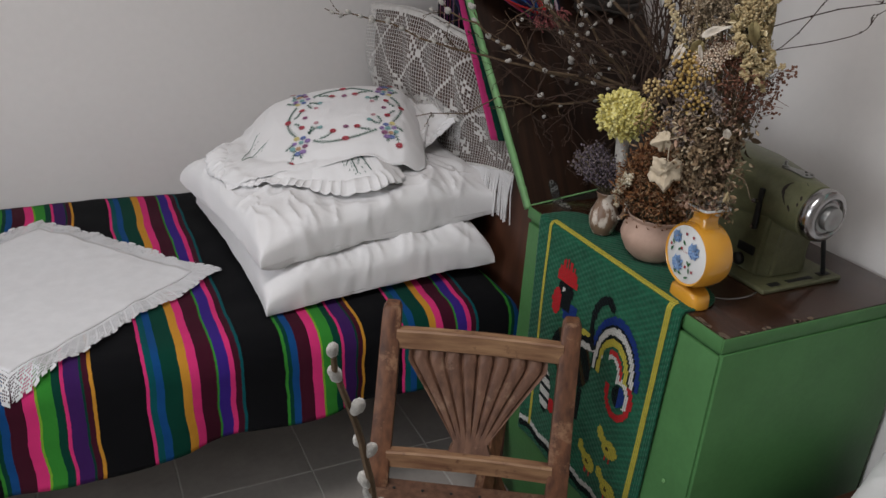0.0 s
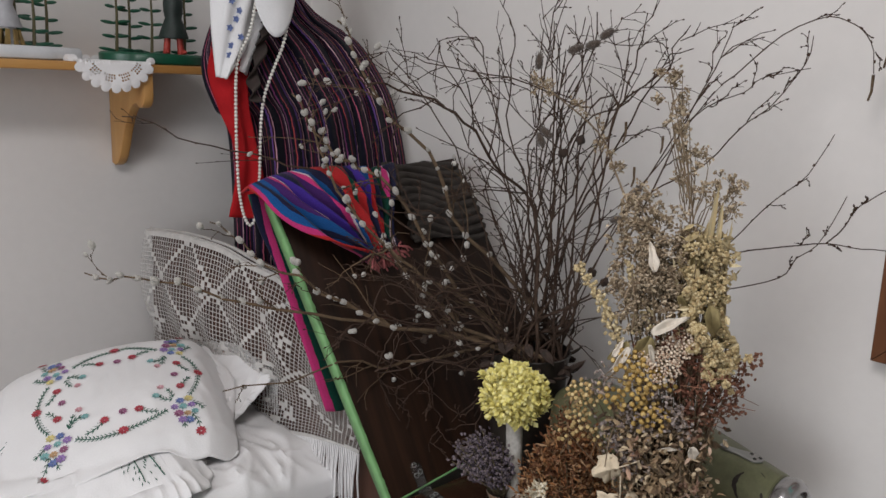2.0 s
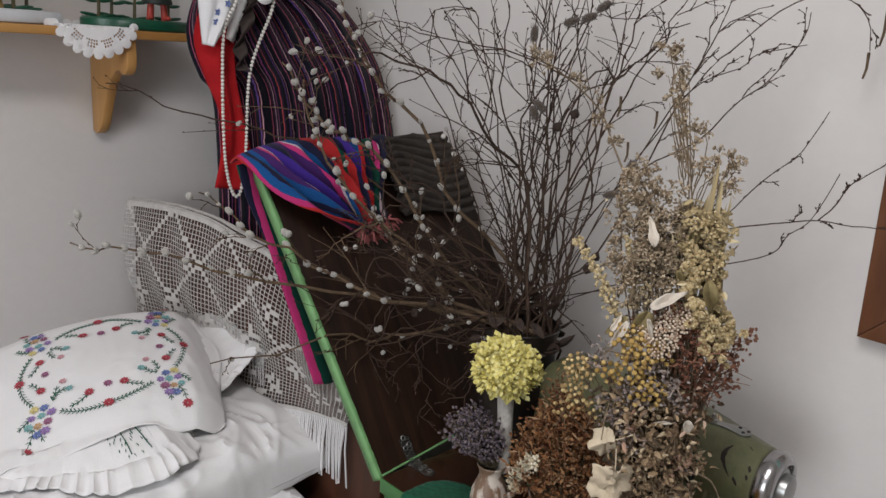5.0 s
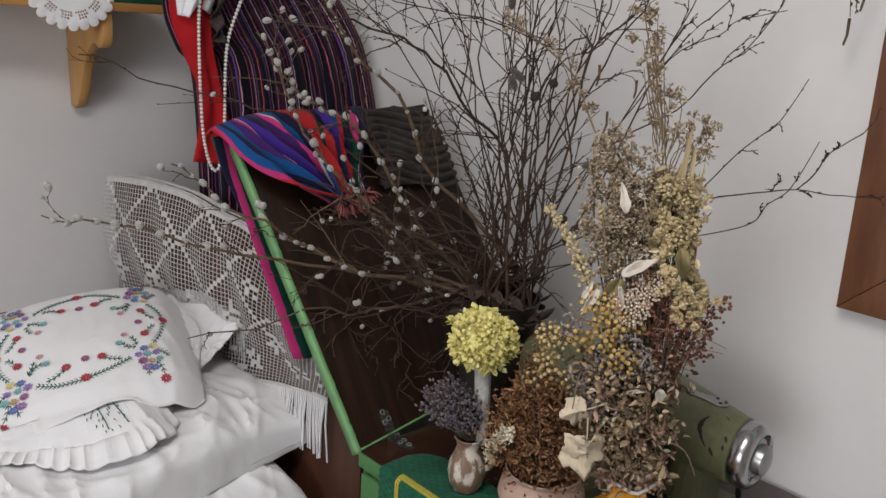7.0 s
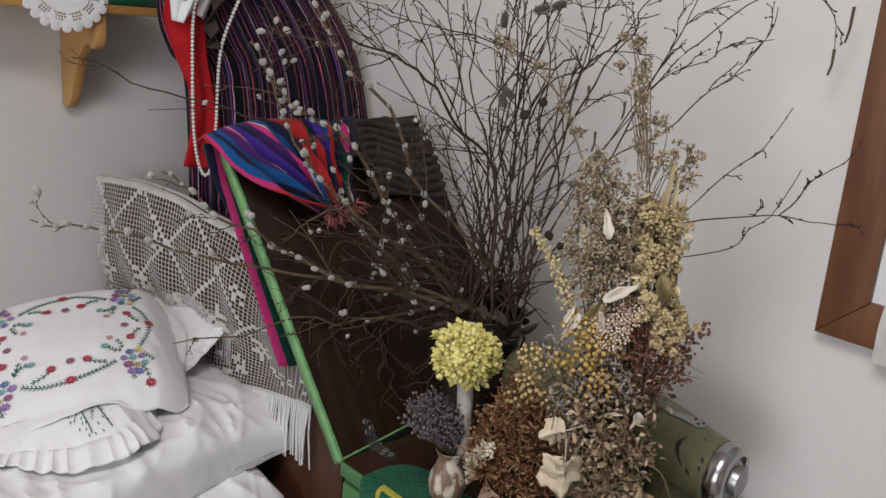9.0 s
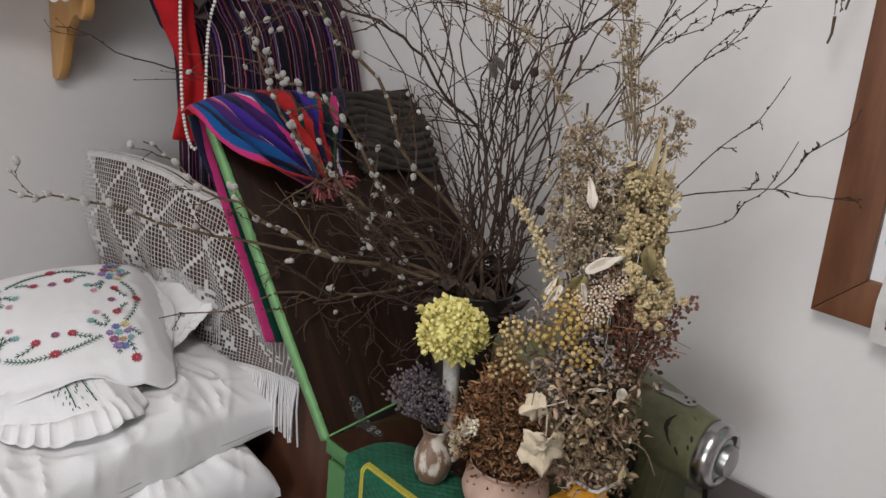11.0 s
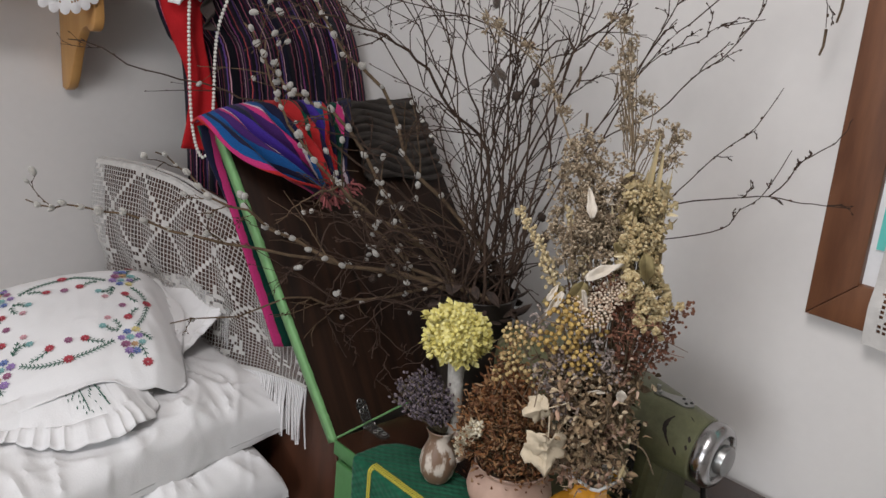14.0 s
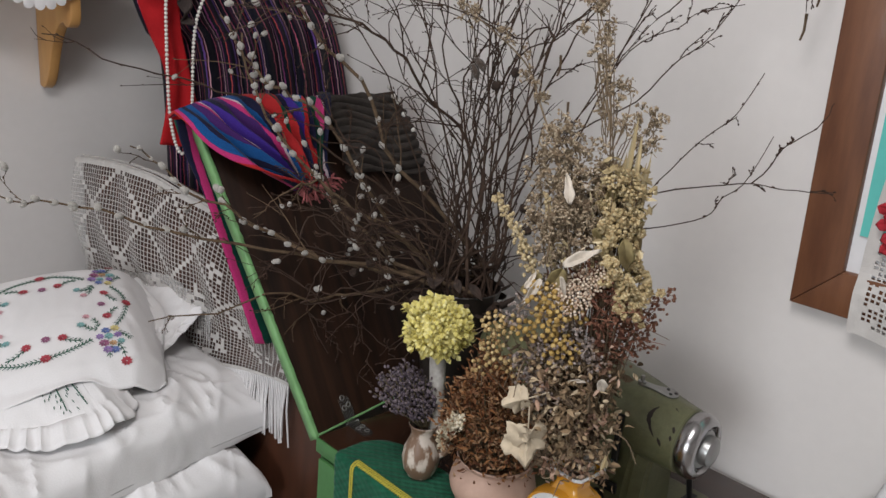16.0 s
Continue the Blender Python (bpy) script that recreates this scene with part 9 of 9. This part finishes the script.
def leaf_between(a, b, broad, mat, label, seed, tilt=0.0):
    a, b = spot(*a), spot(*b)
    folded_leaf(a, b - a, (b - a).length, broad, mat, label, seed, T3 + Vector((0, 0, tilt)))


M_WHITELEAF = material("bleached_dry_leaf", (0.58, 0.52, 0.44), 0.85, var=0.10, scale=60, bump=0.4, bscale=160)
M_OLIVELEAF = material("olive_dry_leaf", (0.235, 0.190, 0.085), 0.8, var=0.2, scale=60, color2=(0.15, 0.115, 0.05))
for a, b, broad, tilt, sd in (((-0.069, 0.06, 1.264), (-0.032, 0.06, 1.287), 0.17, 0.9, 1), ((-0.09, 0.055, 1.246), (-0.107, 0.055, 1.214), 0.15, 0.3, 2), ((-0.07, 0.06, 1.252), (-0.062, 0.06, 1.227), 0.13, 0.2, 3), ((-0.065, 0.03, 1.324), (-0.069, 0.02, 1.356), 0.16, 0.2, 4), ((-0.104, 0.045, 1.231), (-0.094, 0.045, 1.25), 0.16, 0.5, 5), ((-0.046, 0, 1.339), (-0.034, 0, 1.335), 0.25, 0.4, 6), ((-0.009, 0.05, 1.132), (-0.002, 0.05, 1.115), 0.4, 0.3, 7), ((-0.026, 0.055, 1.13), (-0.045, 0.055, 1.131), 0.12, 0.8, 8)):
    leaf_between(a, b, broad, M_WHITELEAF, "bleached folded dry leaf", sd, tilt)
for a, b, broad, tilt, sd in (((-0.067, 0.05, 1.257), (-0.082, 0.05, 1.227), 0.30, 0.3, 11), ((-0.001, 0.03, 1.289), (0.008, 0.035, 1.253), 0.24, 0.1, 12), ((-0.012, 0, 1.344), (-0.019, 0.01, 1.318), 0.22, 0.2, 13), ((-0.033, 0.02, 1.297), (-0.02, 0.02, 1.272), 0.2, 0.1, 14), ((-0.087, 0.04, 1.246), (-0.109, 0.04, 1.225), 0.22, 0.5, 15), ((-0.013, 0.03, 1.269), (0.001, 0.03, 1.257), 0.3, 0.2, 16)):
    leaf_between(a, b, broad, M_OLIVELEAF, "olive-brown curled dry leaf", sd, tilt)
for k in range(5):
    z = BZ - 0.006 + 0.008 * k
    bm = tube(bmesh.new(), [Vector((BX + (0.0125 + 0.001 * math.sin(a * 3)) * math.cos(a), BY + 0.0125 * math.sin(a), z + 0.0015 * math.sin(2 * a + k))) for a in [6.283 * i / 20 for i in range(21)]], 0.0035, segs=6)
    part("binding", rel(big, bm), M_PAPER, big, "worn paper binding")

# ---- floor tiles ----
TILE = 0.330
tile_mesh = None
for i in range(-10, 4):
    for j in range(-13, 4):
        x0, x1 = 0.733 + i * TILE, 0.733 + (i + 1) * TILE
        y0, y1 = 1.905 + j * TILE, 1.905 + (j + 1) * TILE
        if x0 > WALL_X or x1 < LEFT_X or y0 > WALL_Y or y1 < FRONT_Y:
            continue
        whole = x1 < WALL_X and x0 > LEFT_X and y1 < WALL_Y and y0 > FRONT_Y
        if whole and tile_mesh:
            ob = new("tile", tile_mesh)
            ob.location = (x0, y0, 0)
            ob.parent = floor
            continue
        sx, sy = min(x1, WALL_X) - max(x0, LEFT_X), min(y1, WALL_Y) - max(y0, FRONT_Y)
        if sx < 0.01 or sy < 0.01:
            continue
        ob = part("tile", box(bmesh.new(), 0.0022, sx - 0.0022, 0.0022, sy - 0.0022, -0.006, 0.0, 0.0008, 1), M_TILE, floor, smooth=False)
        ob.location = (max(x0, LEFT_X), max(y0, FRONT_Y), 0)
        if whole:
            tile_mesh = ob.data
